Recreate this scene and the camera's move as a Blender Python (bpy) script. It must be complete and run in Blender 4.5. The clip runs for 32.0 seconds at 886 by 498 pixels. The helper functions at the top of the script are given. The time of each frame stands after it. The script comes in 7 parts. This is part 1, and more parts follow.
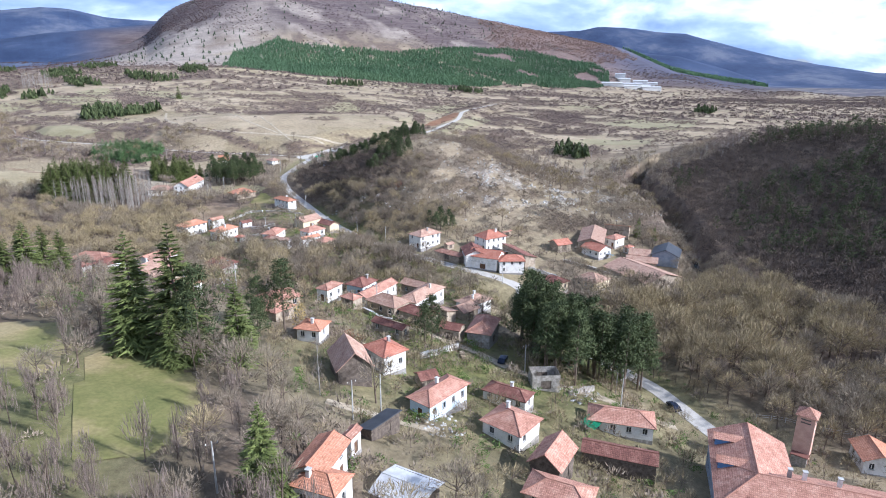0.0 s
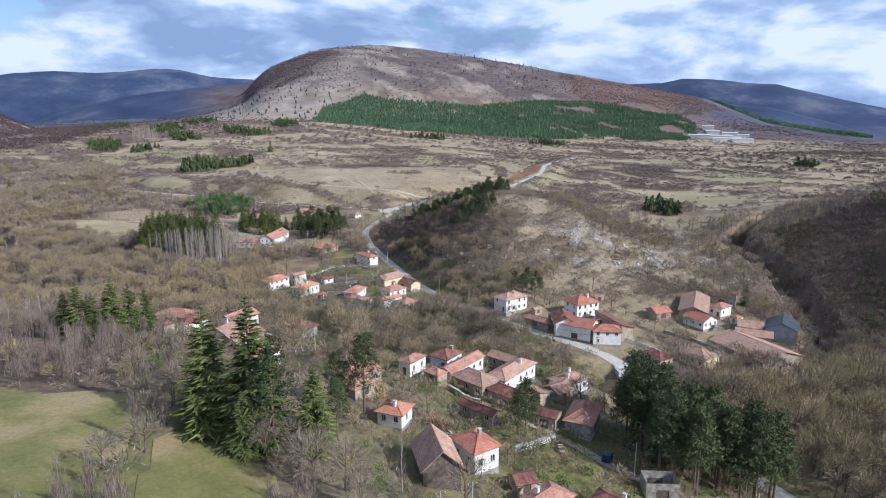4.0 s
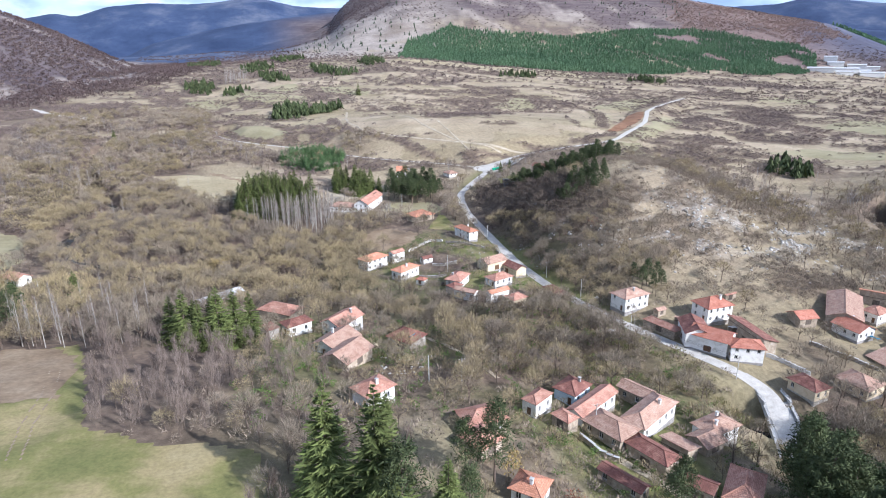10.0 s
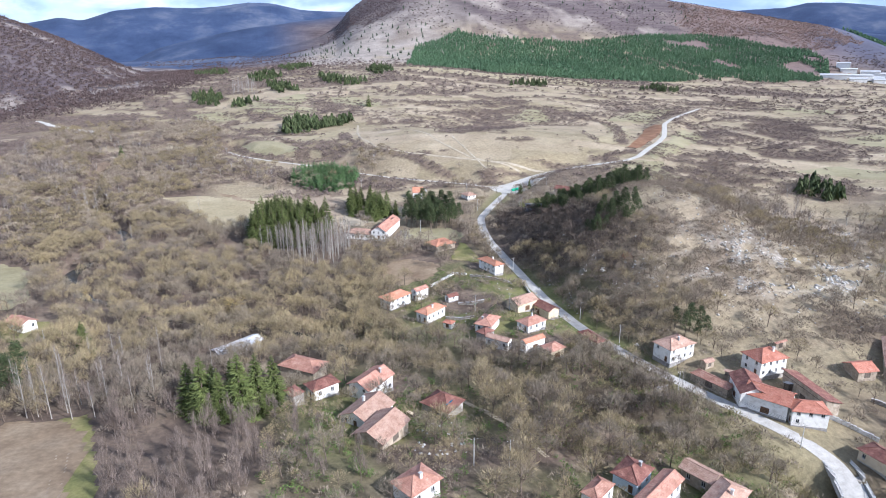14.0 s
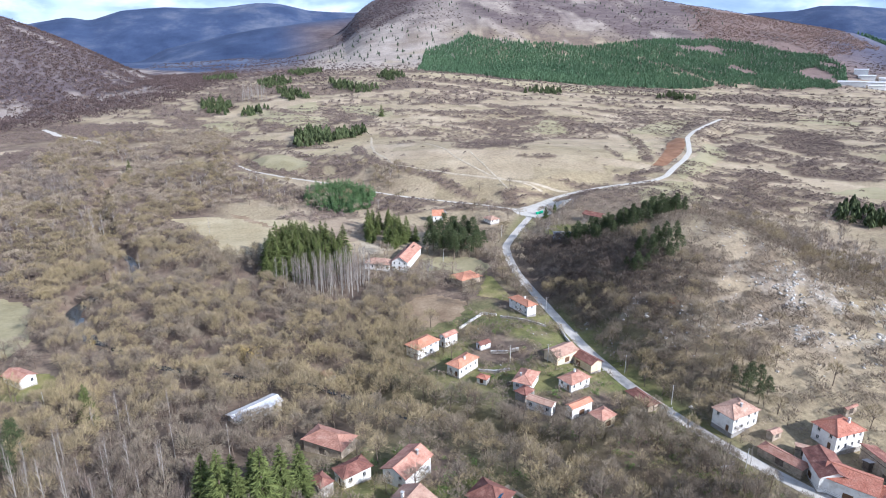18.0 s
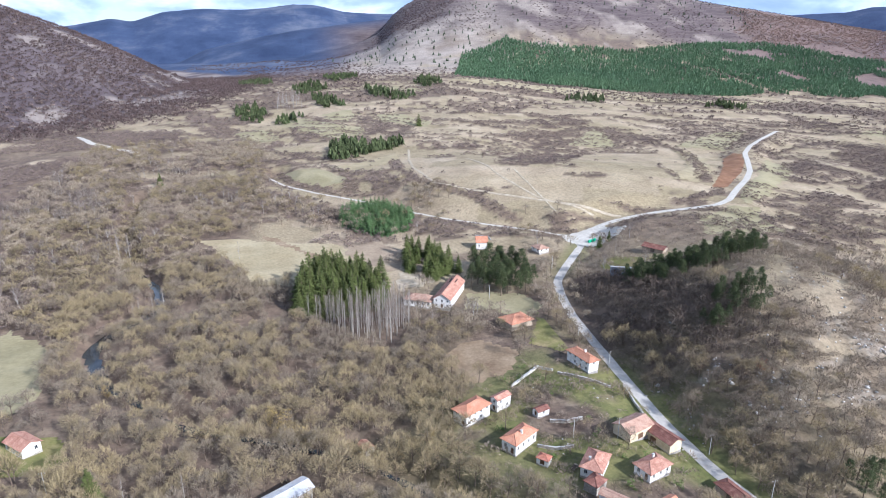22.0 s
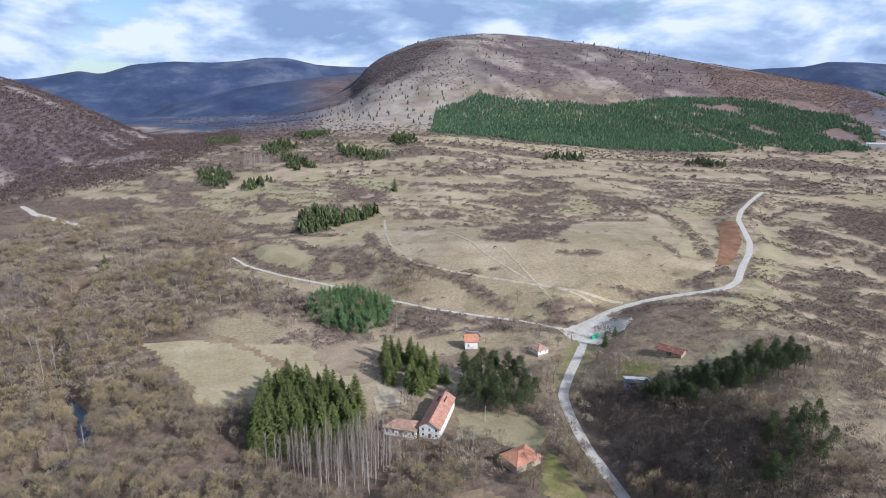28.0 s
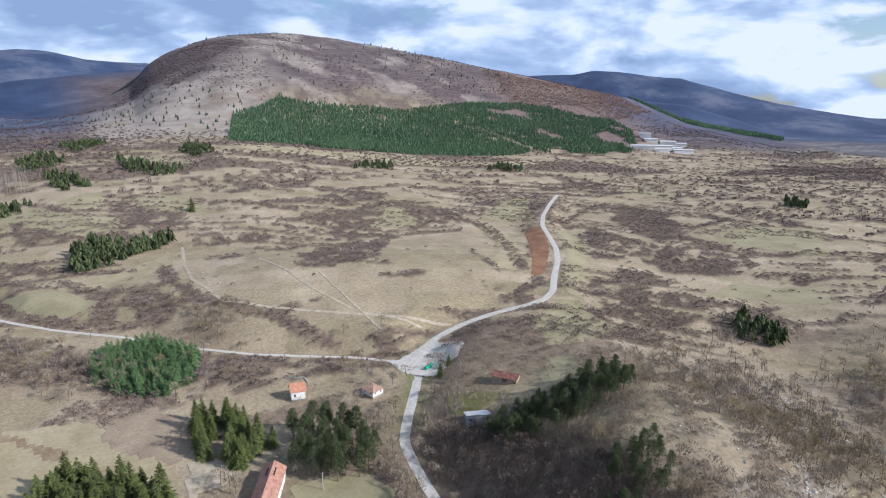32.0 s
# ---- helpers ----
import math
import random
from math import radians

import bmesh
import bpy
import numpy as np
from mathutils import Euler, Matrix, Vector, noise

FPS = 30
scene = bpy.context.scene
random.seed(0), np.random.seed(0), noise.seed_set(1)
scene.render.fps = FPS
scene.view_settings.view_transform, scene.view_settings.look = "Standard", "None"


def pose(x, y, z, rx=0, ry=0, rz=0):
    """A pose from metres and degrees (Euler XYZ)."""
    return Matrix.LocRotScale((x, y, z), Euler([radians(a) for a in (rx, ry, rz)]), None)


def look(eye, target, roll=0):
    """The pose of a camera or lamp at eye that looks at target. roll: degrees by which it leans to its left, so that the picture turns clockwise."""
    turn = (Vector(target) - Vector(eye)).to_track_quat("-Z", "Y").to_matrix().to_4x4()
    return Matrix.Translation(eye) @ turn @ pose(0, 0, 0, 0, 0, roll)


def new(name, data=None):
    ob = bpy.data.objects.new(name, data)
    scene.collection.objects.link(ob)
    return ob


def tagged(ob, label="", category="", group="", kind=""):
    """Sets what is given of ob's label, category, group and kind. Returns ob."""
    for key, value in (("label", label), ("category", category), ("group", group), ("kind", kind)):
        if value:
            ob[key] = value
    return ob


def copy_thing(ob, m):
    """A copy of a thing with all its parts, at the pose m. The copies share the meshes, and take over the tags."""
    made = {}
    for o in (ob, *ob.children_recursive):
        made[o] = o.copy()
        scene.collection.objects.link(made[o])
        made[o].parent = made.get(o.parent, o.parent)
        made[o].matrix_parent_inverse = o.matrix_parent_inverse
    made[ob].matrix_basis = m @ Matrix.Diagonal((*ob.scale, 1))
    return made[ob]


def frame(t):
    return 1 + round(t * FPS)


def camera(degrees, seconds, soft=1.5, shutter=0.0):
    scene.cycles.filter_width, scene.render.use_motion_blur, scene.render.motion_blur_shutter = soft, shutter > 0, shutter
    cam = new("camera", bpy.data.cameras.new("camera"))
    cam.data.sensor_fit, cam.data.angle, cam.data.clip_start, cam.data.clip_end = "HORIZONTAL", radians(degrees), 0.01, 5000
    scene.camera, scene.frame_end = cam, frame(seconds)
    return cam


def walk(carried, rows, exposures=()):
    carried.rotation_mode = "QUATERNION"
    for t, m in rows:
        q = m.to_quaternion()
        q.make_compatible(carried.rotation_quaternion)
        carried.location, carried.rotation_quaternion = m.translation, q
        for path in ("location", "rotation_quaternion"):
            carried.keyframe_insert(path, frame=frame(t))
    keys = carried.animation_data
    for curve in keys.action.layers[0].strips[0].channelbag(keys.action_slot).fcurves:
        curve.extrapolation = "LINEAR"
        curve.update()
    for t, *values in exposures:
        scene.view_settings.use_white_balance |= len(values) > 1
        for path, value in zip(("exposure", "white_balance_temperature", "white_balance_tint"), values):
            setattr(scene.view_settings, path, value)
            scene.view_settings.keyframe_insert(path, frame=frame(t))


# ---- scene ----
cam = camera(72.68, 32.0, soft=1.0)
# seconds, eye, target, roll
PATH = [
    (0.0, (-0.00, -0.00, 78.00), (48.44, 82.87, 49.99), 0.40),
    (0.5, (0.21, 1.70, 77.94), (47.79, 85.27, 50.52), 0.41),
    (1.0, (0.47, 3.38, 77.85), (47.77, 88.91, 56.71), 0.35),
    (1.5, (0.80, 5.08, 77.74), (47.18, 91.39, 57.76), 0.28),
    (2.0, (1.22, 6.77, 77.62), (46.42, 93.69, 57.58), 0.25),
    (2.5, (1.64, 8.49, 77.64), (46.15, 95.74, 57.46), 0.21),
    (3.0, (2.06, 10.31, 78.00), (44.37, 98.63, 57.79), 0.14),
    (3.5, (2.47, 12.33, 78.73), (42.61, 101.67, 58.56), 0.11),
    (5.5, (3.03, 20.83, 84.27), (34.47, 113.55, 63.91), -0.05),
    (6.0, (2.90, 22.94, 85.73), (31.51, 116.50, 65.00), -0.15),
    (6.5, (2.75, 25.08, 87.18), (28.84, 119.14, 65.46), -0.22),
    (7.0, (2.53, 27.34, 88.63), (28.27, 121.12, 65.34), -0.26),
    (7.5, (2.24, 29.62, 90.01), (27.78, 123.06, 65.20), -0.34),
    (8.0, (1.83, 31.92, 91.35), (27.23, 124.95, 64.90), -0.36),
    (8.5, (1.36, 34.21, 92.62), (26.62, 126.78, 64.46), -0.38),
    (9.0, (0.90, 36.52, 93.85), (26.00, 128.62, 64.04), -0.37),
    (9.5, (0.43, 38.95, 95.11), (25.37, 130.68, 64.07), -0.38),
    (10.0, (-0.06, 41.45, 96.43), (24.88, 133.18, 65.39), -0.37),
    (10.5, (-0.55, 43.91, 97.75), (24.35, 135.66, 66.72), -0.35),
    (11.0, (-1.11, 46.29, 99.00), (23.69, 138.08, 68.04), -0.33),
    (11.5, (-1.75, 48.63, 100.13), (22.96, 140.45, 69.18), -0.34),
    (12.0, (-2.41, 51.01, 101.28), (22.20, 142.89, 70.41), -0.36),
    (12.5, (-2.94, 53.42, 102.49), (21.59, 145.32, 71.64), -0.37),
    (13.0, (-3.42, 55.97, 103.80), (21.02, 147.92, 73.01), -0.41),
    (13.5, (-3.95, 58.65, 105.18), (20.47, 150.63, 74.46), -0.36),
    (14.0, (-4.53, 61.43, 106.56), (19.84, 153.42, 75.83), -0.36),
    (14.5, (-5.15, 64.26, 107.95), (19.15, 156.26, 77.19), -0.35),
    (16.5, (-7.23, 76.23, 113.26), (16.85, 168.27, 82.46), -0.23),
    (17.0, (-7.68, 79.59, 114.51), (16.32, 171.66, 83.72), -0.15),
    (17.5, (-8.17, 83.09, 115.78), (15.73, 175.21, 85.05), -0.10),
    (18.0, (-8.70, 86.75, 117.04), (14.88, 178.94, 86.30), -0.06),
    (18.5, (-9.20, 90.52, 118.24), (13.84, 182.86, 87.54), -0.05),
    (19.0, (-9.60, 94.41, 119.37), (12.87, 186.91, 88.73), -0.02),
    (19.5, (-9.88, 98.48, 120.44), (11.98, 191.13, 89.82), -0.02),
    (20.0, (-9.98, 102.70, 121.44), (11.31, 195.51, 90.90), 0.07),
    (20.5, (-9.92, 106.97, 122.35), (10.09, 200.06, 91.79), 0.09),
    (21.0, (-9.74, 111.30, 123.23), (9.13, 204.62, 92.65), 0.05),
    (21.5, (-9.51, 115.69, 124.14), (9.30, 209.02, 93.55), 0.12),
    (22.0, (-9.22, 120.13, 125.12), (9.57, 213.43, 94.43), 0.14),
    (22.5, (-8.86, 124.59, 126.20), (9.88, 217.98, 95.75), 0.15),
    (23.0, (-8.44, 129.06, 127.43), (10.36, 222.94, 98.54), 0.15),
    (23.5, (-7.98, 133.47, 128.71), (10.88, 228.07, 102.32), 0.19),
    (24.0, (-7.53, 137.81, 130.01), (11.43, 233.04, 106.08), 0.28),
    (24.5, (-7.09, 142.13, 131.33), (11.85, 237.46, 107.82), 0.26),
    (25.0, (-6.64, 146.48, 132.65), (12.27, 241.83, 109.19), 0.32),
    (25.5, (-6.14, 150.85, 133.96), (12.75, 246.20, 110.49), 0.27),
    (27.5, (-4.19, 167.95, 137.94), (16.74, 262.90, 114.56), 0.10),
    (28.0, (-3.92, 171.79, 139.03), (19.53, 266.16, 115.70), 0.13),
    (28.5, (-3.69, 175.55, 140.17), (22.46, 269.22, 116.86), 0.17),
    (29.0, (-3.40, 179.23, 141.38), (25.75, 272.00, 118.04), 0.14),
    (29.5, (-3.06, 182.84, 142.67), (30.84, 273.98, 119.33), 0.18),
    (30.0, (-2.67, 186.34, 143.99), (36.34, 275.42, 120.67), 0.27),
    (30.5, (-2.18, 189.77, 145.33), (40.47, 277.17, 122.04), 0.33),
    (31.0, (-1.57, 193.17, 146.69), (44.20, 278.99, 123.45), 0.40),
    (31.5, (-0.82, 196.58, 148.05), (48.13, 280.64, 124.87), 0.42),
    (32.0, (0.00, 200.00, 149.40), (52.05, 282.20, 126.29), 0.57),
]
walk(cam, [(t, look(eye, target, roll)) for t, eye, target, roll in PATH], exposures=[(0.0, 0.68, 5200.0, 14.0), (1.0, 0.58, 5250.0, 14.0), (1.8, 0.26, 5300.0, 14.0), (3.5, 0.22, 5350.0, 14.0), (7.6, 0.36, 5350.0, 14.0), (9.6, 0.72, 5250.0, 14.0), (22.0, 0.72, 5250.0, 14.0), (24.2, 0.35, 5450.0, 13.0), (32.0, 0.25, 5450.0, 13.0)])

# ---- sky and sun ----
SUN_AZ, SUN_EL = 138.0, 31.0

world = bpy.data.worlds.new("world")
scene.world = world
world.use_nodes = True
wt = world.node_tree
wt.nodes.clear()


def wnode(kind, **values):
    n = wt.nodes.new(kind)
    for k, v in values.items():
        n.inputs[k].default_value = v
    return n


sky = wnode("ShaderNodeTexSky")
sky.sky_type, sky.sun_disc = "NISHITA", False
sky.sun_elevation, sky.sun_rotation = radians(SUN_EL), radians(SUN_AZ)
coord = wnode("ShaderNodeTexCoord")
parts = wnode("ShaderNodeSeparateXYZ")
wt.links.new(coord.outputs["Generated"], parts.inputs[0])
# cloud banks: flattened lumps, bright where they thin out upwards, grey-blue below
place = wnode("ShaderNodeCombineXYZ")
tall = wnode("ShaderNodeMath")
tall.operation = "MULTIPLY"
tall.inputs[1].default_value = 2.7
wt.links.new(parts.outputs[2], tall.inputs[0])
wt.links.new(parts.outputs[0], place.inputs[0])
wt.links.new(parts.outputs[1], place.inputs[1])
wt.links.new(tall.outputs[0], place.inputs[2])
raised = wnode("ShaderNodeVectorMath")
raised.operation = "ADD"
raised.inputs[1].default_value = (0.03, -0.03, 0.13)
wt.links.new(place.outputs[0], raised.inputs[0])
banks = wnode("ShaderNodeTexNoise", Scale=4.6, Detail=9.0, Roughness=0.55, Distortion=0.2)
above = wnode("ShaderNodeTexNoise", Scale=4.6, Detail=4.0, Roughness=0.5, Distortion=0.2)
wt.links.new(place.outputs[0], banks.inputs["Vector"])
wt.links.new(raised.outputs[0], above.inputs["Vector"])
cover = wnode("ShaderNodeValToRGB")
cover.color_ramp.elements[0].position, cover.color_ramp.elements[0].color = 0.36, (0, 0, 0, 1)
cover.color_ramp.elements[1].position, cover.color_ramp.elements[1].color = 0.43, (1, 1, 1, 1)
thin = wnode("ShaderNodeMath")
thin.operation = "MULTIPLY_ADD"
thin.inputs[1].default_value = -0.17
wt.links.new(parts.outputs[2], thin.inputs[0])
wt.links.new(banks.outputs[0], thin.inputs[2])
wt.links.new(thin.outputs[0], cover.inputs[0])
lit = wnode("ShaderNodeMath")
lit.operation = "SUBTRACT"
wt.links.new(banks.outputs[0], lit.inputs[0])
wt.links.new(above.outputs[0], lit.inputs[1])
shade = wnode("ShaderNodeMapRange")
shade.inputs[1].default_value, shade.inputs[2].default_value = -0.13, 0.17
wt.links.new(lit.outputs[0], shade.inputs[0])
tone = wnode("ShaderNodeValToRGB")
for k in range(2):
    tone.color_ramp.elements.new(0.5)
for e, (p, c) in zip(tone.color_ramp.elements, ((0.0, (0.36, 0.47, 0.66)), (0.34, (0.54, 0.66, 0.83)), (0.56, (0.80, 0.89, 1.0)), (0.74, (1.0, 1.02, 1.05)))):
    e.position, e.color = p, (*c, 1)
wt.links.new(shade.outputs[0], tone.inputs[0])
blue = wnode("ShaderNodeBackground", Strength=0.10)
wt.links.new(sky.outputs[0], blue.inputs[0])
cloud = wnode("ShaderNodeBackground", Strength=0.74)
wt.links.new(tone.outputs[0], cloud.inputs[0])
both = wnode("ShaderNodeMixShader")
wt.links.new(cover.outputs[0], both.inputs[0])
wt.links.new(blue.outputs[0], both.inputs[1])
wt.links.new(cloud.outputs[0], both.inputs[2])
out = wnode("ShaderNodeOutputWorld")
wt.links.new(both.outputs[0], out.inputs[0])

sun = new("sun", bpy.data.lights.new("sun", "SUN"))
sun.data.energy, sun.data.angle, sun.data.color = 5.0, radians(0.6), (1.0, 0.91, 0.78)
a, e = radians(SUN_AZ), radians(SUN_EL)
sun.matrix_world = look((Vector((math.sin(a) * math.cos(e), math.cos(a) * math.cos(e), math.sin(e))) * 900), (0, 0, 0))

# ---- materials ----
def material(name, rough=0.9, metal=0.0):
    m = bpy.data.materials.new(name)
    m.use_nodes = True
    b = m.node_tree.nodes["Principled BSDF"]
    b.inputs["Roughness"].default_value, b.inputs["Metallic"].default_value = rough, metal
    b.inputs["Specular IOR Level"].default_value = 0.25
    return m, m.node_tree, b


def node(nt, kind, **values):
    n = nt.nodes.new(kind)
    for k, v in values.items():
        n.inputs[k].default_value = v
    return n


def noise_ramp(nt, stops, scale, source="Object", detail=5.0, rough=0.6, stretch=None, uv=False):
    """A colour ramp over a noise at real-world size; returns the colour socket and the noise's value."""
    tc = node(nt, "ShaderNodeTexCoord")
    n = node(nt, "ShaderNodeTexNoise", Scale=scale, Detail=detail, Roughness=rough)
    if stretch:
        mp = node(nt, "ShaderNodeMapping", Scale=stretch)
        nt.links.new(tc.outputs["UV" if uv else source], mp.inputs[0])
        nt.links.new(mp.outputs[0], n.inputs["Vector"])
    else:
        nt.links.new(tc.outputs["UV" if uv else source], n.inputs["Vector"])
    r = node(nt, "ShaderNodeValToRGB")
    while len(r.color_ramp.elements) < len(stops):
        r.color_ramp.elements.new(0.5)
    for e, (p, c) in zip(r.color_ramp.elements, stops):
        e.position, e.color = p, (*c, 1)
    nt.links.new(n.outputs[0], r.inputs[0])
    return r.outputs[0], n.outputs[0]


def mixed(nt, a, b, factor, mode="MIX"):
    m = nt.nodes.new("ShaderNodeMix")
    m.data_type, m.blend_type = "RGBA", mode
    for sock, v in ((m.inputs[0], factor), (m.inputs[6], a), (m.inputs[7], b)):
        if isinstance(v, (int, float)):
            sock.default_value = v
        elif isinstance(v, tuple):
            sock.default_value = (*v, 1)
        else:
            nt.links.new(v, sock)
    return m.outputs[2]


def bumped(nt, b, height, strength=0.4, distance=0.1):
    n = node(nt, "ShaderNodeBump", Strength=strength, Distance=distance)
    nt.links.new(height, n.inputs["Height"])
    nt.links.new(n.outputs[0], b.inputs["Normal"])


def per_object(nt, low, high):
    """A grey that differs from thing to thing."""
    info = nt.nodes.new("ShaderNodeObjectInfo")
    r = node(nt, "ShaderNodeMapRange")
    r.inputs[3].default_value, r.inputs[4].default_value = low, high
    nt.links.new(info.outputs["Random"], r.inputs[0])
    return r.outputs[0]


def mottled(name, stops, scale=0.6, rough=0.9, fine=9.0, bump=0.25, vary=0.0, metal=0.0, spread=0.35):
    m, nt, b = material(name, rough, metal)
    c, _ = noise_ramp(nt, stops, scale)
    g, h = noise_ramp(nt, ((0.3, (0.62, 0.62, 0.62)), (0.7, (1.2, 1.2, 1.2))), fine)
    c = mixed(nt, c, g, spread, "MULTIPLY")
    if vary:
        c = mixed(nt, c, per_object(nt, 1 - vary, 1 + vary), 1.0, "MULTIPLY")
    nt.links.new(c, b.inputs["Base Color"])
    if bump:
        bumped(nt, b, h, bump, 0.05)
    return m


def tile_roof(name, stops, moss=0.3, vary=0.12):
    """Clay tiles in courses, weathered in patches; UV in metres, v up the slope."""
    m, nt, b = material(name, 0.85)
    c, _ = noise_ramp(nt, stops, 0.55, uv=True, detail=6)
    g, _ = noise_ramp(nt, ((0.34, (0.42, 0.39, 0.38)), (0.50, (0.95, 0.93, 0.92)), (0.66, (1.3, 1.3, 1.3))), 2.6, uv=True, detail=4, rough=0.75)
    c = mixed(nt, c, g, 0.75, "MULTIPLY")
    s, _ = noise_ramp(nt, ((0.54, (1, 1, 1)), (0.72, (0.50, 0.46, 0.42))), 0.9, uv=True, detail=7, rough=0.7)
    c = mixed(nt, c, s, moss, "MULTIPLY")
    c = mixed(nt, c, per_object(nt, 1 - vary, 1 + vary), 1.0, "MULTIPLY")
    tc = node(nt, "ShaderNodeTexCoord")
    bands = []
    for direction, scale in (("X", 1.05), ("Y", 0.85)):
        w = node(nt, "ShaderNodeTexWave", Scale=scale, Distortion=0.35, Detail=1.0)
        w.bands_direction = direction
        nt.links.new(tc.outputs["UV"], w.inputs["Vector"])
        bands.append(w.outputs["Fac"])
    k = node(nt, "ShaderNodeMath")
    k.operation = "MULTIPLY"
    nt.links.new(bands[0], k.inputs[0])
    nt.links.new(bands[1], k.inputs[1])
    r = node(nt, "ShaderNodeValToRGB")
    r.color_ramp.elements[0].color, r.color_ramp.elements[1].color = (0.72, 0.7, 0.69, 1), (1.08, 1.08, 1.08, 1)
    nt.links.new(k.outputs[0], r.inputs[0])
    c = mixed(nt, c, r.outputs[0], 0.8, "MULTIPLY")
    nt.links.new(c, b.inputs["Base Color"])
    bumped(nt, b, k.outputs[0], 0.6, 0.06)
    return m


PINK_TILE = tile_roof("pink_tile", ((0.25, (0.30, 0.14, 0.10)), (0.5, (0.47, 0.255, 0.185)), (0.75, (0.60, 0.385, 0.29))))
TAN_TILE = tile_roof("tan_tile", ((0.25, (0.32, 0.18, 0.13)), (0.5, (0.47, 0.31, 0.23)), (0.75, (0.58, 0.42, 0.33))))
DARK_TILE = tile_roof("dark_tile", ((0.25, (0.13, 0.06, 0.05)), (0.5, (0.24, 0.11, 0.085)), (0.8, (0.42, 0.24, 0.18))), 0.5)
ORANGE_TILE = tile_roof("orange_tile", ((0.25, (0.45, 0.20, 0.115)), (0.55, (0.56, 0.275, 0.175)), (0.8, (0.62, 0.36, 0.25))), 0.2)
RED_TILE = tile_roof("red_tile", ((0.25, (0.35, 0.13, 0.085)), (0.5, (0.48, 0.205, 0.14)), (0.8, (0.56, 0.30, 0.22))), 0.25)
TILES = dict(pink=PINK_TILE, tan=TAN_TILE, dark=DARK_TILE, orange=ORANGE_TILE, red=RED_TILE)
SHEET = mottled("sheet_metal", ((0.3, (0.42, 0.42, 0.43)), (0.7, (0.64, 0.64, 0.64))), 0.5, 0.6, 6, 0.1, metal=0.1)
BLACK_SHEET = mottled("black_sheet", ((0.3, (0.035, 0.04, 0.05)), (0.7, (0.07, 0.075, 0.085))), 0.5, 0.45, 6, 0.1)
WHITE_WALL = mottled("white_wall", ((0.28, (0.56, 0.53, 0.48)), (0.5, (0.76, 0.74, 0.70)), (0.7, (0.82, 0.81, 0.78))), 0.7, vary=0.05)
BLUE_WALL = mottled("blue_wall", ((0.3, (0.48, 0.58, 0.68)), (0.7, (0.66, 0.74, 0.80))), 0.7)
CREAM_WALL = mottled("cream_wall", ((0.3, (0.52, 0.42, 0.28)), (0.7, (0.68, 0.58, 0.42))), 0.7, vary=0.06)
MUD_WALL = mottled("mud_wall", ((0.3, (0.24, 0.19, 0.14)), (0.55, (0.40, 0.33, 0.25)), (0.75, (0.52, 0.46, 0.38))), 0.9, vary=0.1)
STONE_WALL = mottled("stone_wall", ((0.3, (0.20, 0.18, 0.15)), (0.55, (0.36, 0.33, 0.29)), (0.75, (0.55, 0.52, 0.47))), 1.6, fine=4, bump=0.6)
PINK_WALL = mottled("pink_wall", ((0.3, (0.50, 0.30, 0.23)), (0.7, (0.64, 0.42, 0.33))), 0.7)
GREY_WALL = mottled("grey_wall", ((0.3, (0.22, 0.25, 0.30)), (0.7, (0.34, 0.37, 0.42))), 0.7)
WALLS = dict(white=WHITE_WALL, blue=BLUE_WALL, cream=CREAM_WALL, mud=MUD_WALL, stone=STONE_WALL, pink=PINK_WALL, grey=GREY_WALL)
OLD_WOOD = mottled("old_wood", ((0.3, (0.07, 0.055, 0.045)), (0.7, (0.19, 0.155, 0.125))), 1.5, fine=12)
PAINTED_WOOD = mottled("painted_wood", ((0.3, (0.50, 0.48, 0.45)), (0.7, (0.72, 0.70, 0.66))), 2)
DOOR_RED = mottled("door_red", ((0.3, (0.15, 0.035, 0.025)), (0.7, (0.24, 0.06, 0.04))), 2)
DOOR_BROWN = mottled("door_brown", ((0.3, (0.09, 0.05, 0.03)), (0.7, (0.17, 0.10, 0.06))), 2)
TRIM_BLUE = mottled("trim_blue", ((0.3, (0.10, 0.20, 0.38)), (0.7, (0.16, 0.28, 0.48))), 2)
PLASTER_PLINTH = mottled("plinth", ((0.3, (0.22, 0.20, 0.19)), (0.7, (0.40, 0.38, 0.36))), 1.2)
CONCRETE = mottled("concrete", ((0.3, (0.36, 0.35, 0.33)), (0.7, (0.54, 0.53, 0.50))), 0.8)
ASPHALT = mottled("asphalt", ((0.25, (0.35, 0.325, 0.285)), (0.5, (0.455, 0.425, 0.38)), (0.75, (0.55, 0.52, 0.465))), 0.5, fine=3, spread=0.5)
GRAVEL = mottled("gravel", ((0.25, (0.36, 0.33, 0.28)), (0.5, (0.48, 0.45, 0.39)), (0.75, (0.60, 0.57, 0.51))), 0.5, fine=2.5, spread=0.6)
DIRT = mottled("dirt", ((0.25, (0.26, 0.22, 0.15)), (0.5, (0.38, 0.32, 0.23)), (0.75, (0.50, 0.44, 0.34))), 0.35, fine=2, spread=0.5)
PLOUGHED = mottled("ploughed", ((0.25, (0.15, 0.075, 0.04)), (0.5, (0.22, 0.115, 0.06)), (0.75, (0.30, 0.17, 0.10))), 0.12, fine=1.2, spread=0.5)
BARE_SOIL = mottled("bare_soil", ((0.25, (0.17, 0.115, 0.07)), (0.5, (0.24, 0.175, 0.11)), (0.75, (0.31, 0.24, 0.16))), 0.10, fine=0.8, spread=0.5)
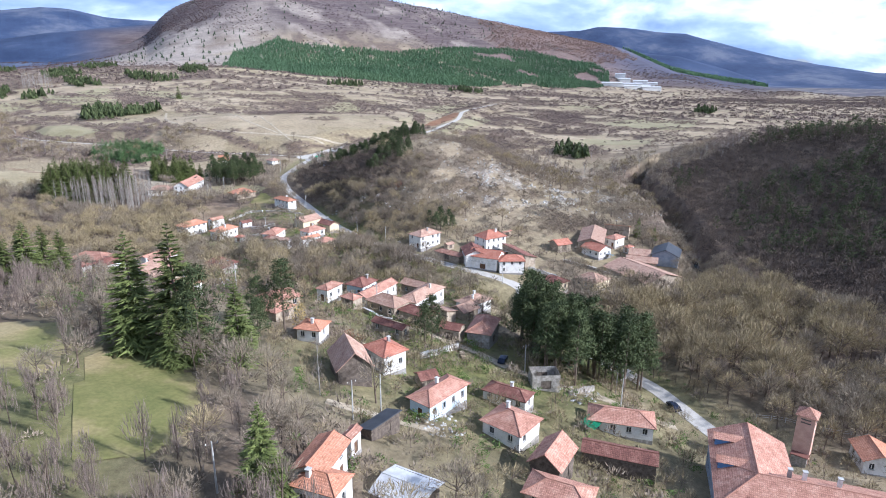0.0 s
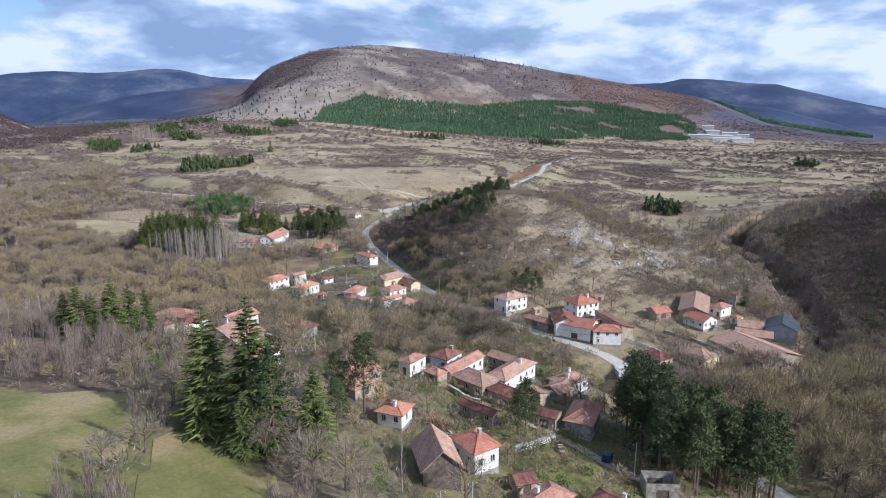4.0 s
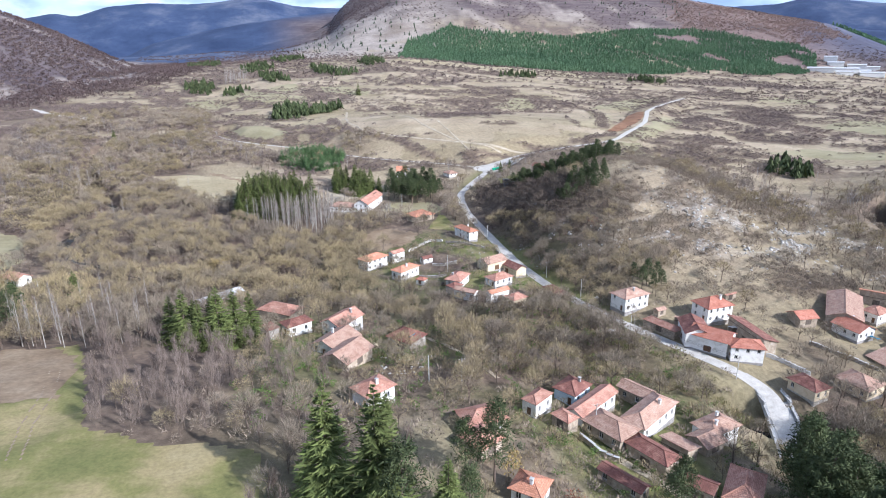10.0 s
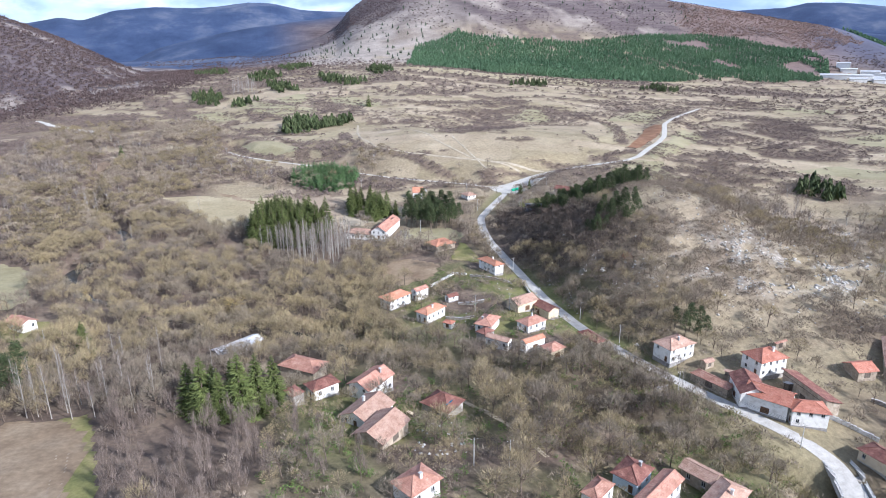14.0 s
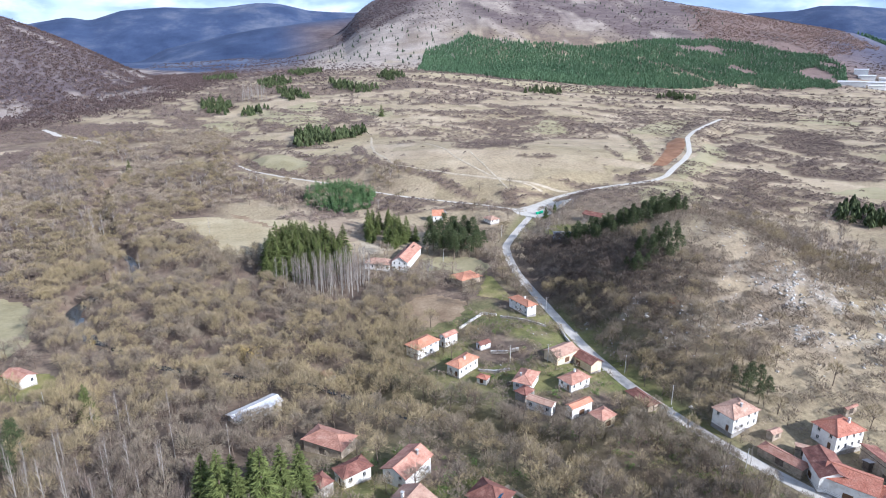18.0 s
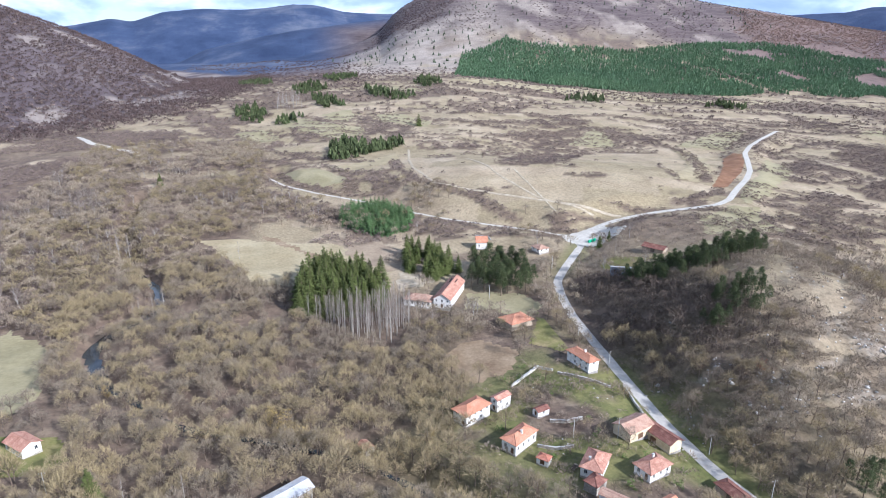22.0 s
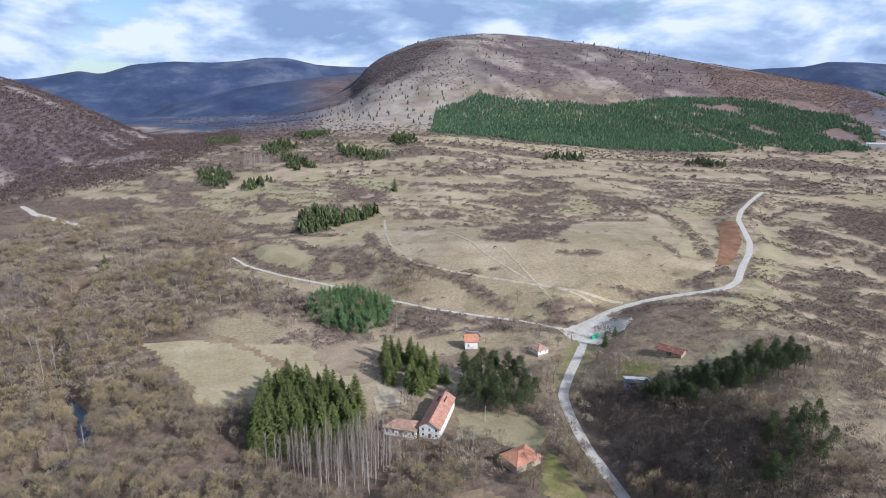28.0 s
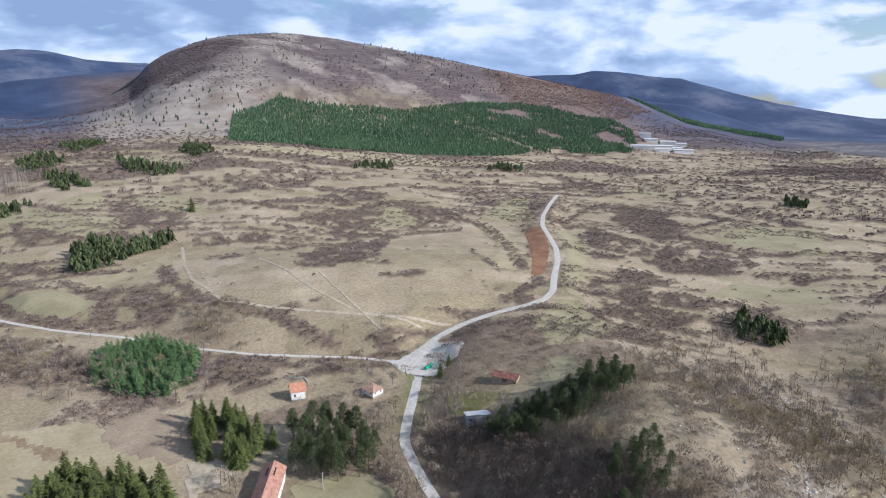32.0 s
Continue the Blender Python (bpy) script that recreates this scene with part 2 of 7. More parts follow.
DIRT_FIELD = mottled("tilled", ((0.25, (0.22, 0.165, 0.115)), (0.5, (0.29, 0.225, 0.155)), (0.75, (0.36, 0.29, 0.20))), 0.09, fine=0.8, spread=0.5)
MEADOW = mottled("meadow", ((0.30, (0.125, 0.135, 0.042)), (0.48, (0.185, 0.175, 0.062)), (0.60, (0.29, 0.235, 0.115)), (0.75, (0.34, 0.28, 0.155))), 0.06, fine=1.4, spread=0.6)
OLIVE_GRASS = mottled("olive_grass", ((0.25, (0.225, 0.195, 0.105)), (0.5, (0.285, 0.25, 0.145)), (0.75, (0.34, 0.30, 0.185))), 0.05, fine=0.6, spread=0.4)
DRY_GRASS = mottled("dry_grass", ((0.25, (0.25, 0.20, 0.115)), (0.5, (0.33, 0.275, 0.165)), (0.75, (0.41, 0.35, 0.23))), 0.05, fine=0.6, spread=0.5)
ROCK = mottled("rock", ((0.25, (0.24, 0.22, 0.19)), (0.5, (0.42, 0.40, 0.365)), (0.75, (0.58, 0.56, 0.52))), 0.5, fine=2.2, bump=0.7, spread=0.7)
TARP_BLUE = mottled("tarp_blue", ((0.3, (0.04, 0.22, 0.40)), (0.7, (0.09, 0.38, 0.58))), 1, 0.5)
TARP_GREEN = mottled("tarp_green", ((0.3, (0.02, 0.20, 0.10)), (0.7, (0.05, 0.33, 0.17))), 1, 0.5)
BIN_GREEN = mottled("bin_green", ((0.3, (0.02, 0.30, 0.16)), (0.7, (0.04, 0.42, 0.24))), 1, 0.4)
CAR_PAINT, _, _b = material("car_paint", 0.25, 0.3)
_b.inputs["Base Color"].default_value = (0.018, 0.024, 0.045, 1)
CAR_WHITE, _, _b = material("car_white", 0.3)
_b.inputs["Base Color"].default_value = (0.75, 0.75, 0.75, 1)
RUBBER = mottled("rubber", ((0.3, (0.015, 0.015, 0.015)), (0.7, (0.03, 0.03, 0.03))), 4, 0.8)
GLASS, _, _b = material("window_glass", 0.06)
_b.inputs["Base Color"].default_value = (0.03, 0.035, 0.042, 1)
_b.inputs["Specular IOR Level"].default_value = 0.6
WATER, _nt, _b = material("water", 0.08)
_b.inputs["Base Color"].default_value = (0.030, 0.036, 0.040, 1)
_b.inputs["Specular IOR Level"].default_value = 0.5
_c, _h = noise_ramp(_nt, ((0, (0, 0, 0)), (1, (1, 1, 1))), 1.4)
bumped(_nt, _b, _h, 0.25, 0.06)


def leafy(name, stops, scale=0.25):
    """Foliage or twigs: tint by place, and from twig to twig."""
    m, nt, b = material(name, 0.85)
    c, _ = noise_ramp(nt, stops, scale, detail=3)
    geo = nt.nodes.new("ShaderNodeNewGeometry")
    r = node(nt, "ShaderNodeMapRange")
    r.inputs[3].default_value, r.inputs[4].default_value = 0.62, 1.38
    nt.links.new(geo.outputs["Random Per Island"], r.inputs[0])
    c = mixed(nt, c, r.outputs[0], 1.0, "MULTIPLY")
    c = mixed(nt, c, per_object(nt, 0.82, 1.18), 1.0, "MULTIPLY")
    nt.links.new(c, b.inputs["Base Color"])
    return m


BARE_TWIGS = leafy("bare_twigs", ((0.2, (0.172, 0.136, 0.108)), (0.42, (0.245, 0.200, 0.152)), (0.58, (0.30, 0.250, 0.178)), (0.8, (0.30, 0.228, 0.148))), 0.045)
OLIVE_TWIGS = leafy("olive_twigs", ((0.25, (0.180, 0.144, 0.088)), (0.5, (0.255, 0.206, 0.120)), (0.75, (0.31, 0.246, 0.130))), 0.06)
GREY_TWIGS = leafy("grey_twigs", ((0.25, (0.150, 0.116, 0.098)), (0.75, (0.225, 0.180, 0.150))), 0.05)
SCRUB = leafy("scrub", ((0.25, (0.112, 0.086, 0.077)), (0.5, (0.160, 0.124, 0.108)), (0.75, (0.215, 0.166, 0.134))), 0.02)
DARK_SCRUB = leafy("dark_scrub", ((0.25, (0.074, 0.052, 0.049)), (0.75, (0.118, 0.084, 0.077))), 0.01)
PALE_BARK = mottled("pale_bark", ((0.3, (0.24, 0.215, 0.185)), (0.7, (0.40, 0.37, 0.33))), 1.5)
BARK = mottled("bark", ((0.3, (0.09, 0.065, 0.048)), (0.7, (0.20, 0.155, 0.12))), 2)
SPRUCE = leafy("spruce_needles", ((0.25, (0.072, 0.094, 0.026)), (0.75, (0.138, 0.158, 0.048))), 0.3)
PINE = leafy("pine_needles", ((0.25, (0.042, 0.060, 0.025)), (0.75, (0.086, 0.102, 0.040))), 0.3)
YOUNG_PINE = leafy("young_pine", ((0.25, (0.085, 0.150, 0.055)), (0.75, (0.15, 0.235, 0.095))), 0.2)
GOLD_LEAVES = leafy("gold_leaves", ((0.25, (0.29, 0.21, 0.075)), (0.75, (0.40, 0.30, 0.12))), 0.4)
RED_LEAVES = leafy("red_leaves", ((0.25, (0.22, 0.06, 0.035)), (0.75, (0.32, 0.10, 0.06))), 0.4)
GREEN_BUSH = leafy("green_bush", ((0.25, (0.075, 0.128, 0.030)), (0.75, (0.165, 0.225, 0.060))), 0.3)
HILL_TWIGS = leafy("hill_twigs", ((0.25, (0.150, 0.118, 0.092)), (0.5, (0.215, 0.172, 0.130)), (0.75, (0.27, 0.222, 0.160))), 0.06)
# darker copy of the bare twigs: the slopes' shade is in the colour
SHADED_TWIGS = leafy("shaded_twigs", ((0.25, (0.076, 0.060, 0.050)), (0.5, (0.112, 0.088, 0.071)), (0.75, (0.158, 0.122, 0.092))), 0.03)
BANK_LEAVES = leafy("bank_leaves", ((0.25, (0.120, 0.112, 0.050)), (0.5, (0.185, 0.165, 0.075)), (0.75, (0.24, 0.195, 0.10))), 0.08)
RUST_TWIGS = leafy("rust_twigs", ((0.25, (0.25, 0.172, 0.142)), (0.75, (0.36, 0.255, 0.205))), 0.01)
DARK_PINE = leafy("dark_pine", ((0.25, (0.035, 0.05, 0.03)), (0.75, (0.06, 0.08, 0.045))), 0.01)
FAR_WOOD = leafy("far_wood", ((0.25, (0.075, 0.135, 0.070)), (0.75, (0.115, 0.185, 0.092))), 0.006)

# the buildings: middle x, y, turn, length, depth, eaves' height, roof, wall, tiles, windows a storey row, chimneys
HOUSES = {
    "w_house": (121.5, 223.7, 103.3, 8.5, 12.6, 6.2, "hip", "white", "tan", 3, 1),
    "white_house": (146.0, 208.9, 94.3, 9.1, 12.0, 6.4, "hip", "white", "red", 3, 1),
    "long_front": (131.7, 190.5, 124.9, 12.8, 10.0, 5.5, "gable", "white", "red", 0, 0),
    "long_right": (137.6, 182.4, 153.4, 10.7, 7.6, 5.5, "hip", "white", "red", 2, 0),
    "long_barn": (149.0, 192.4, 83.8, 19.8, 5.9, 5.0, "shed", "mud", "dark", 0, 0),
    "bridge_house": (143.0, 162.4, 98.1, 9.6, 7.2, 4.0, "hip", "cream", "dark", 1, 0),
    "yellow": (163.2, 163.1, 102.1, 10.6, 9.9, 4.0, "hip", "cream", "tan", 1, 0),
    "red_shed": (180.8, 202.7, 84.3, 7.9, 8.1, 3.2, "gable", "mud", "red", 0, 0),
    "ham_a": (203.3, 205.4, 132.6, 12.2, 27.9, 4.0, "gable", "mud", "tan", 0, 0),
    "ham_b": (224.7, 210.0, 127.8, 12.7, 8.8, 4.0, "shed", "mud", "orange", 0, 0),
    "ham_c": (212.2, 199.6, 102.5, 6.7, 9.2, 4.5, "hip", "white", "pink", 1, 0),
    "ham_d": (194.0, 192.9, 96.9, 10.9, 9.6, 4.0, "gable", "white", "red", 1, 1),
    "ham_e": (212.8, 191.1, 100.4, 3.4, 5.0, 3.0, "hip", "white", "red", 1, 0),
    "ham_f": (206.0, 176.7, 130.6, 13.7, 8.5, 3.0, "gable", "mud", "tan", 0, 0),
    "ham_g": (211.4, 183.0, 129.1, 9.6, 8.7, 3.5, "gable", "mud", "tan", 0, 0),
    "ham_h": (220.2, 175.4, 125.5, 12.3, 14.7, 4.5, "gable", "grey", "black", 0, 0),
    "ham_i": (194.5, 166.4, 86.9, 26.1, 19.9, 3.0, "gable", "mud", "tan", 0, 0),
    "L1": (-3.9, 232.3, 141.0, 13.4, 8.1, 4.0, "hip", "mud", "pink", 0, 0),
    "L2": (0.7, 215.3, 114.8, 5.9, 8.8, 4.0, "hip", "white", "dark", 1, 0),
    "L3": (-7.2, 210.6, 120.6, 5.3, 4.1, 4.0, "hip", "stone", "dark", 0, 0),
    "L4": (14.4, 214.1, 132.2, 8.2, 12.0, 5.0, "gable", "white", "pink", 2, 1),
    "L5": (10.9, 196.6, 136.1, 9.7, 11.8, 3.2, "gable", "white", "tan", 1, 1),
    "L6": (12.9, 185.9, 135.6, 9.2, 12.0, 3.2, "gable", "mud", "tan", 0, 0),
    "L7": (31.4, 198.4, 129.8, 9.5, 8.2, 3.0, "hip", "stone", "dark", 0, 0),
    "L8": (15.8, 160.0, 119.2, 6.8, 8.6, 4.2, "hip", "white", "pink", 1, 1),
    "T1": (37.0, 146.9, 96.3, 7.5, 9.8, 3.6, "hip", "mud", "pink", 1, 0),
    "T2": (53.0, 153.8, 121.9, 4.3, 7.2, 4.2, "hip", "white", "pink", 1, 0),
    "T3": (65.3, 160.1, 121.8, 6.8, 8.2, 4.0, "hip", "blue", "dark", 1, 1),
    "T4": (66.9, 153.0, 119.4, 5.1, 15.8, 4.2, "gable", "white", "pink", 1, 0),
    "T5": (82.9, 159.2, 115.3, 8.4, 5.4, 4.0, "gable", "mud", "tan", 1, 0),
    "T6": (79.8, 148.7, 118.9, 6.9, 16.7, 4.5, "hip", "white", "tan", 2, 1),
    "villa": (94.8, 143.4, 104.0, 7.0, 10.1, 4.0, "hip", "white", "tan", 2, 2),
    "villa_annex": (89.0, 139.5, 104.0, 6.5, 7.0, 3.0, "gable", "mud", "tan", 0, 0),
    "ruin_hut": (-0.8, 286.8, 120.0, 5.0, 4.0, 2.6, "gable", "stone", "pink", 0, 0),
    "T8": (66.3, 143.5, 113.1, 11.1, 7.5, 4.0, "hip", "mud", "tan", 1, 0),
    "T9": (70.9, 134.3, 111.5, 11.0, 5.6, 4.0, "hip", "mud", "dark", 0, 0),
    "T10": (58.6, 125.7, 115.5, 10.0, 3.6, 3.0, "gable", "mud", "dark", 1, 0),
    "T11": (56.9, 147.2, 113.1, 5.3, 4.0, 3.2, "hip", "mud", "pink", 0, 0),
    "T12": (38.1, 123.2, 135.5, 6.5, 6.1, 3.6, "hip", "white", "orange", 1, 1),
    "T13": (34.3, 139.1, 116.6, 6.9, 7.0, 3.0, "hip", "mud", "pink", 0, 0),
    "T14": (80.1, 137.2, 114.2, 7.4, 5.7, 3.0, "shed", "mud", "tan", 0, 0),
    "T15": (83.2, 121.0, 132.1, 7.0, 11.9, 5.0, "hip", "stone", "pink", 0, 0),
    "T15b": (75.1, 123.5, 126.2, 6.0, 4.7, 3.6, "gable", "mud", "dark", 0, 0),
    "N1b": (38.8, 102.4, 170.2, 7.6, 10.0, 4.2, "gable", "wood", "tan", 0, 0),
    "N1h": (48.2, 106.4, 100.7, 8.2, 6.6, 4.9, "hip", "white", "red", 1, 1),
    "N2": (50.9, 88.2, 109.8, 6.0, 12.0, 4.2, "hip", "blue", "pink", 1, 1),
    "N3": (53.6, 98.0, 174.5, 4.3, 4.2, 2.6, "gable", "mud", "dark", 0, 0),
    "N4": (67.5, 88.5, 118.4, 10.0, 4.9, 3.2, "hip", "white", "dark", 1, 1),
    "N5": (59.3, 76.5, 110.7, 8.9, 7.9, 3.8, "hip", "white", "pink", 2, 1),
    "N6": (82.2, 94.7, 153.7, 6.9, 5.0, 4.0, "ruin", "stone", "none", 0, 0),
    "N7": (35.2, 80.6, 113.8, 3.4, 7.5, 2.4, "shed", "wood", "black", 0, 0),
    "N8": (86.2, 75.1, 135.0, 13.4, 6.8, 3.6, "hip", "white", "pink", 1, 0),
    "N9": (58.3, 63.9, 118.7, 6.0, 8.0, 4.5, "gable", "wood", "pink", 0, 0),
    "N10": (73.2, 63.3, 130.6, 13.0, 4.7, 4.0, "gable", "wood", "dark", 0, 0),
    "M1": (36.5, 296.2, 122.6, 7.6, 12.8, 5.0, "hip", "white", "orange", 2, 0),
    "M2": (48.2, 300.4, 119.2, 4.0, 7.3, 5.0, "gable", "white", "pink", 2, 0),
    "M3": (47.4, 276.9, 125.3, 6.6, 12.1, 4.5, "hip", "white", "orange", 1, 1),
    "M4": (52.0, 266.6, 135.2, 4.3, 3.5, 2.6, "hip", "white", "red", 0, 0),
    "M5": (60.1, 291.5, 110.3, 3.6, 5.5, 2.6, "gable", "white", "dark", 1, 0),
    "M6": (65.2, 259.3, 139.9, 7.2, 10.6, 3.8, "hip", "white", "pink", 1, 1),
    "M7": (81.1, 254.4, 111.3, 6.9, 10.2, 3.6, "hip", "white", "pink", 1, 1),
    "M8": (85.0, 273.8, 21.0, 11.5, 8.0, 4.2, "gable", "cream", "tan", 0, 0),
    "M8b": (92.8, 270.6, 108.0, 14.5, 6.4, 4.0, "gable", "cream", "dark", 0, 0),
    "M9": (63.6, 242.6, 132.1, 9.3, 3.8, 4.0, "gable", "white", "tan", 1, 0),
    "M10": (74.2, 237.2, 108.2, 3.5, 9.2, 4.2, "gable", "white", "orange", 0, 0),
    "M11": (78.6, 230.2, 109.2, 5.9, 7.1, 4.0, "hip", "cream", "pink", 0, 0),
    "M12": (61.7, 251.6, 121.8, 4.8, 5.7, 3.2, "hip", "stone", "dark", 0, 0),
    "roadside": (100.4, 242.4, 101.5, 11.3, 5.5, 3.0, "hip", "mud", "dark", 0, 0),
    "chapel": (87.6, 319.4, 108.4, 13.7, 6.1, 5.0, "hip", "white", "orange", 2, 1),
    "orange": (73.9, 361.9, 109.7, 10.4, 13.1, 3.4, "hip", "mud", "orange", 0, 0),
    "school1": (34.5, 395.2, 151.0, 15.0, 9.0, 4.0, "hip", "white", "tan", 3, 0),
    "school2": (50.3, 398.5, 152.0, 9.5, 28.5, 5.2, "gable", "white", "pink", 3, 0),
    "hut_a": (83.8, 462.3, 170.2, 7.6, 7.3, 4.6, "gable", "white", "orange", 1, 0),
    "hut_b": (115.3, 444.6, 105.5, 9.0, 7.7, 3.0, "hip", "white", "tan", 1, 0),
    "shed": (140.5, 392.8, 157.7, 10.9, 7.3, 2.8, "shed", "grey", "sheet", 1, 0),
    "barn": (169.2, 409.3, 123.9, 13.1, 7.2, 3.0, "gable", "mud", "dark", 0, 0),
    "tin": (-25.0, 259.0, 33.0, 16.5, 6.5, 3.0, "gable", "stone", "sheet", 0, 0),
    "road_barn": (123.2, 205.1, 109.2, 13.4, 4.9, 3.0, "hip", "mud", "pink", 0, 0),
    "yard_shed": (128.6, 214.8, 100.8, 2.8, 4.4, 2.5, "gable", "mud", "tan", 0, 0),
    "yard_roof": (131.7, 206.2, 137.2, 5.3, 4.0, 2.6, "shed", "mud", "tan", 0, 0),
    "hill_hut": (162.9, 219.7, 100.6, 1.4, 6.1, 3.0, "gable", "mud", "pink", 0, 0),
    "long_back": (129.2, 196.5, 65.3, 12.9, 8.8, 5.5, "gable", "white", "dark", 0, 0),
    "carport": (147.2, 198.0, 84.8, 2.7, 3.9, 3.0, "shed", "wood", "sheet", 0, 0),
    "orange_a": (21.2, 68.3, 43.6, 8.3, 5.2, 5.0, "gable", "white", "orange", 1, 0),
    "orange_b": (19.8, 64.0, 129.3, 6.8, 5.0, 4.0, "hip", "white", "orange", 1, 1),
    "orange_c": (28.1, 74.9, 128.0, 2.1, 3.4, 4.0, "gable", "white", "pink", 0, 0),
    "sheet_shed": (31.4, 63.2, 31.3, 7.0, 8.2, 2.0, "gable", "wood", "sheet", 0, 0),
    "N11": (52.9, 56.0, 34.4, 6.1, 10.2, 3.5, "hip", "mud", "pink", 1, 0),
    "lefthouse": (-101.6, 294.6, 140.0, 10.0, 6.5, 3.6, "gable", "white", "pink", 1, 0),
    "big_a": (91.9, 50.9, 39.9, 15.9, 13.0, 7.08, "gable", "grey", "pink", 3, 0),
    "big_b": (91.3, 39.3, 129.9, 30.0, 13.0, 6.75, "hip", "grey", "pink", 3, 3),
    "right_house": (129.0, 47.0, 45.0, 8.0, 7.0, 3.6, "gable", "white", "orange", 1, 0),
}

# ---- the land ----
def smooth(a, b, v):
    t = np.clip((v - a) / (b - a), 0, 1)
    return t * t * (3 - 2 * t)


def bump(x, y, cx, cy, rx, ry, turn=0.0):
    c, s = math.cos(math.radians(turn)), math.sin(math.radians(turn))
    u, v = (x - cx) * c + (y - cy) * s, -(x - cx) * s + (y - cy) * c
    return np.exp(-(u / rx) ** 2 - (v / ry) ** 2)


def along(x, y, line):
    """Distance to a polyline and the height along it; line: rows of x, y, z."""
    best = np.full(np.shape(x), 1e9)
    height = np.zeros(np.shape(x))
    for (ax, ay, az), (bx, by, bz) in zip(line, line[1:]):
        dx, dy = bx - ax, by - ay
        k = np.clip(((x - ax) * dx + (y - ay) * dy) / (dx * dx + dy * dy), 0, 1)
        d = np.hypot(x - ax - k * dx, y - ay - k * dy)
        near = d < best
        best = np.where(near, d, best)
        height = np.where(near, az + k * (bz - az), height)
    return best, height


def weights(v, start, step, n):
    """Cubic B-spline weights of v on n knots."""
    out = np.zeros(np.shape(v) + (n,))
    for i in range(n):
        a = np.abs((v - start) / step - i)
        out[..., i] = np.where(a < 1, 2 / 3 - a * a + a ** 3 / 2, np.where(a < 2, (2 - a) ** 3 / 6, 0))
    return out / np.maximum(out.sum(-1, keepdims=True), 1e-9)


def bearing(x, y):
    """Distance and compass bearing in degrees from the foot of the village."""
    return np.hypot(x, y - 100), np.degrees(np.arctan2(x, y - 100))


def west_hill(x, y):
    """The steep dark hill that closes the valley in the west."""
    r, az = bearing(x, y)
    top = np.interp(az, [-120, -45, -30, -23.4, -21.5, -19.1, -16.5, -14.3, -12.7, -10.6, -8.8, -6, -3],
                    [300, 290, 255, 211, 194, 169, 139, 107, 86, 60, 42, 22, 0])
    return top * (0.55 * smooth(820, 1500, r) + 0.45 * np.clip((r - 760) / 740, 0, 1)) * (1 - smooth(1600, 2500, r))


def distance_land(x, y):
    """The high ground beyond the village: plateau, the broad mountain and the ranges round it."""
    r, az = bearing(x, y)
    k = np.interp(az, [-60, -20, 0, 12, 24, 45, 90], [0.0, 0.05, 0.09, 0.095, 0.065, 0.02, 0.0])
    z = 12 + k * np.clip(r - 370, 0, 780)
    top = np.interp(az, [-14, -8, -2, 2, 4, 5.4, 6.8, 7.6, 8.6, 10, 11.5, 13, 14.8, 16.6, 18.5, 21, 25.5, 28.8, 31.5, 35, 38, 40.7, 44, 47.3, 52, 60],
                    [80, 90, 110, 150, 180, 218, 295, 325, 353, 382, 406, 421, 432, 441, 440, 430, 399, 369, 344, 309, 283, 258, 220, 190, 90, 30])
    rise = smooth(1300, 2900, r) * 0.85 + 0.15 * np.clip((r - 1200) / 1700, 0, 1)
    z = np.maximum(z, z + (top - z) * rise * (1 - 0.75 * smooth(3000, 3800, r)))
    z = np.maximum(z, west_hill(x, y))
    fore = np.interp(az, [-16, -11.2, -9.4, -7.1, -4.2, -1.3, 3.1, 6.2, 9, 30, 42.3, 47.3, 52, 55.8, 58.9, 63, 70], [20, 92, 143, 176, 214, 246, 276, 296, 300, 280, 215, 190, 165, 105, 45, 12, 0])
    z = np.maximum(z, fore * smooth(2300, 3300, r) * (1 - 0.5 * smooth(3350, 3900, r)))
    far = np.interp(az, [-60, -28, -22, -19, -16, -14.5, -12.3, -9.2, -6.5, -4.2, -1.8, 0, 2.6, 4.6, 6.8, 12, 20, 34, 40, 43, 44.8, 47, 50.2, 52, 54.5, 57.3, 60, 62.5, 66, 75, 120],
                    [300, 260, 265, 282, 334, 320, 378, 407, 405, 419, 446, 443, 404, 395, 395, 330, 250, 330, 362, 370, 395, 385, 352, 342, 288, 225, 176, 140, 95, 90, 260])
    return np.maximum(z, far * smooth(3300, 4500, r))

# heights of the valley floor and slopes, a value every 100 m by 85 m
VALLEY = np.array([
    [42.9, 37.8, 40.2, 28.6, 12.1, 12.6, 22.1, 19.3, 8.8],
    [44.7, 39.2, 32.4, 15.0, 7.6, 8.2, 13.9, 19.0, 27.5],
    [33.2, 32.6, 27.2, 3.9, 1.6, 11.0, 8.0, 19.5, 48.9],
    [-1.1, 0.8, 9.8, 4.3, 4.7, 3.3, 18.9, 44.2, 60.4],
    [6.1, -9.4, -14.2, 14.5, 41.0, 25.8, 28.9, 48.2, 54.4],
    [33.2, 14.9, -0.8, -4.9, -4.6, 17.6, 27.4, 33.5, 39.9],
    [48.6, 51.0, 51.5, 35.6, 10.9, 9.0, 19.1, 27.2, 33.9],
    [57.3, 62.5, 64.0, 57.5, 35.4, 14.8, 13.7, 22.8, 31.3],
])
ROAD = [(113,70,0),(119,94,-0.5),(119.5,118,-1.5),(118.5,138,-2),(127,153,-1.5),(133,166,0.8),(130,176,2.6),(127.5,181,3),(120,198,3.5),(113,214,4),(107.7,232,4.2),(102.6,253,4.5),(100.3,280,4.9),(100.9,308,5.5),(101.7,335,6.3),(102.7,365,7.5),(106,386,8.5),(109.8,403,9.6),(117,414,10.6),(129,430,12.2),(137,440,13.2),(145,451,14.05),(149,462,14.15)]
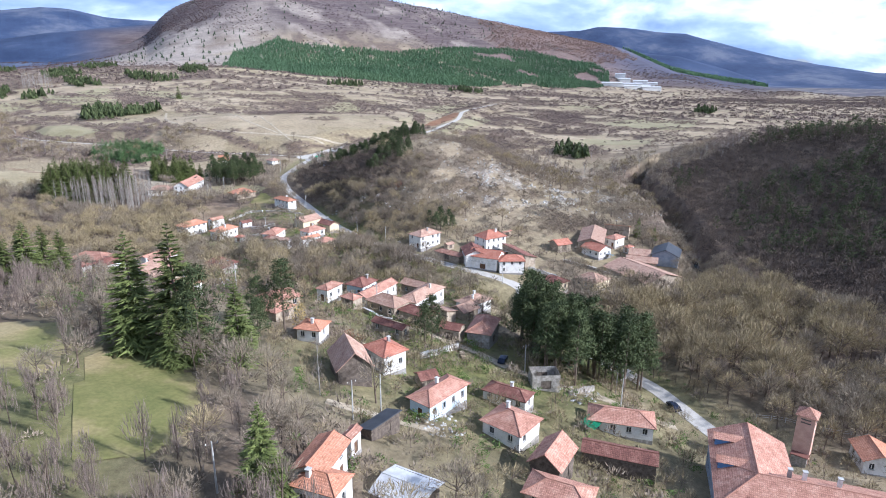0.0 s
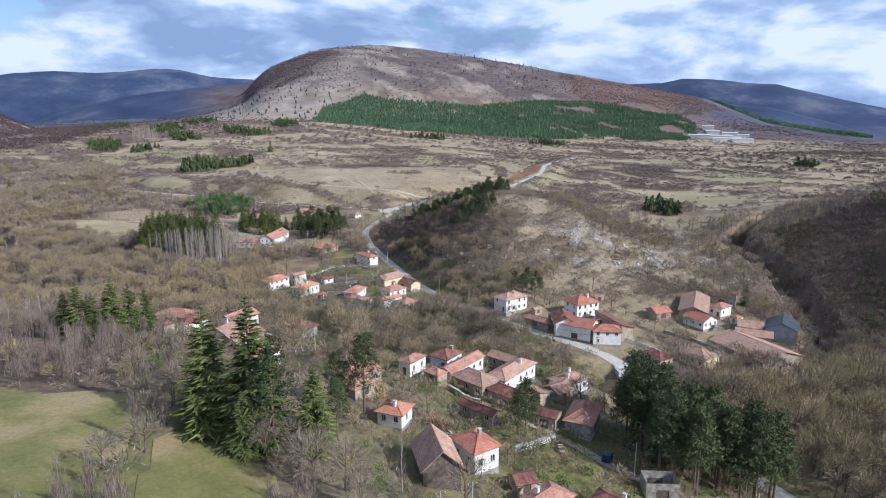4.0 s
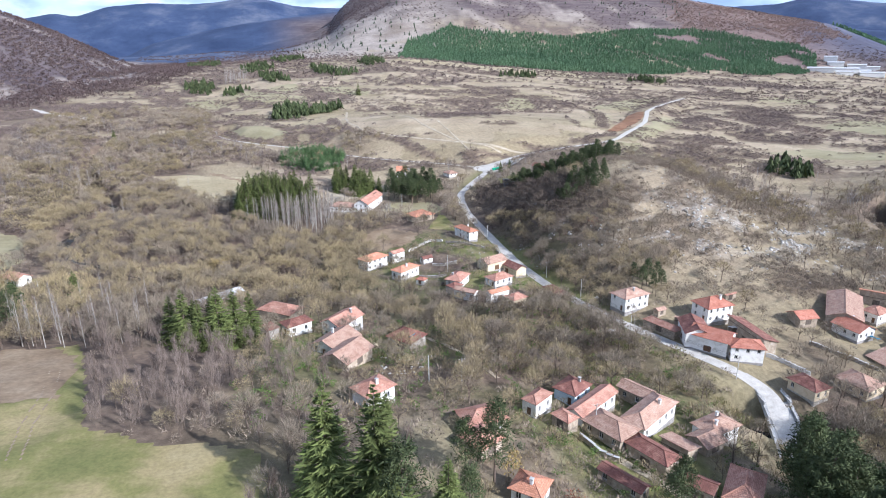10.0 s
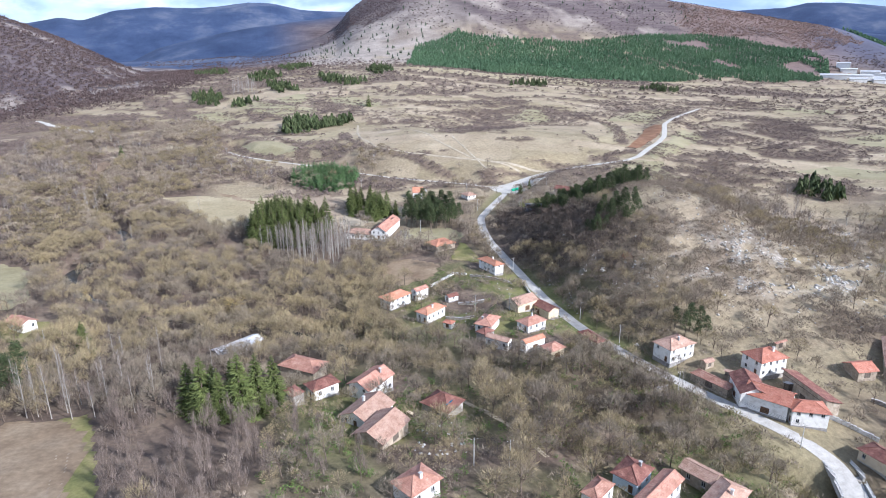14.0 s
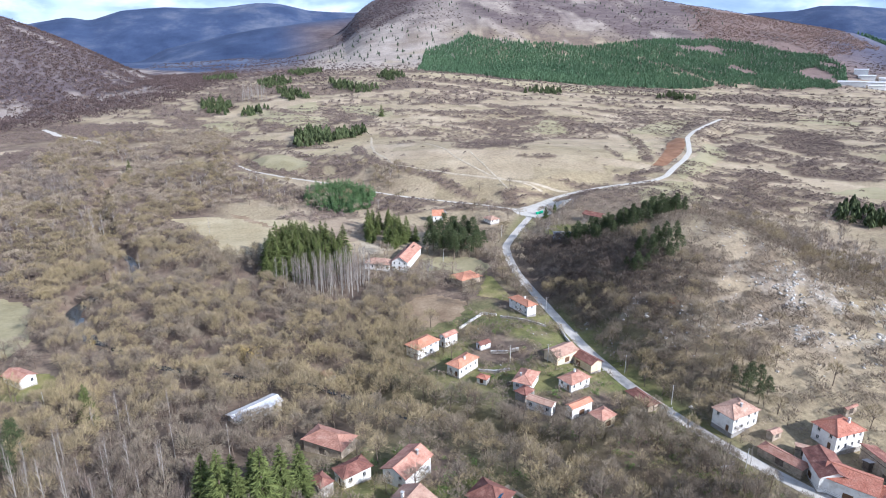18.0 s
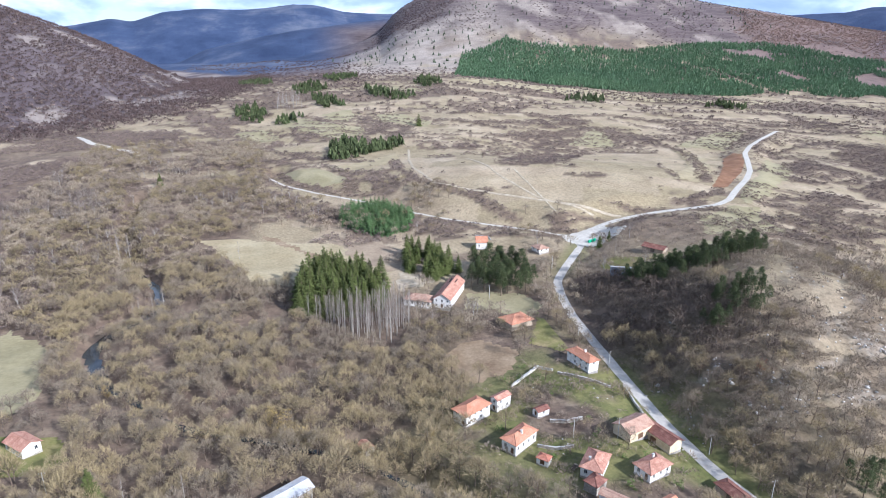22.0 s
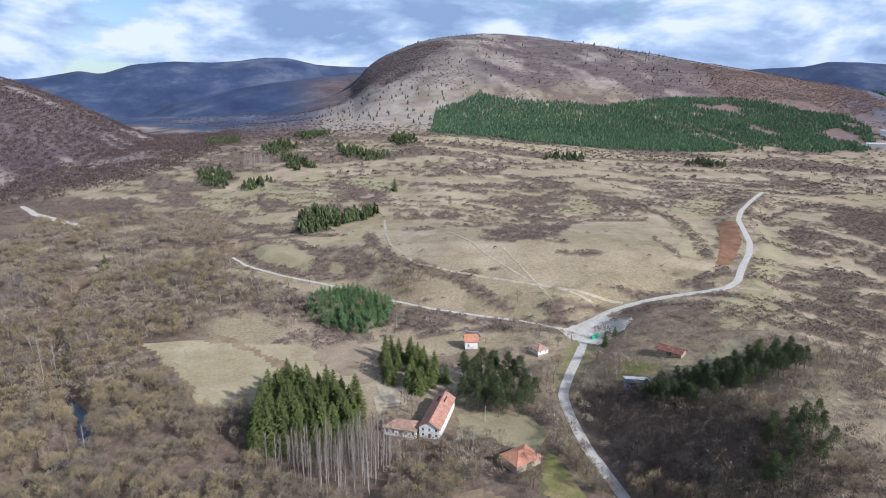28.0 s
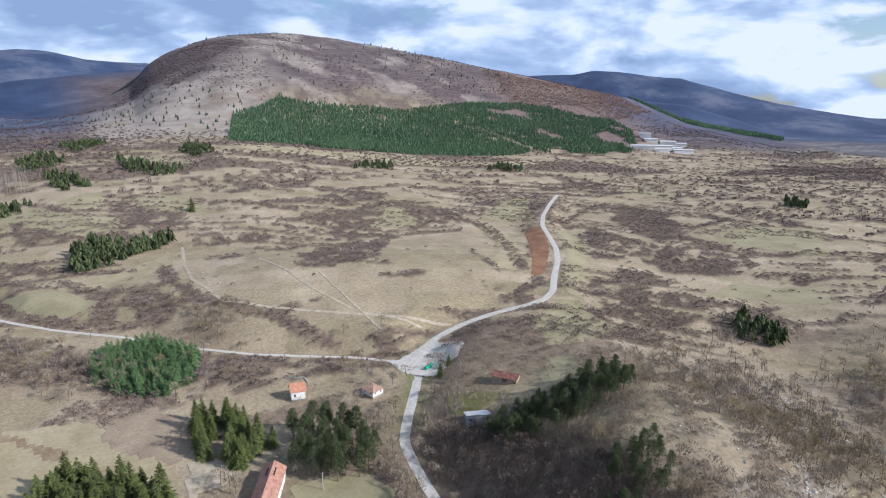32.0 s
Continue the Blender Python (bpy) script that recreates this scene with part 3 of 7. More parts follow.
EAST_ROAD = [(149, 462, 14), (160, 474, 15), (174, 482, 17), (195, 487, 19.4), (217, 488, 21.8), (240, 484, 24.5), (258, 483, 26), (275, 493, 26.8), (300, 519, 28), (330, 548, 28.8), (356, 578, 29.5), (385, 620, 30.3), (412, 660, 30.9), (450, 702, 31), (510, 758, 31), (575, 815, 31)]
WEST_ROAD = [(145, 466, 14), (125, 485, 14.6), (103, 498, 15.3), (75, 516, 16.2), (47, 540, 17.6), (17, 571, 19.2), (-15, 599, 20.2), (-42, 632, 20.6), (-54, 660, 20.8)]
VALLEY_TRACK = [(-278, 876, 0), (-252, 830, 0), (-222, 800, 0), (-190, 765, 0)]
RIVER = [(-150,620,10),(-135,520,9),(-119,474,8),(-98,440,7),(-91,412,6.6),(-107,388,6),(-110,373,5.7),(-97,345,5.4),(-60,310,4.5),(-5,285,3.5),(40,240,1.5),(90,185,-2.5),(135,150,-6),(180,140,-7.5),(235,165,-9),(285,225,-10),(330,300,-11),(400,330,-12)]


def lattice(ix, iy, seed):
    v = np.sin(ix * 127.1 + iy * 311.7 + seed * 74.7) * 43758.5453
    return v - np.floor(v)


def grain(x, y, size, seed=0, octaves=3):
    """Smooth noise between 0 and 1 with features of that size."""
    total, norm, amp = 0.0, 0.0, 1.0
    for o in range(octaves):
        u, v = np.asarray(x) / size, np.asarray(y) / size
        iu, iv = np.floor(u), np.floor(v)
        fu, fv = u - iu, v - iv
        fu, fv = fu * fu * (3 - 2 * fu), fv * fv * (3 - 2 * fv)
        s = seed + o * 13
        a = lattice(iu, iv, s) * (1 - fu) + lattice(iu + 1, iv, s) * fu
        b = lattice(iu, iv + 1, s) * (1 - fu) + lattice(iu + 1, iv + 1, s) * fu
        total, norm = total + amp * (a * (1 - fv) + b * fv), norm + amp
        amp, size = amp * 0.5, size * 0.5
    return total / norm


def crag(x, y):
    """How rocky the hill beside the road is."""
    k = bump(x, y, 205, 268, 62, 18, -4) + 0.7 * bump(x, y, 252, 250, 22, 22) + 1.0 * bump(x, y, 117, 290, 9, 11) + 0.5 * bump(x, y, 285, 335, 40, 25)
    return np.clip(k * 1.3, 0, 1) * smooth(0.56, 0.62, grain(x * 0.45 + y * 0.2, y * 1.1 - x * 0.25, 7, 5))


def land(x, y):
    x, y = np.asarray(x, float), np.asarray(y, float)
    wx, wy = weights(x, -200, 100, 8), weights(y, 0, 85, 9)
    near = np.einsum("...i,ij,...j->...", wx, VALLEY, wy)
    near = near + 16 * bump(x, y, 172, 325, 70, 42, 40) + 8 * bump(x, y, 200, 298, 26, 24)
    edge = np.maximum(np.maximum(-150 - x, x - 450), np.maximum(-40 - y, y - 600))
    k = smooth(-60, 110, edge)
    z = near * (1 - k) + distance_land(x, y) * k
    rough = (grain(x, y, 60, 1) - 0.5) * 5 * smooth(350, 900, np.hypot(x, y)) + (grain(x, y, 300, 2, 4) - 0.5) * 40 * smooth(1350, 2000, np.hypot(x, y)) * (1 - 0.75 * smooth(2500, 2800, np.hypot(x, y - 100)))
    z = z + rough + (grain(x, y, 14, 3) - 0.5) * 1.6 + crag(x, y) * (2.2 * (grain(x, y, 6, 9) - 0.3) + 0.8)
    for line, flat, wide in ((ROAD, 3.8, 24), (EAST_ROAD, 3.6, 26), (WEST_ROAD, 2.6, 22)):
        d, zr = along(x, y, line)
        k = smooth(wide, flat, d)
        z = z * (1 - k) + zr * k
    d, zr = along(x, y, RIVER)
    over, _ = along(x, y, ROAD)
    k = smooth(9, 2.2, d)
    return np.where(z > zr - 1.2, z * (1 - k) + (zr - 1.2) * k, z)


def spaced(lo, hi, step, far_lo, far_hi, growth):
    v = list(np.arange(lo, hi + 0.1, step))
    s = step
    while v[-1] < far_hi:
        s *= growth
        v.append(v[-1] + s)
    s = step
    while v[0] > far_lo:
        s *= growth
        v.insert(0, v[0] - s)
    return np.array(v)


def inside(x, y, poly):
    hit = np.zeros(np.shape(x), bool)
    for (ax, ay), (bx, by) in zip(poly, poly[1:] + poly[:1]):
        cross = ((ay > y) != (by > y)) & (x < (bx - ax) * (y - ay) / (by - ay + 1e-9) + ax)
        hit ^= cross
    return hit


# plots of open ground
GREEN_FIELD = [(-75, 209), (-57, 213), (-47, 183), (-39, 155), (-30, 148), (-9, 142), (-6, 131), (-11, 112), (-40, 70), (-110, 80), (-120, 180)]
GARDEN_LEFT = [(-6, 121), (2, 126), (9, 116), (12, 102), (8, 88), (1, 80), (-9, 82), (-8, 104)]
SOIL_PLOT = [(34, 344), (57, 356), (69, 341), (59, 323), (43, 319), (34, 332)]
SCHOOL_LAWN = [(60, 404), (89, 396), (93, 379), (78, 359), (70, 381), (54, 383)]
BARN_LAWN = [(89, 375), (89, 356), (88, 333), (82, 332), (72, 343), (82, 358)]
LEFT_LAWN = [(-113, 303), (-95, 302), (-87, 289), (-92, 279), (-106, 280)]
LEFT_CLEARING = [(-148, 391), (-126, 375), (-110, 328), (-116, 316), (-150, 326)]
DRY_PLOT = [(72, 342), (84, 330), (70, 321), (66, 330)]
LONG_MEADOW = [(-90, 506), (-67, 509), (-36, 500), (-5, 488), (27, 446), (24, 424), (-28, 428), (-46, 428), (-68, 470)]
BROWN_FIELD = [(404, 668), (403, 653), (379, 616), (347, 577), (308, 537), (292, 524), (281, 524), (313, 560), (348, 604), (380, 650)]
ROUND_FIELD = [(-44, 663), (-31, 656), (-15, 657), (-1, 636), (11, 614), (5, 605), (-8, 610), (-21, 623), (-33, 638)]
VILLAGE = [(20, 60), (100, 55), (130, 90), (110, 150), (90, 175), (60, 180), (30, 150)]
LEFT_HAMLET = [(-16, 150), (30, 150), (42, 165), (44, 208), (30, 224), (8, 238), (-14, 240)]
HAMLET = [(30, 262), (70, 240), (98, 240), (98, 330), (84, 345), (40, 312)]


def terrace_tone(x, y):
    """A shade of its own, from 0 to 1, for every terrace field."""
    v = (x * 0.40 + y * 0.92 + 60 * (grain(x, y, 240, 24, 2) - 0.5) + 0.0007 * (x - 180) ** 2 * (y < 800)) / 25.0
    row = np.floor(v)
    return lattice(row, np.floor((x * 0.92 - y * 0.40) / 62 + 7.3 * lattice(row, 0 * row, 4)), 3)


def hill(x, y):
    """The scrubby hill beside the road, and the slopes down from it to the houses and the stream."""
    return np.clip(1.25 * np.maximum(np.maximum(bump(x, y, 170, 310, 105, 66, 40), bump(x, y, 245, 262, 46, 44)), bump(x, y, 215, 232, 44, 22, 20)), 0, 1)


GORGE = [(343, 278), (303, 246), (266, 206), (241, 162), (226, 131), (213, 102), (202, 76), (215, 10), (420, -30), (560, 90), (520, 240), (400, 262)]


def gorge(x, y):
    """The dark wooded side of the gorge."""
    x, y = np.asarray(x, float), np.asarray(y, float)
    jag = 22 * (grain(x, y, 26, 48, 3) - 0.5)
    return 1.0 * inside(x + jag, y - jag, GORGE)


def road_slope(x, y):
    """The steep shaded bank above the road, thick with bare trees."""
    return np.clip(1.25 * bump(x, y, 131, 338, 22, 68, 10), 0, 1)


# hedges on the terraces: half width, then the line
HEDGES_MID = [
    (4, [(189, 634), (224, 669), (256, 682), (293, 691), (328, 687)]), (4, [(337, 814), (335, 764), (348, 736), (360, 717)]),
    (6, [(360, 717), (362, 683), (329, 617), (297, 561), (286, 542)]), (3, [(391, 659), (355, 607), (317, 566)]),
    (4, [(237, 499), (253, 501), (274, 511)]), (3, [(277, 595), (268, 562), (264, 539)]), (4, [(133, 607), (150, 594), (170, 590), (191, 579)]),
    (4, [(282, 706), (320, 731), (349, 762), (353, 788)]), (4, [(330, 744), (370, 748), (407, 757)]), (3, [(96, 543), (115, 544), (127, 546)]),
]
HEDGES_FAR = [
    (5, [(178, 761), (212, 771), (255, 783), (295, 807)]), (5, [(133, 855), (169, 829), (219, 845), (266, 825)]), (5, [(159, 887), (230, 919), (287, 891), (332, 856)]),
    (3, [(369, 880), (393, 834), (434, 813), (497, 796)]), (4, [(280, 997), (349, 998), (434, 1020), (510, 1009)]), (4, [(545, 1065), (596, 1007), (717, 1021)]),
    (4, [(244, 1039), (199, 1049), (131, 1012)]), (4, [(209, 732), (248, 738), (287, 752)]), (3, [(168, 565), (184, 553), (206, 552)]),
    (5, [(56, 668), (54, 623), (61, 589), (75, 569), (96, 541), (114, 510), (119, 503)]),
]
HEDGES_EAST = [
    (4, [(740, 884), (764, 850), (772, 803), (825, 722)]), (5, [(825, 722), (869, 700), (895, 669), (952, 650)]), (5, [(836, 927), (853, 870), (857, 826)]),
    (5, [(655, 675), (675, 651), (649, 615)]), (4, [(638, 594), (665, 582), (678, 570)]), (4, [(279, 468), (272, 448), (274, 421)]), (4, [(184, 410), (177, 397), (165, 383)]),
]
HEDGES_ROADSIDE = [
    (4, [(191, 454), (204, 455), (216, 463)]), (4, [(240, 454), (230, 437), (245, 441)]), (4, [(457, 708), (502, 744), (537, 788)]), (4, [(488, 695), (537, 727), (599, 750)]),
    (4, [(524, 616), (607, 610), (664, 614)]), (5, [(541, 511), (559, 491), (597, 478)]), (5, [(480, 438), (519, 431)]), (4, [(372, 391), (391, 367)]),
]
HEDGES_WEST = [
    (4, [(-95, 785), (-69, 755), (-41, 717), (-14, 698)]), (4, [(-87, 717), (-68, 696), (-47, 689), (-14, 653)]), (4, [(-63, 831), (-41, 827), (-14, 793), (12, 770)]),
    (4, [(-39, 923), (-18, 904), (2, 861), (18, 864)]), (4, [(-7, 665), (3, 644), (19, 627)]), (5, [(-46, 667), (-31, 629), (-12, 605), (9, 589)]),
    (5, [(12, 620), (11, 589)]), (4, [(19, 623), (37, 621), (50, 626)]),
]
# thickets on the plateau
THICKETS_EAST = [
    [(426, 630), (464, 637), (472, 607), (477, 561), (434, 541), (414, 554), (396, 577)], [(463, 559), (548, 586), (553, 553), (540, 521), (506, 482), (457, 472), (404, 510)],
    [(528, 674), (609, 731), (640, 705), (601, 634), (541, 581), (492, 583), (516, 639)], [(701, 647), (771, 669), (776, 636), (730, 558), (697, 558)],
    [(472, 468), (498, 461), (518, 442), (490, 427), (465, 450)], [(703, 962), (731, 932), (740, 884), (683, 842), (635, 862)],
    [(363, 467), (405, 434), (417, 414), (392, 410), (349, 447)], [(222, 415), (245, 413), (238, 401), (215, 401)],
]
THICKETS_MID = [
    [(141, 633), (178, 667), (210, 681), (234, 660), (190, 593), (151, 586)], [(35, 893), (61, 924), (62, 854), (88, 824), (77, 773), (39, 800)], [(196, 777), (247, 797), (288, 796), (257, 758), (204, 749)],
    [(300, 476), (353, 489), (378, 460), (350, 426), (301, 421), (284, 441)], [(375, 525), (394, 507), (399, 480), (358, 482), (340, 503)], [(195, 490), (217, 485), (211, 465), (186, 464)],
    [(19, 616), (48, 608), (55, 579), (40, 567), (19, 583)], [(-85, 703), (-53, 673), (-47, 632), (-56, 597), (-73, 606)],
]
THICKETS_ROAD = [
    [(350, 426), (395, 428), (404, 406), (391, 367), (364, 353), (347, 363), (343, 380), (338, 405)],
    [(170, 993), (220, 957), (287, 971), (248, 906), (164, 907)], [(245, 859), (308, 871), (323, 837), (271, 821)],
    [(-73, 604), (-45, 601), (-10, 576), (1, 552), (-3, 523), (-29, 540), (-52, 542), (-67, 555)], [(41, 531), (58, 525), (86, 509), (90, 492), (67, 486), (45, 491), (39, 506)], [(146, 446), (170, 440), (165, 413), (151, 403), (136, 424)],
]
TERRACED = [(-150, 470), (-130, 720), (-100, 860), (-60, 960), (60, 1010), (480, 1060), (900, 960), (1000, 700), (640, 400), (420, 380), (260, 400), (200, 470), (60, 480)]


def scrub(x, y):
    """Where thickets grow on the open plateau: hedges along the terraces, and patches."""
    x, y = np.asarray(x, float), np.asarray(y, float)
    ragged = 9 * (grain(x, y, 13, 28, 3) - 0.5)
    near = (x > -160) & (x < 1010) & (y > 340) & (y < 1110)
    own = np.zeros(np.shape(x))
    px, py = x[near], y[near]
    k = np.zeros(px.shape)
    for wide, line in HEDGES_MID + HEDGES_FAR + HEDGES_EAST + HEDGES_ROADSIDE + HEDGES_WEST:
        d, _ = along(px, py, [(a, b, 0) for a, b in line])
        k = np.maximum(k, smooth(wide + 1.5, wide - 2.0, d + ragged[near]))
    for poly in THICKETS_EAST + THICKETS_MID + THICKETS_ROAD:
        k = np.maximum(k, inside(px + ragged[near], py - ragged[near] * 0.7, poly) * smooth(0.30, 0.44, grain(px, py, 11, 29)))
    own[near] = k
    bend = 60 * (grain(x, y, 240, 24, 2) - 0.5)
    v = x * 0.40 + y * 0.92 + bend + 0.0007 * (x - 180) ** 2 * (y < 800)
    u = x * 0.92 - y * 0.40
    line = np.abs((v / 34.0 + 0.6 * (grain(x, y, 45, 27, 2) - 0.5)) % 1.0 - 0.5) * 2
    hedge = smooth(0.60, 0.76, line) * smooth(0.30, 0.40, grain(u * 0.45, v * 1.6, 30, 25, 3))
    patch = smooth(0, 0.07, 0.05 * smooth(200, 320, x) + 0.05 * smooth(40, -60, x) - 0.51 + grain(u * 0.55, v * 1.3, 80, 22, 4))
    open_land = 1.5 * np.exp(-((x - 165) / 118) ** 4 - ((y - 585 - 0.15 * (x - 165)) / 78) ** 4) + 0.8 * bump(x, y, 330, 640, 60, 110, -35)
    wild = np.clip(np.maximum(hedge * 0.85, patch) - open_land, 0, 1)
    fine = np.abs((v / 21.0 + 0.9 * (grain(x, y, 60, 21, 2) - 0.5)) % 1.0 - 0.5) * 2
    thin = smooth(0.62, 0.74, fine + 0.5 * (grain(x, y, 12, 20, 2) - 0.5)) * smooth(0.52, 0.60, grain(u * 0.4, v * 1.2, 42, 19, 3))
    spots = smooth(0.545, 0.60, grain(u * 0.5, v * 1.3, 40, 23, 3)) * smooth(0.40, 0.52, grain(x, y, 9, 18, 2))
    mown = np.clip(1.6 * open_land, 0, 1)
    wild = np.where(inside(x, y, TERRACED), np.maximum(np.maximum(thin, spots) * (1 - 0.85 * mown), 0.0), wild)
    return np.clip(np.maximum(own, wild), 0, 1)


def woods(x, y):
    """0 to 1: how densely bare woodland stands in the valley."""
    south = smooth(150, 166, y + 0.25 * x) * smooth(440, 400, y + 0.25 * x) * smooth(112, 92, x) * 1.0
    w = south + 0.95 * smooth(60, 30, x + 0.2 * y) * smooth(440, 380, y) + 1.0 * smooth(-45, -70, x) * smooth(800, 660, y + 0.3 * x) * smooth(0.30, 0.42, grain(x, y, 50, 64) + 0.3 * smooth(620, 520, y))
    w = w + 1.0 * smooth(118, 138, x) * smooth(175, 155, y) + 0.9 * bump(x, y, 122, 345, 20, 95, -6) + 0.85 * road_slope(x, y) + 0.9 * bump(x, y, 122, 265, 16, 26) + 0.8 * bump(x, y, 140, 130, 22, 30)
    w = w + 1.0 * bump(x, y, 92, 205, 26, 36, -35) + 1.1 * smooth(265, 300, x - 0.2 * (y - 150)) * smooth(360, 300, y) + 0.7 * bump(x, y, 170, 182, 14, 14) + 0.8 * bump(x, y, 262, 330, 40, 60, -40) + 1.0 * bump(x, y, 262, 214, 26, 58, -32)
    w = w + 0.7 * bump(x, y, 60, 552, 22, 22) + 0.6 * bump(x, y, -10, 540, 60, 20, -40) + 0.6 * bump(x, y, 82, 350, 12, 30) + 0.6 * bump(x, y, 100, 425, 14, 22) + 0.35 * bump(x, y, 165, 440, 16, 8)
    return np.clip(w, 0, 1) * (1 - 0.85 * bump(x, y, 55, 432, 42, 30))


def free(x, y, margin=3.5):
    """Ground that carries no road, plot, water or house."""
    ok = np.ones(np.shape(x), bool)
    for line, wide in ((ROAD, 3.0), (EAST_ROAD, 3.4), (WEST_ROAD, 2.4), (RIVER, -1.0), (VALLEY_TRACK, 5.0)):
        ok &= along(x, y, line)[0] > wide + margin * 0.4
    ok &= (along(x, y, RIVER)[0] > 4.2) | (bump(x, y, -103, 372, 22, 30) + bump(x, y, -95, 440, 16, 30) < 0.4)
    for poly in (GREEN_FIELD, GARDEN_LEFT, SOIL_PLOT, DRY_PLOT, LONG_MEADOW, BROWN_FIELD, ROUND_FIELD, SCHOOL_LAWN, BARN_LAWN, LEFT_LAWN, LEFT_CLEARING):
        ok &= ~inside(x, y, poly)
    for row in HOUSES.values():
        cx, cy, turn, w, d = row[:5]
        c, s = math.cos(radians(turn)), math.sin(radians(turn))
        u, v = (x - cx) * c + (y - cy) * s, -(x - cx) * s + (y - cy) * c
        ok &= (np.abs(u) > w / 2 + margin * 0.6) | (np.abs(v) > d / 2 + margin * 0.6)
    return ok

# ---- ground sheet ----
def sheet(name, xs, ys, z, mat, weights_of=None):
    """A height field over the grid xs by ys."""
    nx, ny = len(xs), len(ys)
    X, Y = np.meshgrid(xs, ys, indexing="ij")
    co = np.stack([X, Y, z(X, Y)], -1).reshape(-1, 3)
    i = (np.arange(nx - 1)[:, None] * ny + np.arange(ny - 1)).ravel()
    quads = np.stack([i, i + ny, i + ny + 1, i + 1], 1)
    me = mesh_of(name, co, quads)
    if weights_of:
        for title, values in weights_of:
            att = me.color_attributes.new(title, "FLOAT_COLOR", "POINT")
            att.data.foreach_set("color", values(X, Y).reshape(-1).astype(np.float32))
    me.materials.append(mat)
    me.polygons.foreach_set("use_smooth", np.ones(len(quads), bool))
    return new(name, me)


def mesh_of(name, co, faces):
    me = bpy.data.meshes.new(name)
    n, k = len(faces), faces.shape[1]
    me.vertices.add(len(co))
    me.vertices.foreach_set("co", np.asarray(co, np.float32).ravel())
    me.loops.add(n * k)
    me.loops.foreach_set("vertex_index", faces.astype(np.int32).ravel())
    me.polygons.add(n)
    me.polygons.foreach_set("loop_start", np.arange(n, dtype=np.int32) * k)
    me.update(calc_edges=True)
    return me


def cover_weights(x, y):
    """Lush grass, dry grass, leaf litter and bare rock."""
    r = np.hypot(x, y - 100)
    n1, n2 = grain(x, y, 22, 31), grain(x, y, 90, 32)
    w = np.clip(woods(x, y), 0, 1)
    plateau = smooth(395, 500, y + 0.2 * np.abs(x)) + smooth(420, 600, r)
    sc = smooth(0.3, 0.55, scrub(x, y)) * np.clip(plateau, 0, 1)
    slope = hill(x, y) * (0.12 + 0.50 * smooth(0.40, 0.56, grain(x, y, 15, 71)))
    yards = np.maximum(bump(x, y, 65, 110, 55, 60), np.maximum(bump(x, y, 15, 195, 40, 50), 0.6 * bump(x, y, 68, 290, 40, 55)))
    yards = yards * (0.35 + 0.65 * smooth(0.40, 0.55, grain(x, y, 13, 37)))
    litter = np.clip(np.maximum(np.maximum(np.maximum(w, gorge(x, y)), np.maximum(sc * 0.9, yards)), np.maximum(slope, 0.7 * road_slope(x, y))), 0, 1)
    village = 0.0
    for poly in (VILLAGE, HAMLET):
        cx, cy = np.mean([p[0] for p in poly]), np.mean([p[1] for p in poly])
        village = np.maximum(village, bump(x, y, cx, cy, 48, 55))
    village = np.maximum(village, bump(x, y, 15, 200, 30, 32))
    lush = 1.2 * village * smooth(0.36, 0.52, n1) + 0.9 * bump(x, y, -9, 98, 13, 42) + 0.8 * smooth(12, 3, along(x, y, ROAD)[0]) * smooth(0.4, 0.6, n2)
    rock = 0.4 * crag(x, y) + 0.28 * smooth(0.6, 0.72, grain(x * 0.5 + y, y - x, 9, 36)) * bump(x, y, 205, 300, 70, 42, 40)
    return np.stack([np.clip(lush, 0, 1), np.clip(smooth(0.35, 0.7, n2) * (1 - 0.8 * np.clip(plateau, 0, 1)) + 0.9 * terrace_tone(x, y) * np.clip(plateau, 0, 1), 0, 1), litter, np.clip(rock, 0, 1)], -1)


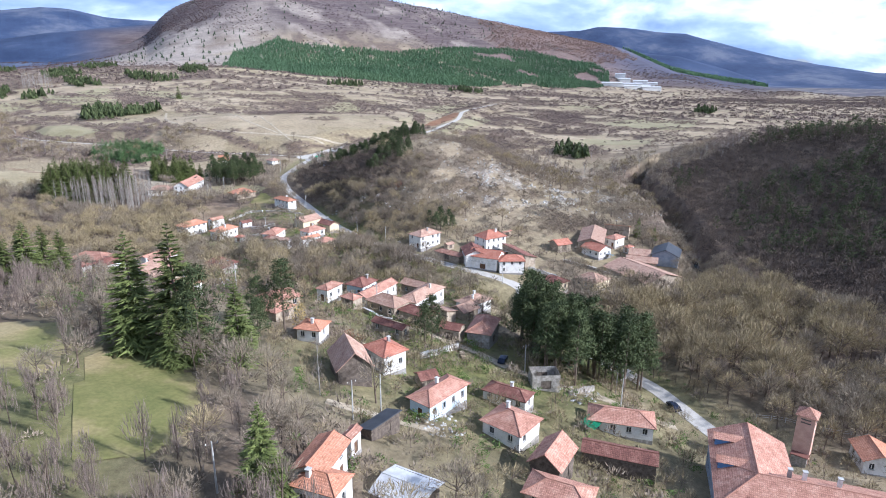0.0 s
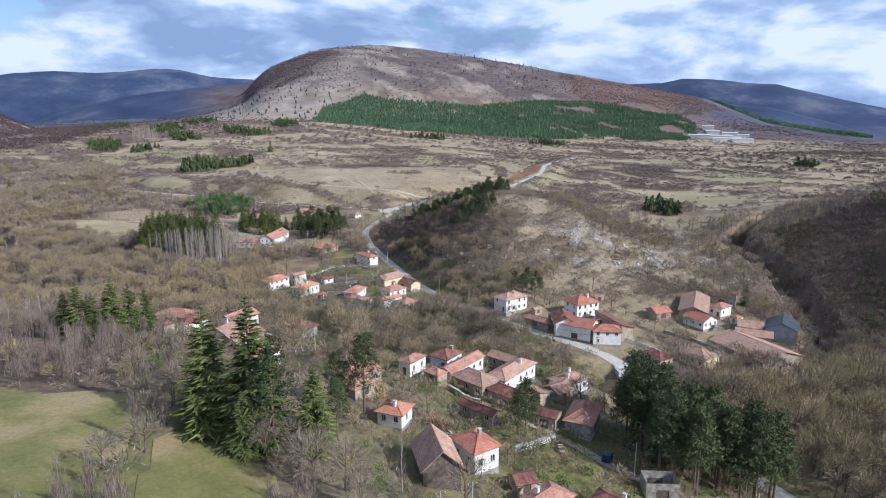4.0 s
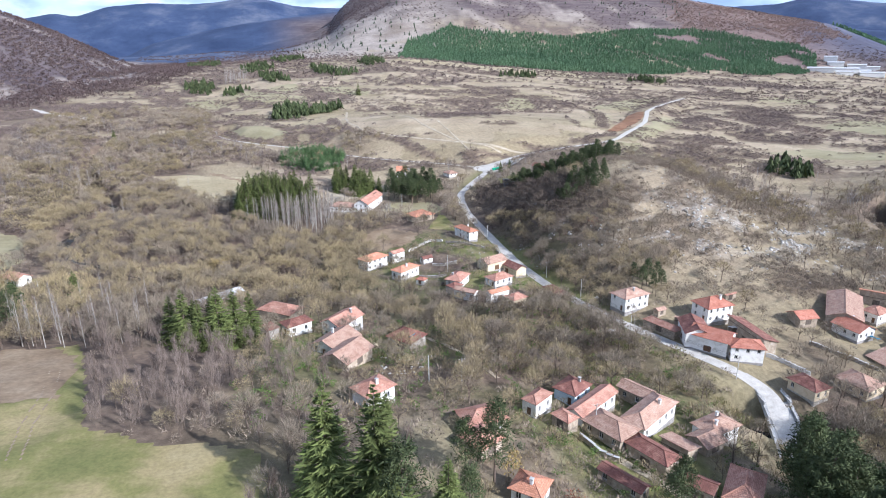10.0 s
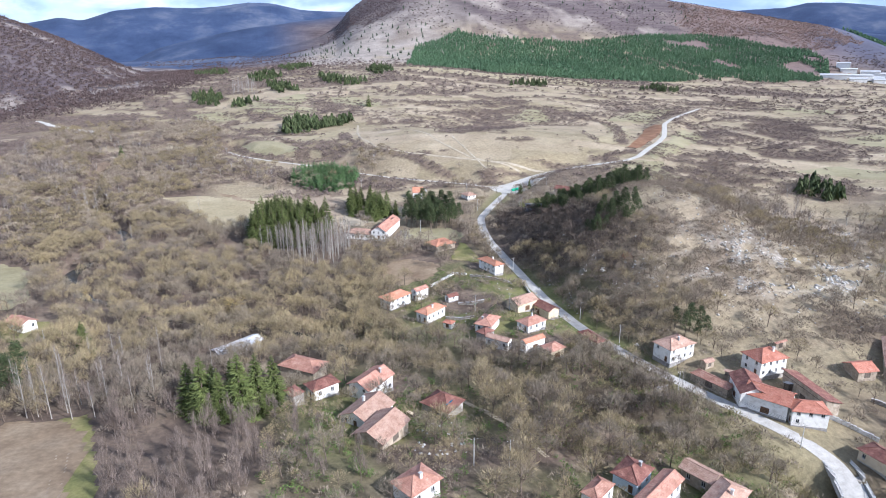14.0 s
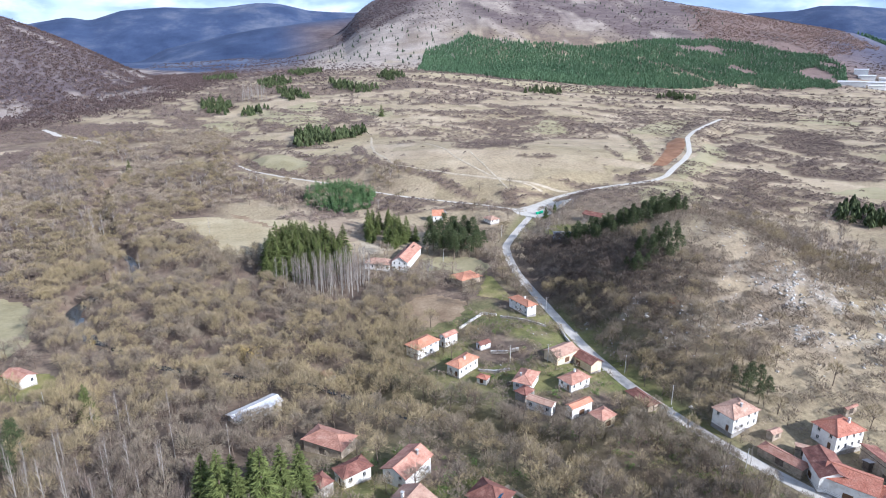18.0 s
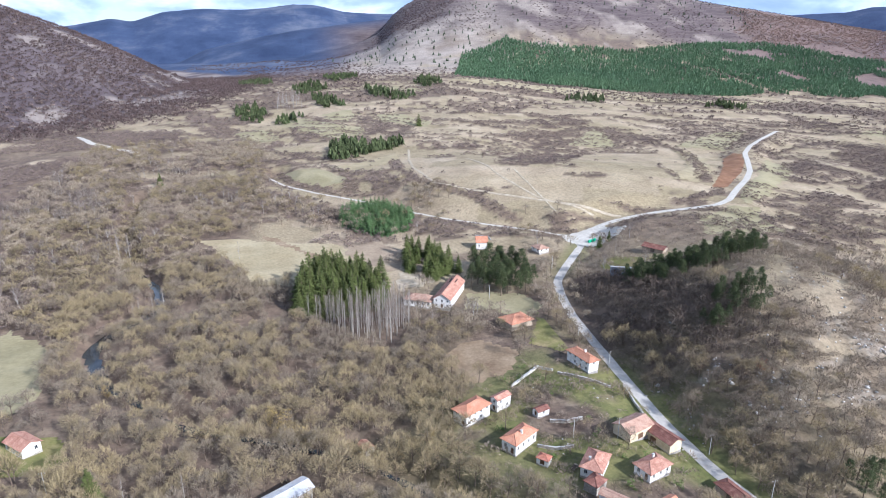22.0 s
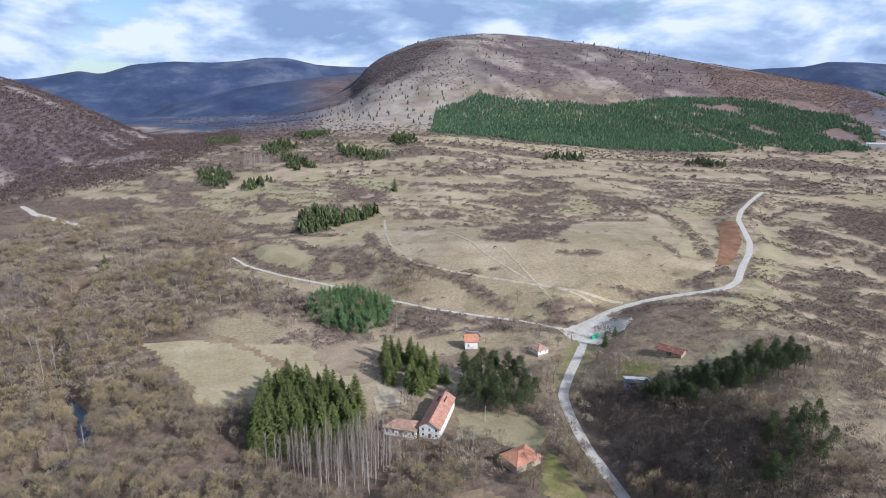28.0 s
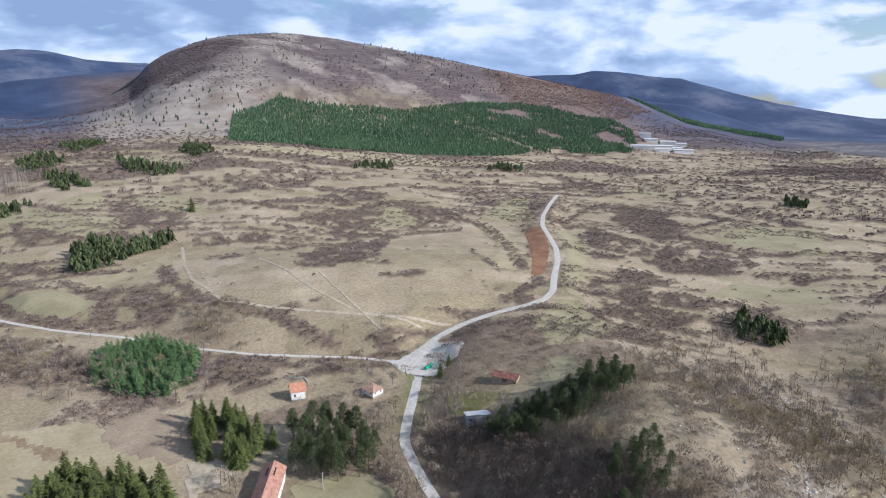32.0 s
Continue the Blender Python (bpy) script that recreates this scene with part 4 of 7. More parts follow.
def upland_weights(x, y):
    """Distance haze painted blue on the far ranges, heath on the mountain, its stony pale flank, and the rusty wood on
    its shoulder.
    """
    r, az = np.hypot(x, y - 100), np.degrees(np.arctan2(x, y - 100))
    # far: how much blue air haze is put into the ground colour
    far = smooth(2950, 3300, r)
    # western valley: haze and cloud shade, both coloured in as blue
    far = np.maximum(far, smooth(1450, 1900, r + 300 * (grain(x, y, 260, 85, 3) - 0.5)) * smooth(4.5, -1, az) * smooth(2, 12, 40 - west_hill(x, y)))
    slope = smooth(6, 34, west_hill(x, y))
    # a trace of the haze blue on the west hill
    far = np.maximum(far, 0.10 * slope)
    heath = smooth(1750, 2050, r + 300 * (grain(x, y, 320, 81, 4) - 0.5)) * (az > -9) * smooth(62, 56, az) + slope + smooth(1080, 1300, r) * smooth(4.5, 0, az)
    stones = smooth(1240, 1420, r) * smooth(2350, 1950, r + 420 * (grain(x, y, 200, 82, 4) - 0.5)) * smooth(0.5, 4, az) * smooth(19, 13, az)
    stones = np.maximum(stones, 0.8 * smooth(0.54, 0.66, grain(x * 0.8, y * 0.4, 70, 87, 5)) * smooth(1500, 1800, r) * smooth(8, 14, az) * smooth(40, 30, az))
    stones = np.maximum(stones, 0.75 * smooth(0.62, 0.70, grain(x, y, 60, 86, 4)) * smooth(0.3, 0.9, slope))
    # eastern slopes take the same painted haze, stronger with distance
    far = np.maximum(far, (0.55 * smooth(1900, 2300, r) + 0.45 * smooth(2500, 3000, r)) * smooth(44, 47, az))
    rust = smooth(1500, 1750, r) * smooth(33, 38, az) * smooth(49, 46, az) * smooth(0.3, 0.5, grain(x, y, 150, 83))
    return np.stack([far, np.clip(heath, 0, 1), np.clip(stones, 0, 1) * (0.35 + 0.65 * smooth(0.25, 0.5, grain(x, y, 60, 84, 4))), np.clip(rust, 0, 1)], -1)


def ground_material():
    m, nt, b = material("ground", 0.95)
    att = node(nt, "ShaderNodeAttribute")
    att.attribute_name = "cover"
    sep = nt.nodes.new("ShaderNodeSeparateColor")
    nt.links.new(att.outputs["Color"], sep.inputs[0])
    dry, _ = noise_ramp(nt, ((0.25, (0.25, 0.195, 0.126)), (0.5, (0.355, 0.285, 0.192)), (0.75, (0.465, 0.385, 0.272))), 0.035, detail=8)
    olive, _ = noise_ramp(nt, ((0.3, (0.20, 0.160, 0.095)), (0.7, (0.325, 0.268, 0.160))), 0.06, detail=8)
    lush, _ = noise_ramp(nt, ((0.3, (0.098, 0.110, 0.036)), (0.7, (0.205, 0.190, 0.075))), 0.12, detail=7)
    litter, _ = noise_ramp(nt, ((0.3, (0.095, 0.068, 0.052)), (0.55, (0.158, 0.116, 0.084)), (0.75, (0.245, 0.190, 0.132))), 0.13, detail=9)
    rock, _ = noise_ramp(nt, ((0.3, (0.15, 0.13, 0.11)), (0.5, (0.28, 0.255, 0.225)), (0.62, (0.50, 0.47, 0.43))), 0.6, detail=8)
    c = mixed(nt, olive, dry, sep.outputs[1])
    c = mixed(nt, c, litter, sep.outputs[2])
    c = mixed(nt, c, lush, sep.outputs[0])
    c = mixed(nt, c, rock, att.outputs["Alpha"])
    up = node(nt, "ShaderNodeAttribute")
    up.attribute_name = "upland"
    high = nt.nodes.new("ShaderNodeSeparateColor")
    nt.links.new(up.outputs["Color"], high.inputs[0])
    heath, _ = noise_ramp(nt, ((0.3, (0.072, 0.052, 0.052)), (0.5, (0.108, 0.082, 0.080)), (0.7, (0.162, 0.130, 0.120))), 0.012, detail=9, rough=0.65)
    stones, _ = noise_ramp(nt, ((0.3, (0.20, 0.165, 0.138)), (0.5, (0.31, 0.262, 0.218)), (0.7, (0.41, 0.355, 0.30))), 0.02, detail=9, rough=0.7)
    rust, _ = noise_ramp(nt, ((0.3, (0.115, 0.082, 0.074)), (0.5, (0.175, 0.124, 0.108)), (0.7, (0.24, 0.175, 0.146))), 0.035, detail=9, rough=0.7)
    # air haze as a surface colour for the distant land
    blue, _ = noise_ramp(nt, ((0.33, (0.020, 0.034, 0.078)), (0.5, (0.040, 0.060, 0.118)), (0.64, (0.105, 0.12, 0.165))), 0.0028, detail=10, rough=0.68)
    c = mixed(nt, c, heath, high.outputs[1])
    tc = node(nt, "ShaderNodeTexCoord")
    steps = node(nt, "ShaderNodeTexWave", Scale=0.028, Distortion=9.0, Detail=5.0)
    steps.inputs["Detail Scale"].default_value = 0.55
    steps.bands_direction = "Z"
    nt.links.new(tc.outputs["Object"], steps.inputs["Vector"])
    lines = node(nt, "ShaderNodeMapRange")
    for k, v in ((1, 0.55), (2, 0.95), (3, 0.0), (4, 0.12)):
        lines.inputs[k].default_value = v
    nt.links.new(steps.outputs["Fac"], lines.inputs[0])
    onheath = node(nt, "ShaderNodeMath")
    onheath.operation = "MULTIPLY"
    nt.links.new(lines.outputs[0], onheath.inputs[0])
    nt.links.new(high.outputs[1], onheath.inputs[1])
    where = node(nt, "ShaderNodeSeparateXYZ")
    nt.links.new(tc.outputs["Object"], where.inputs[0])
    east = node(nt, "ShaderNodeMapRange")
    east.inputs[1].default_value, east.inputs[2].default_value = -100.0, 250.0
    nt.links.new(where.outputs[0], east.inputs[0])
    there = node(nt, "ShaderNodeMath")
    there.operation = "MULTIPLY"
    nt.links.new(onheath.outputs[0], there.inputs[0])
    nt.links.new(east.outputs[0], there.inputs[1])
    c = mixed(nt, c, stones, there.outputs[0])
    c = mixed(nt, c, stones, high.outputs[2])
    c = mixed(nt, c, rust, up.outputs["Alpha"])
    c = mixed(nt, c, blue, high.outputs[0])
    g, h = noise_ramp(nt, ((0.32, (0.42, 0.42, 0.42)), (0.5, (0.95, 0.95, 0.95)), (0.68, (1.45, 1.45, 1.45))), 0.55, detail=9, rough=0.8)
    c = mixed(nt, c, g, 0.7, "MULTIPLY")
    nt.links.new(c, b.inputs["Base Color"])
    bumped(nt, b, h, 0.5, 0.5)
    return m


GROUND = ground_material()
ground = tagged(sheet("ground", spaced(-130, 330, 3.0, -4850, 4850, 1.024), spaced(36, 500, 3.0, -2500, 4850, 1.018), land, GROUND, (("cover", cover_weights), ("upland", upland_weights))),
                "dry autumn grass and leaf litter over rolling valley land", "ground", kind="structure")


def ribbon(name, line, width, mat, lift, label, category="road", kind="structure", ragged=0.25, start=0, step=2.5, on_land=False, swell=None):
    """A strip laid along a line of x, y, z, with slightly uneven edges and a skirt into the ground."""
    pts = []
    for (ax, ay, az), (bx, by, bz) in zip(line, line[1:]):
        n = max(1, int(math.hypot(bx - ax, by - ay) / step))
        pts += [Vector((ax + (bx - ax) * k / n, ay + (by - ay) * k / n, az + (bz - az) * k / n)) for k in range(n)]
    pts.append(Vector(line[-1]))
    for _ in range(4):
        pts = [pts[0]] + [(a + b * 2 + c) / 4 for a, b, c in zip(pts, pts[1:], pts[2:])] + [pts[-1]]
    bm, rows = bmesh.new(), []
    for k, p in enumerate(pts):
        t = (pts[min(k + 1, len(pts) - 1)] - pts[max(k - 1, 0)])
        side = Vector((t.y, -t.x, 0)).normalized()
        wide = width + (swell(p.x, p.y) if swell else 0.0)
        wob = [wide / 2 + ragged * (grain(p.x + 50 * s, p.y, 5, 41 + s) - 0.5) * 2 for s in (0, 1)]
        row = []
        for off, drop in ((-wob[0], 0.5), (-wob[0] + 0.15, 0.0), (0, -0.06), (wob[1] - 0.15, 0.0), (wob[1], 0.5)):
            q = p + side * off
            z = float(land(q.x, q.y)) if on_land else p.z
            row.append(bm.verts.new((q.x, q.y, z + lift - drop)))
        rows.append(row)
    for a, b in zip(rows, rows[1:]):
        for k in range(4):
            bm.faces.new((a[k], b[k], b[k + 1], a[k + 1]))
    bmesh.ops.recalc_face_normals(bm, faces=bm.faces)
    me = bpy.data.meshes.new(name)
    bm.to_mesh(me)
    bm.free()
    me.materials.append(mat)
    return tagged(new(name, me), label, category, kind=kind)


def plot(name, poly, mat, label, lift=0.12, category="field", step=3.0, rag=1.1):
    """A plot draped over the land, with ragged edges."""
    xs, ys = [p[0] for p in poly], [p[1] for p in poly]
    gx, gy = np.arange(min(xs) - step, max(xs) + step * 2, step), np.arange(min(ys) - step, max(ys) + step * 2, step)
    X, Y = np.meshgrid(gx, gy, indexing="ij")
    jx, jy = X + (grain(X, Y, step * 5, 51, 3) - 0.5) * step * 3 * rag, Y + (grain(X, Y, step * 5, 52, 3) - 0.5) * step * 3 * rag
    keep = inside(jx, jy, poly)
    Z = land(X, Y) + lift - np.where(keep, 0, 0.5)
    nx, ny = X.shape
    i = (np.arange(nx - 1)[:, None] * ny + np.arange(ny - 1)).ravel()
    quads = np.stack([i, i + ny, i + ny + 1, i + 1], 1)
    quads = quads[keep.ravel()[quads].sum(1) >= 3]
    me = mesh_of(name, np.stack([X, Y, Z], -1).reshape(-1, 3), quads)
    me.materials.append(mat)
    return tagged(new(name, me), label, category, kind="structure")


road_main = ribbon("road_village", ROAD, 4.7, ASPHALT, 0.10, "pale worn asphalt road winding through the village", swell=lambda x, y: float(1.6 * bump(x, y, 126, 152, 14, 20)))
road_east = ribbon("road_east", EAST_ROAD, 4.9, GRAVEL, 0.12, "pale gravel road curving over the dry plateau")
road_west = ribbon("road_west", WEST_ROAD, 2.9, GRAVEL, 0.12, "narrow pale gravel road across dry grass")
water = ribbon("water", [(x, y, z - 0.6) for x, y, z in RIVER], 1.8, WATER, -0.2, "dark narrow river between bare bushes", "river", ragged=1.4, swell=lambda x, y: float(9.0 * bump(x, y, -106, 368, 20, 32) + 3.5 * bump(x, y, -95, 440, 16, 30)))
plot("field_green", GREEN_FIELD, MEADOW, "mown olive green meadow beside bare woods", step=1.6, rag=0.6)
plot("field_fallow", [(-75, 209), (-60, 212), (-53, 192), (-48, 172), (-62, 166), (-80, 176)], BARE_SOIL, "reddish brown fallow end of the meadow", 0.2, step=1.6, rag=2.2)
plot("field_garden", GARDEN_LEFT, MEADOW, "olive meadow strip under tall spruces", step=1.5, rag=0.8)
plot("field_soil", SOIL_PLOT, BARE_SOIL, "bare brown soil plot beside the hamlet")
plot("lawn_school", SCHOOL_LAWN, OLIVE_GRASS, "olive grass yard beside the school", step=1.8, rag=0.9)
plot("lawn_barn", BARN_LAWN, MEADOW, "green grass strip between barn and road", step=1.6, rag=0.8)
plot("lawn_left", LEFT_LAWN, MEADOW, "green lawn in front of a lone farmhouse", step=1.6, rag=0.8)
plot("field_clearing", LEFT_CLEARING, OLIVE_GRASS, "dry grass clearing beside the river woods", step=2.0, rag=0.9)
plot("field_brown", BROWN_FIELD, PLOUGHED, "ploughed red-brown field along the gravel road", 0.25, step=1.6, rag=0.5)
plot("field_round", ROUND_FIELD, OLIVE_GRASS, "small round olive field on the plateau", 0.25, step=2.0, rag=0.8)
plot("field_long", LONG_MEADOW, DRY_GRASS, "long dry meadow above the river")
plot("field_tilled", [(-11, 510), (21, 490), (40, 465), (25, 438), (7, 456), (-8, 490)], DIRT_FIELD, "pale brown tilled ground beside the young pines", 0.22)
plot("field_strip", [(-59, 524), (-42, 511), (-9, 464), (-16, 460), (-41, 493)], BARE_SOIL, "strip of brown fallow soil in dry grass", 0.2)
TERRACES_WEST = [
    [(-59, 868), (-31, 912), (2, 849), (41, 829), (33, 793), (8, 778), (-13, 810), (-36, 830)],
    [(-10, 915), (30, 948), (34, 902), (22, 856), (5, 868)],
    [(61, 900), (89, 911), (127, 855), (114, 817), (89, 837), (62, 862)],
    [(-103, 845), (-78, 852), (-54, 822), (-56, 785), (-98, 808)],
    [(579, 580), (643, 588), (709, 541), (669, 506), (591, 467), (570, 488), (556, 549)],
]
TERRACES_EAST = [
    [(386, 459), (450, 463), (457, 442), (490, 417), (446, 394), (411, 438)],
    [(751, 838), (780, 770), (740, 749), (697, 811)],
    [(64, 1181), (124, 1156), (159, 1081), (113, 1076), (68, 1135)],
    [(247, 727), (324, 821), (314, 775), (306, 722), (276, 716)],
    [(366, 718), (490, 811), (536, 823), (415, 695)],
]
for k, poly in enumerate(TERRACES_WEST + TERRACES_EAST):
    plot("field_terrace_%d" % (k + 1), poly, OLIVE_GRASS, "pale olive terrace field among brown hedges", 0.35, step=3.5, rag=1.0)
plot("field_bare_band", [(246, 1243), (369, 1248), (458, 1196), (585, 1149), (708, 1123), (820, 1150), (790, 1090), (582, 1052), (477, 1061), (398, 1111), (314, 1147), (214, 1184)], DRY_GRASS, "pale dry grass band below the planted forest", 0.6, step=10, rag=0.8)
plot("field_lane", [(434, 656), (412, 594), (391, 569), (304, 496), (277, 478), (285, 498), (355, 567)], OLIVE_GRASS, "olive strip of grass below the gravel road", 0.25, step=2.5, rag=0.8)
plot("field_fork", [(269, 480), (288, 477), (272, 457), (273, 431), (225, 419), (212, 426), (227, 459)], OLIVE_GRASS, "sloping pasture beside the road bend", 0.2, step=2.5, rag=0.9)
plot("field_hillfoot", [(182, 402), (201, 414), (212, 405), (189, 374), (170, 372), (166, 382)], OLIVE_GRASS, "small pasture under the pine ridge", 0.2, step=2.0, rag=0.9)
plot("field_shed", [(140, 421), (152, 413), (166, 400), (150, 396), (135, 402)], MEADOW, "green grass plot beside a tin shed", 0.2, step=1.6, rag=0.8)
plot("field_pink", [(-5, 657), (18, 664), (66, 711), (59, 676), (31, 635), (6, 640)], DRY_GRASS, "pale strip of dry grass behind the round field", 0.3, step=3.0, rag=0.8)
plot("field_curved", [(262, 540), (300, 590), (340, 650), (352, 700), (372, 700), (362, 640), (318, 575), (278, 532)], DRY_GRASS, "pale dry strip beside the ploughed field", 0.3, step=5)
plot("yard_school", [(23, 412), (41, 417), (52, 425), (35, 437), (27, 440)], DIRT, "worn gravel yard behind the school", 0.15, "yard")
plot("yard_junction", [(138, 474), (138, 455), (144, 446), (153, 444), (167, 449), (179, 461), (172, 482), (158, 477), (146, 472)], GRAVEL, "white gravel heaped beside the road fork", 0.3, "yard", 1.5, 0.9)
plot("track_tyre", [(-49.6, 144), (-52.6, 158), (-53.6, 172), (-57.6, 190), (-57.0, 190), (-53.0, 172), (-52.0, 158), (-49.0, 144)], DIRT_FIELD, "tyre track worn into the meadow", 0.2, "track", 0.35, 0.1)
plot("track_tyre_2", [(-47.4, 144), (-50.4, 158), (-51.4, 172), (-55.4, 190), (-54.8, 190), (-50.8, 172), (-49.8, 158), (-46.8, 144)], DIRT_FIELD, "tyre track worn into the meadow", 0.2, "track", 0.35, 0.1)
for k, line in enumerate(([(76, 719), (68, 660), (66, 620), (75, 574), (99, 549), (129, 526), (165, 503), (191, 491)], [(117, 642), (127, 564), (142, 521), (164, 500), (172, 494)], [(141, 579), (143, 540), (146, 498)], [(-278, 876), (-252, 830), (-222, 800), (-190, 765)],
                          [(78, 108), (75, 117), (66, 133), (60, 139)], [(78, 108), (84, 98), (92, 88), (108, 78)], [(30, 92), (38, 87), (46, 80)], [(38, 205), (46, 190), (50, 172)])):
    ribbon("path_%d" % (k + 1), [(x, y, 0) for x, y in line], (2.6, 2.2, 1.6, 6.0, 3.0, 3.0, 2.4, 1.8)[k], GRAVEL if k == 3 else DIRT, 0.14, "pale dirt track worn into dry grass" if k < 4 else "dirt lane between the village houses", "path", ragged=0.5, on_land=True, step=2.0)


# ---- houses ----
def part(name, bm, mat, parent, label=""):
    bmesh.ops.recalc_face_normals(bm, faces=bm.faces)
    me = bpy.data.meshes.new(name)
    bm.to_mesh(me)
    bm.free()
    me.materials.append(mat)
    ob = new(name, me)
    ob.parent = parent
    return tagged(ob, label)


def box(bm, x0, x1, y0, y1, z0, z1):
    v = [bm.verts.new(p) for p in ((x0, y0, z0), (x1, y0, z0), (x1, y1, z0), (x0, y1, z0), (x0, y0, z1), (x1, y0, z1), (x1, y1, z1), (x0, y1, z1))]
    for f in ((0, 1, 2, 3), (4, 5, 6, 7), (0, 1, 5, 4), (1, 2, 6, 5), (2, 3, 7, 6), (3, 0, 4, 7)):
        bm.faces.new([v[k] for k in f])


def one_box(*size):
    bm = bmesh.new()
    box(bm, *size)
    return bm


def facade(bm, place, length, z0, z1, holes, deep=0.22):
    """A wall face with openings and their reveals. place(s, n, z): along the wall, inwards, up."""
    cuts = sorted({0.0, length, *(h[0] for h in holes), *(h[1] for h in holes)})
    def quad(*p):
        bm.faces.new([bm.verts.new(place(*q)) for q in p])
    for a, b in zip(cuts, cuts[1:]):
        here = sorted([h for h in holes if h[0] < (a + b) / 2 < h[1]], key=lambda h: h[2])
        z = z0
        for h in here:
            if h[2] > z + 0.01:
                quad((a, 0, z), (b, 0, z), (b, 0, h[2]), (a, 0, h[2]))
            z = h[3]
        quad((a, 0, z), (b, 0, z), (b, 0, z1), (a, 0, z1))
    for x0, x1, b, t in holes:
        quad((x0, 0, b), (x1, 0, b), (x1, deep, b), (x0, deep, b))
        quad((x0, 0, t), (x1, 0, t), (x1, deep, t), (x0, deep, t))
        quad((x0, 0, b), (x0, 0, t), (x0, deep, t), (x0, deep, b))
        quad((x1, 0, b), (x1, 0, t), (x1, deep, t), (x1, deep, b))


def roof_face(bm, uv, pts, thick):
    """One slope as a slab; UV in metres, v up the slope."""
    p = [Vector(q) for q in pts]
    along_eave = (p[1] - p[0]).normalized()
    normal = (p[1] - p[0]).cross(p[2] - p[1]).normalized()
    if normal.z < 0:
        normal = -normal
    up = normal.cross(along_eave)
    lower = [q - normal * thick for q in p]
    top, low = [bm.verts.new(q) for q in p], [bm.verts.new(q) for q in lower]
    faces = [bm.faces.new(top), bm.faces.new(list(reversed(low)))]
    for k in range(len(p)):
        j = (k + 1) % len(p)
        faces.append(bm.faces.new((top[k], low[k], low[j], top[j])))
    for f in faces:
        for l in f.loops:
            q = l.vert.co - p[0]
            l[uv].uv = (q.dot(along_eave) + p[0].x * 3.7, q.dot(up) + p[0].y * 2.3)


def roof_mesh(w, d, z, kind, pitch, rng):
    """Slopes, ridge lines and ridge height for a roof of w by d metres over its eaves; the ridge runs along x."""
    bm = bmesh.new()
    uv = bm.loops.layers.uv.new("UVMap")
    x, y = w / 2, d / 2
    rise = y * pitch
    sag = -rng.uniform(0.03, 0.18)
    if kind == "shed":
        rise = d * pitch * 0.6
        roof_face(bm, uv, [(-x, -y, z), (x, -y, z), (x, y, z + rise), (-x, y, z + rise)], 0.16)
        return bm, [], z + rise
    inset = min(x * 0.92, y) if kind == "hip" else 0.0
    rx = x - inset
    top = z + rise
    if kind == "hip":
        if rx < 0.3:
            rx = 0.3
        a, b = (-rx, 0, top), (rx, 0, top + sag * 0.3)
        roof_face(bm, uv, [(-x, -y, z), (x, -y, z), b, a], 0.14)
        roof_face(bm, uv, [(x, y, z), (-x, y, z), a, b], 0.14)
        roof_face(bm, uv, [(x, -y, z), (x, y, z), b], 0.14)
        roof_face(bm, uv, [(-x, y, z), (-x, -y, z), a], 0.14)
        lines = [(a, b), ((-x, -y, z), a), ((-x, y, z), a), ((x, -y, z), b), ((x, y, z), b)]
    else:
        m = (0, 0, top + sag)
        for s in (-1, 1):
            roof_face(bm, uv, [(-x * s, -y * s, z), (0, -y * s, z + sag * 0.6), m, (-x * s, 0, top)], 0.14)
            roof_face(bm, uv, [(0, -y * s, z + sag * 0.6), (x * s, -y * s, z), (x * s, 0, top), m], 0.14)
        lines = [((-x, 0, top), m), (m, (x, 0, top))]
    return bm, lines, top


def tube(bm, a, b, r, sides=5):
    a, b = Vector(a), Vector(b)
    q = (b - a).to_track_quat("Z", "Y")
    rings = []
    for p in (a, b):
        rings.append([bm.verts.new(p + q @ Vector((r * math.cos(2 * math.pi * k / sides), r * math.sin(2 * math.pi * k / sides), 0))) for k in range(sides)])
    for k in range(sides):
        j = (k + 1) % sides
        bm.faces.new((rings[0][k], rings[0][j], rings[1][j], rings[1][k]))
    bm.faces.new(rings[0])
    bm.faces.new(rings[1])


WALL_WORDS = dict(white="whitewashed", blue="pale blue", cream="cream plastered", mud="mud-plastered", stone="rough stone", pink="pink plastered", grey="grey", wood="weathered plank")
TILE_WORDS = dict(pink="faded pink clay tiles", tan="weathered tan clay tiles", dark="dark old clay tiles", orange="bright orange clay tiles", red="red clay tiles", sheet="grey sheet metal", black="black sheeting", none="nothing but fallen beams")


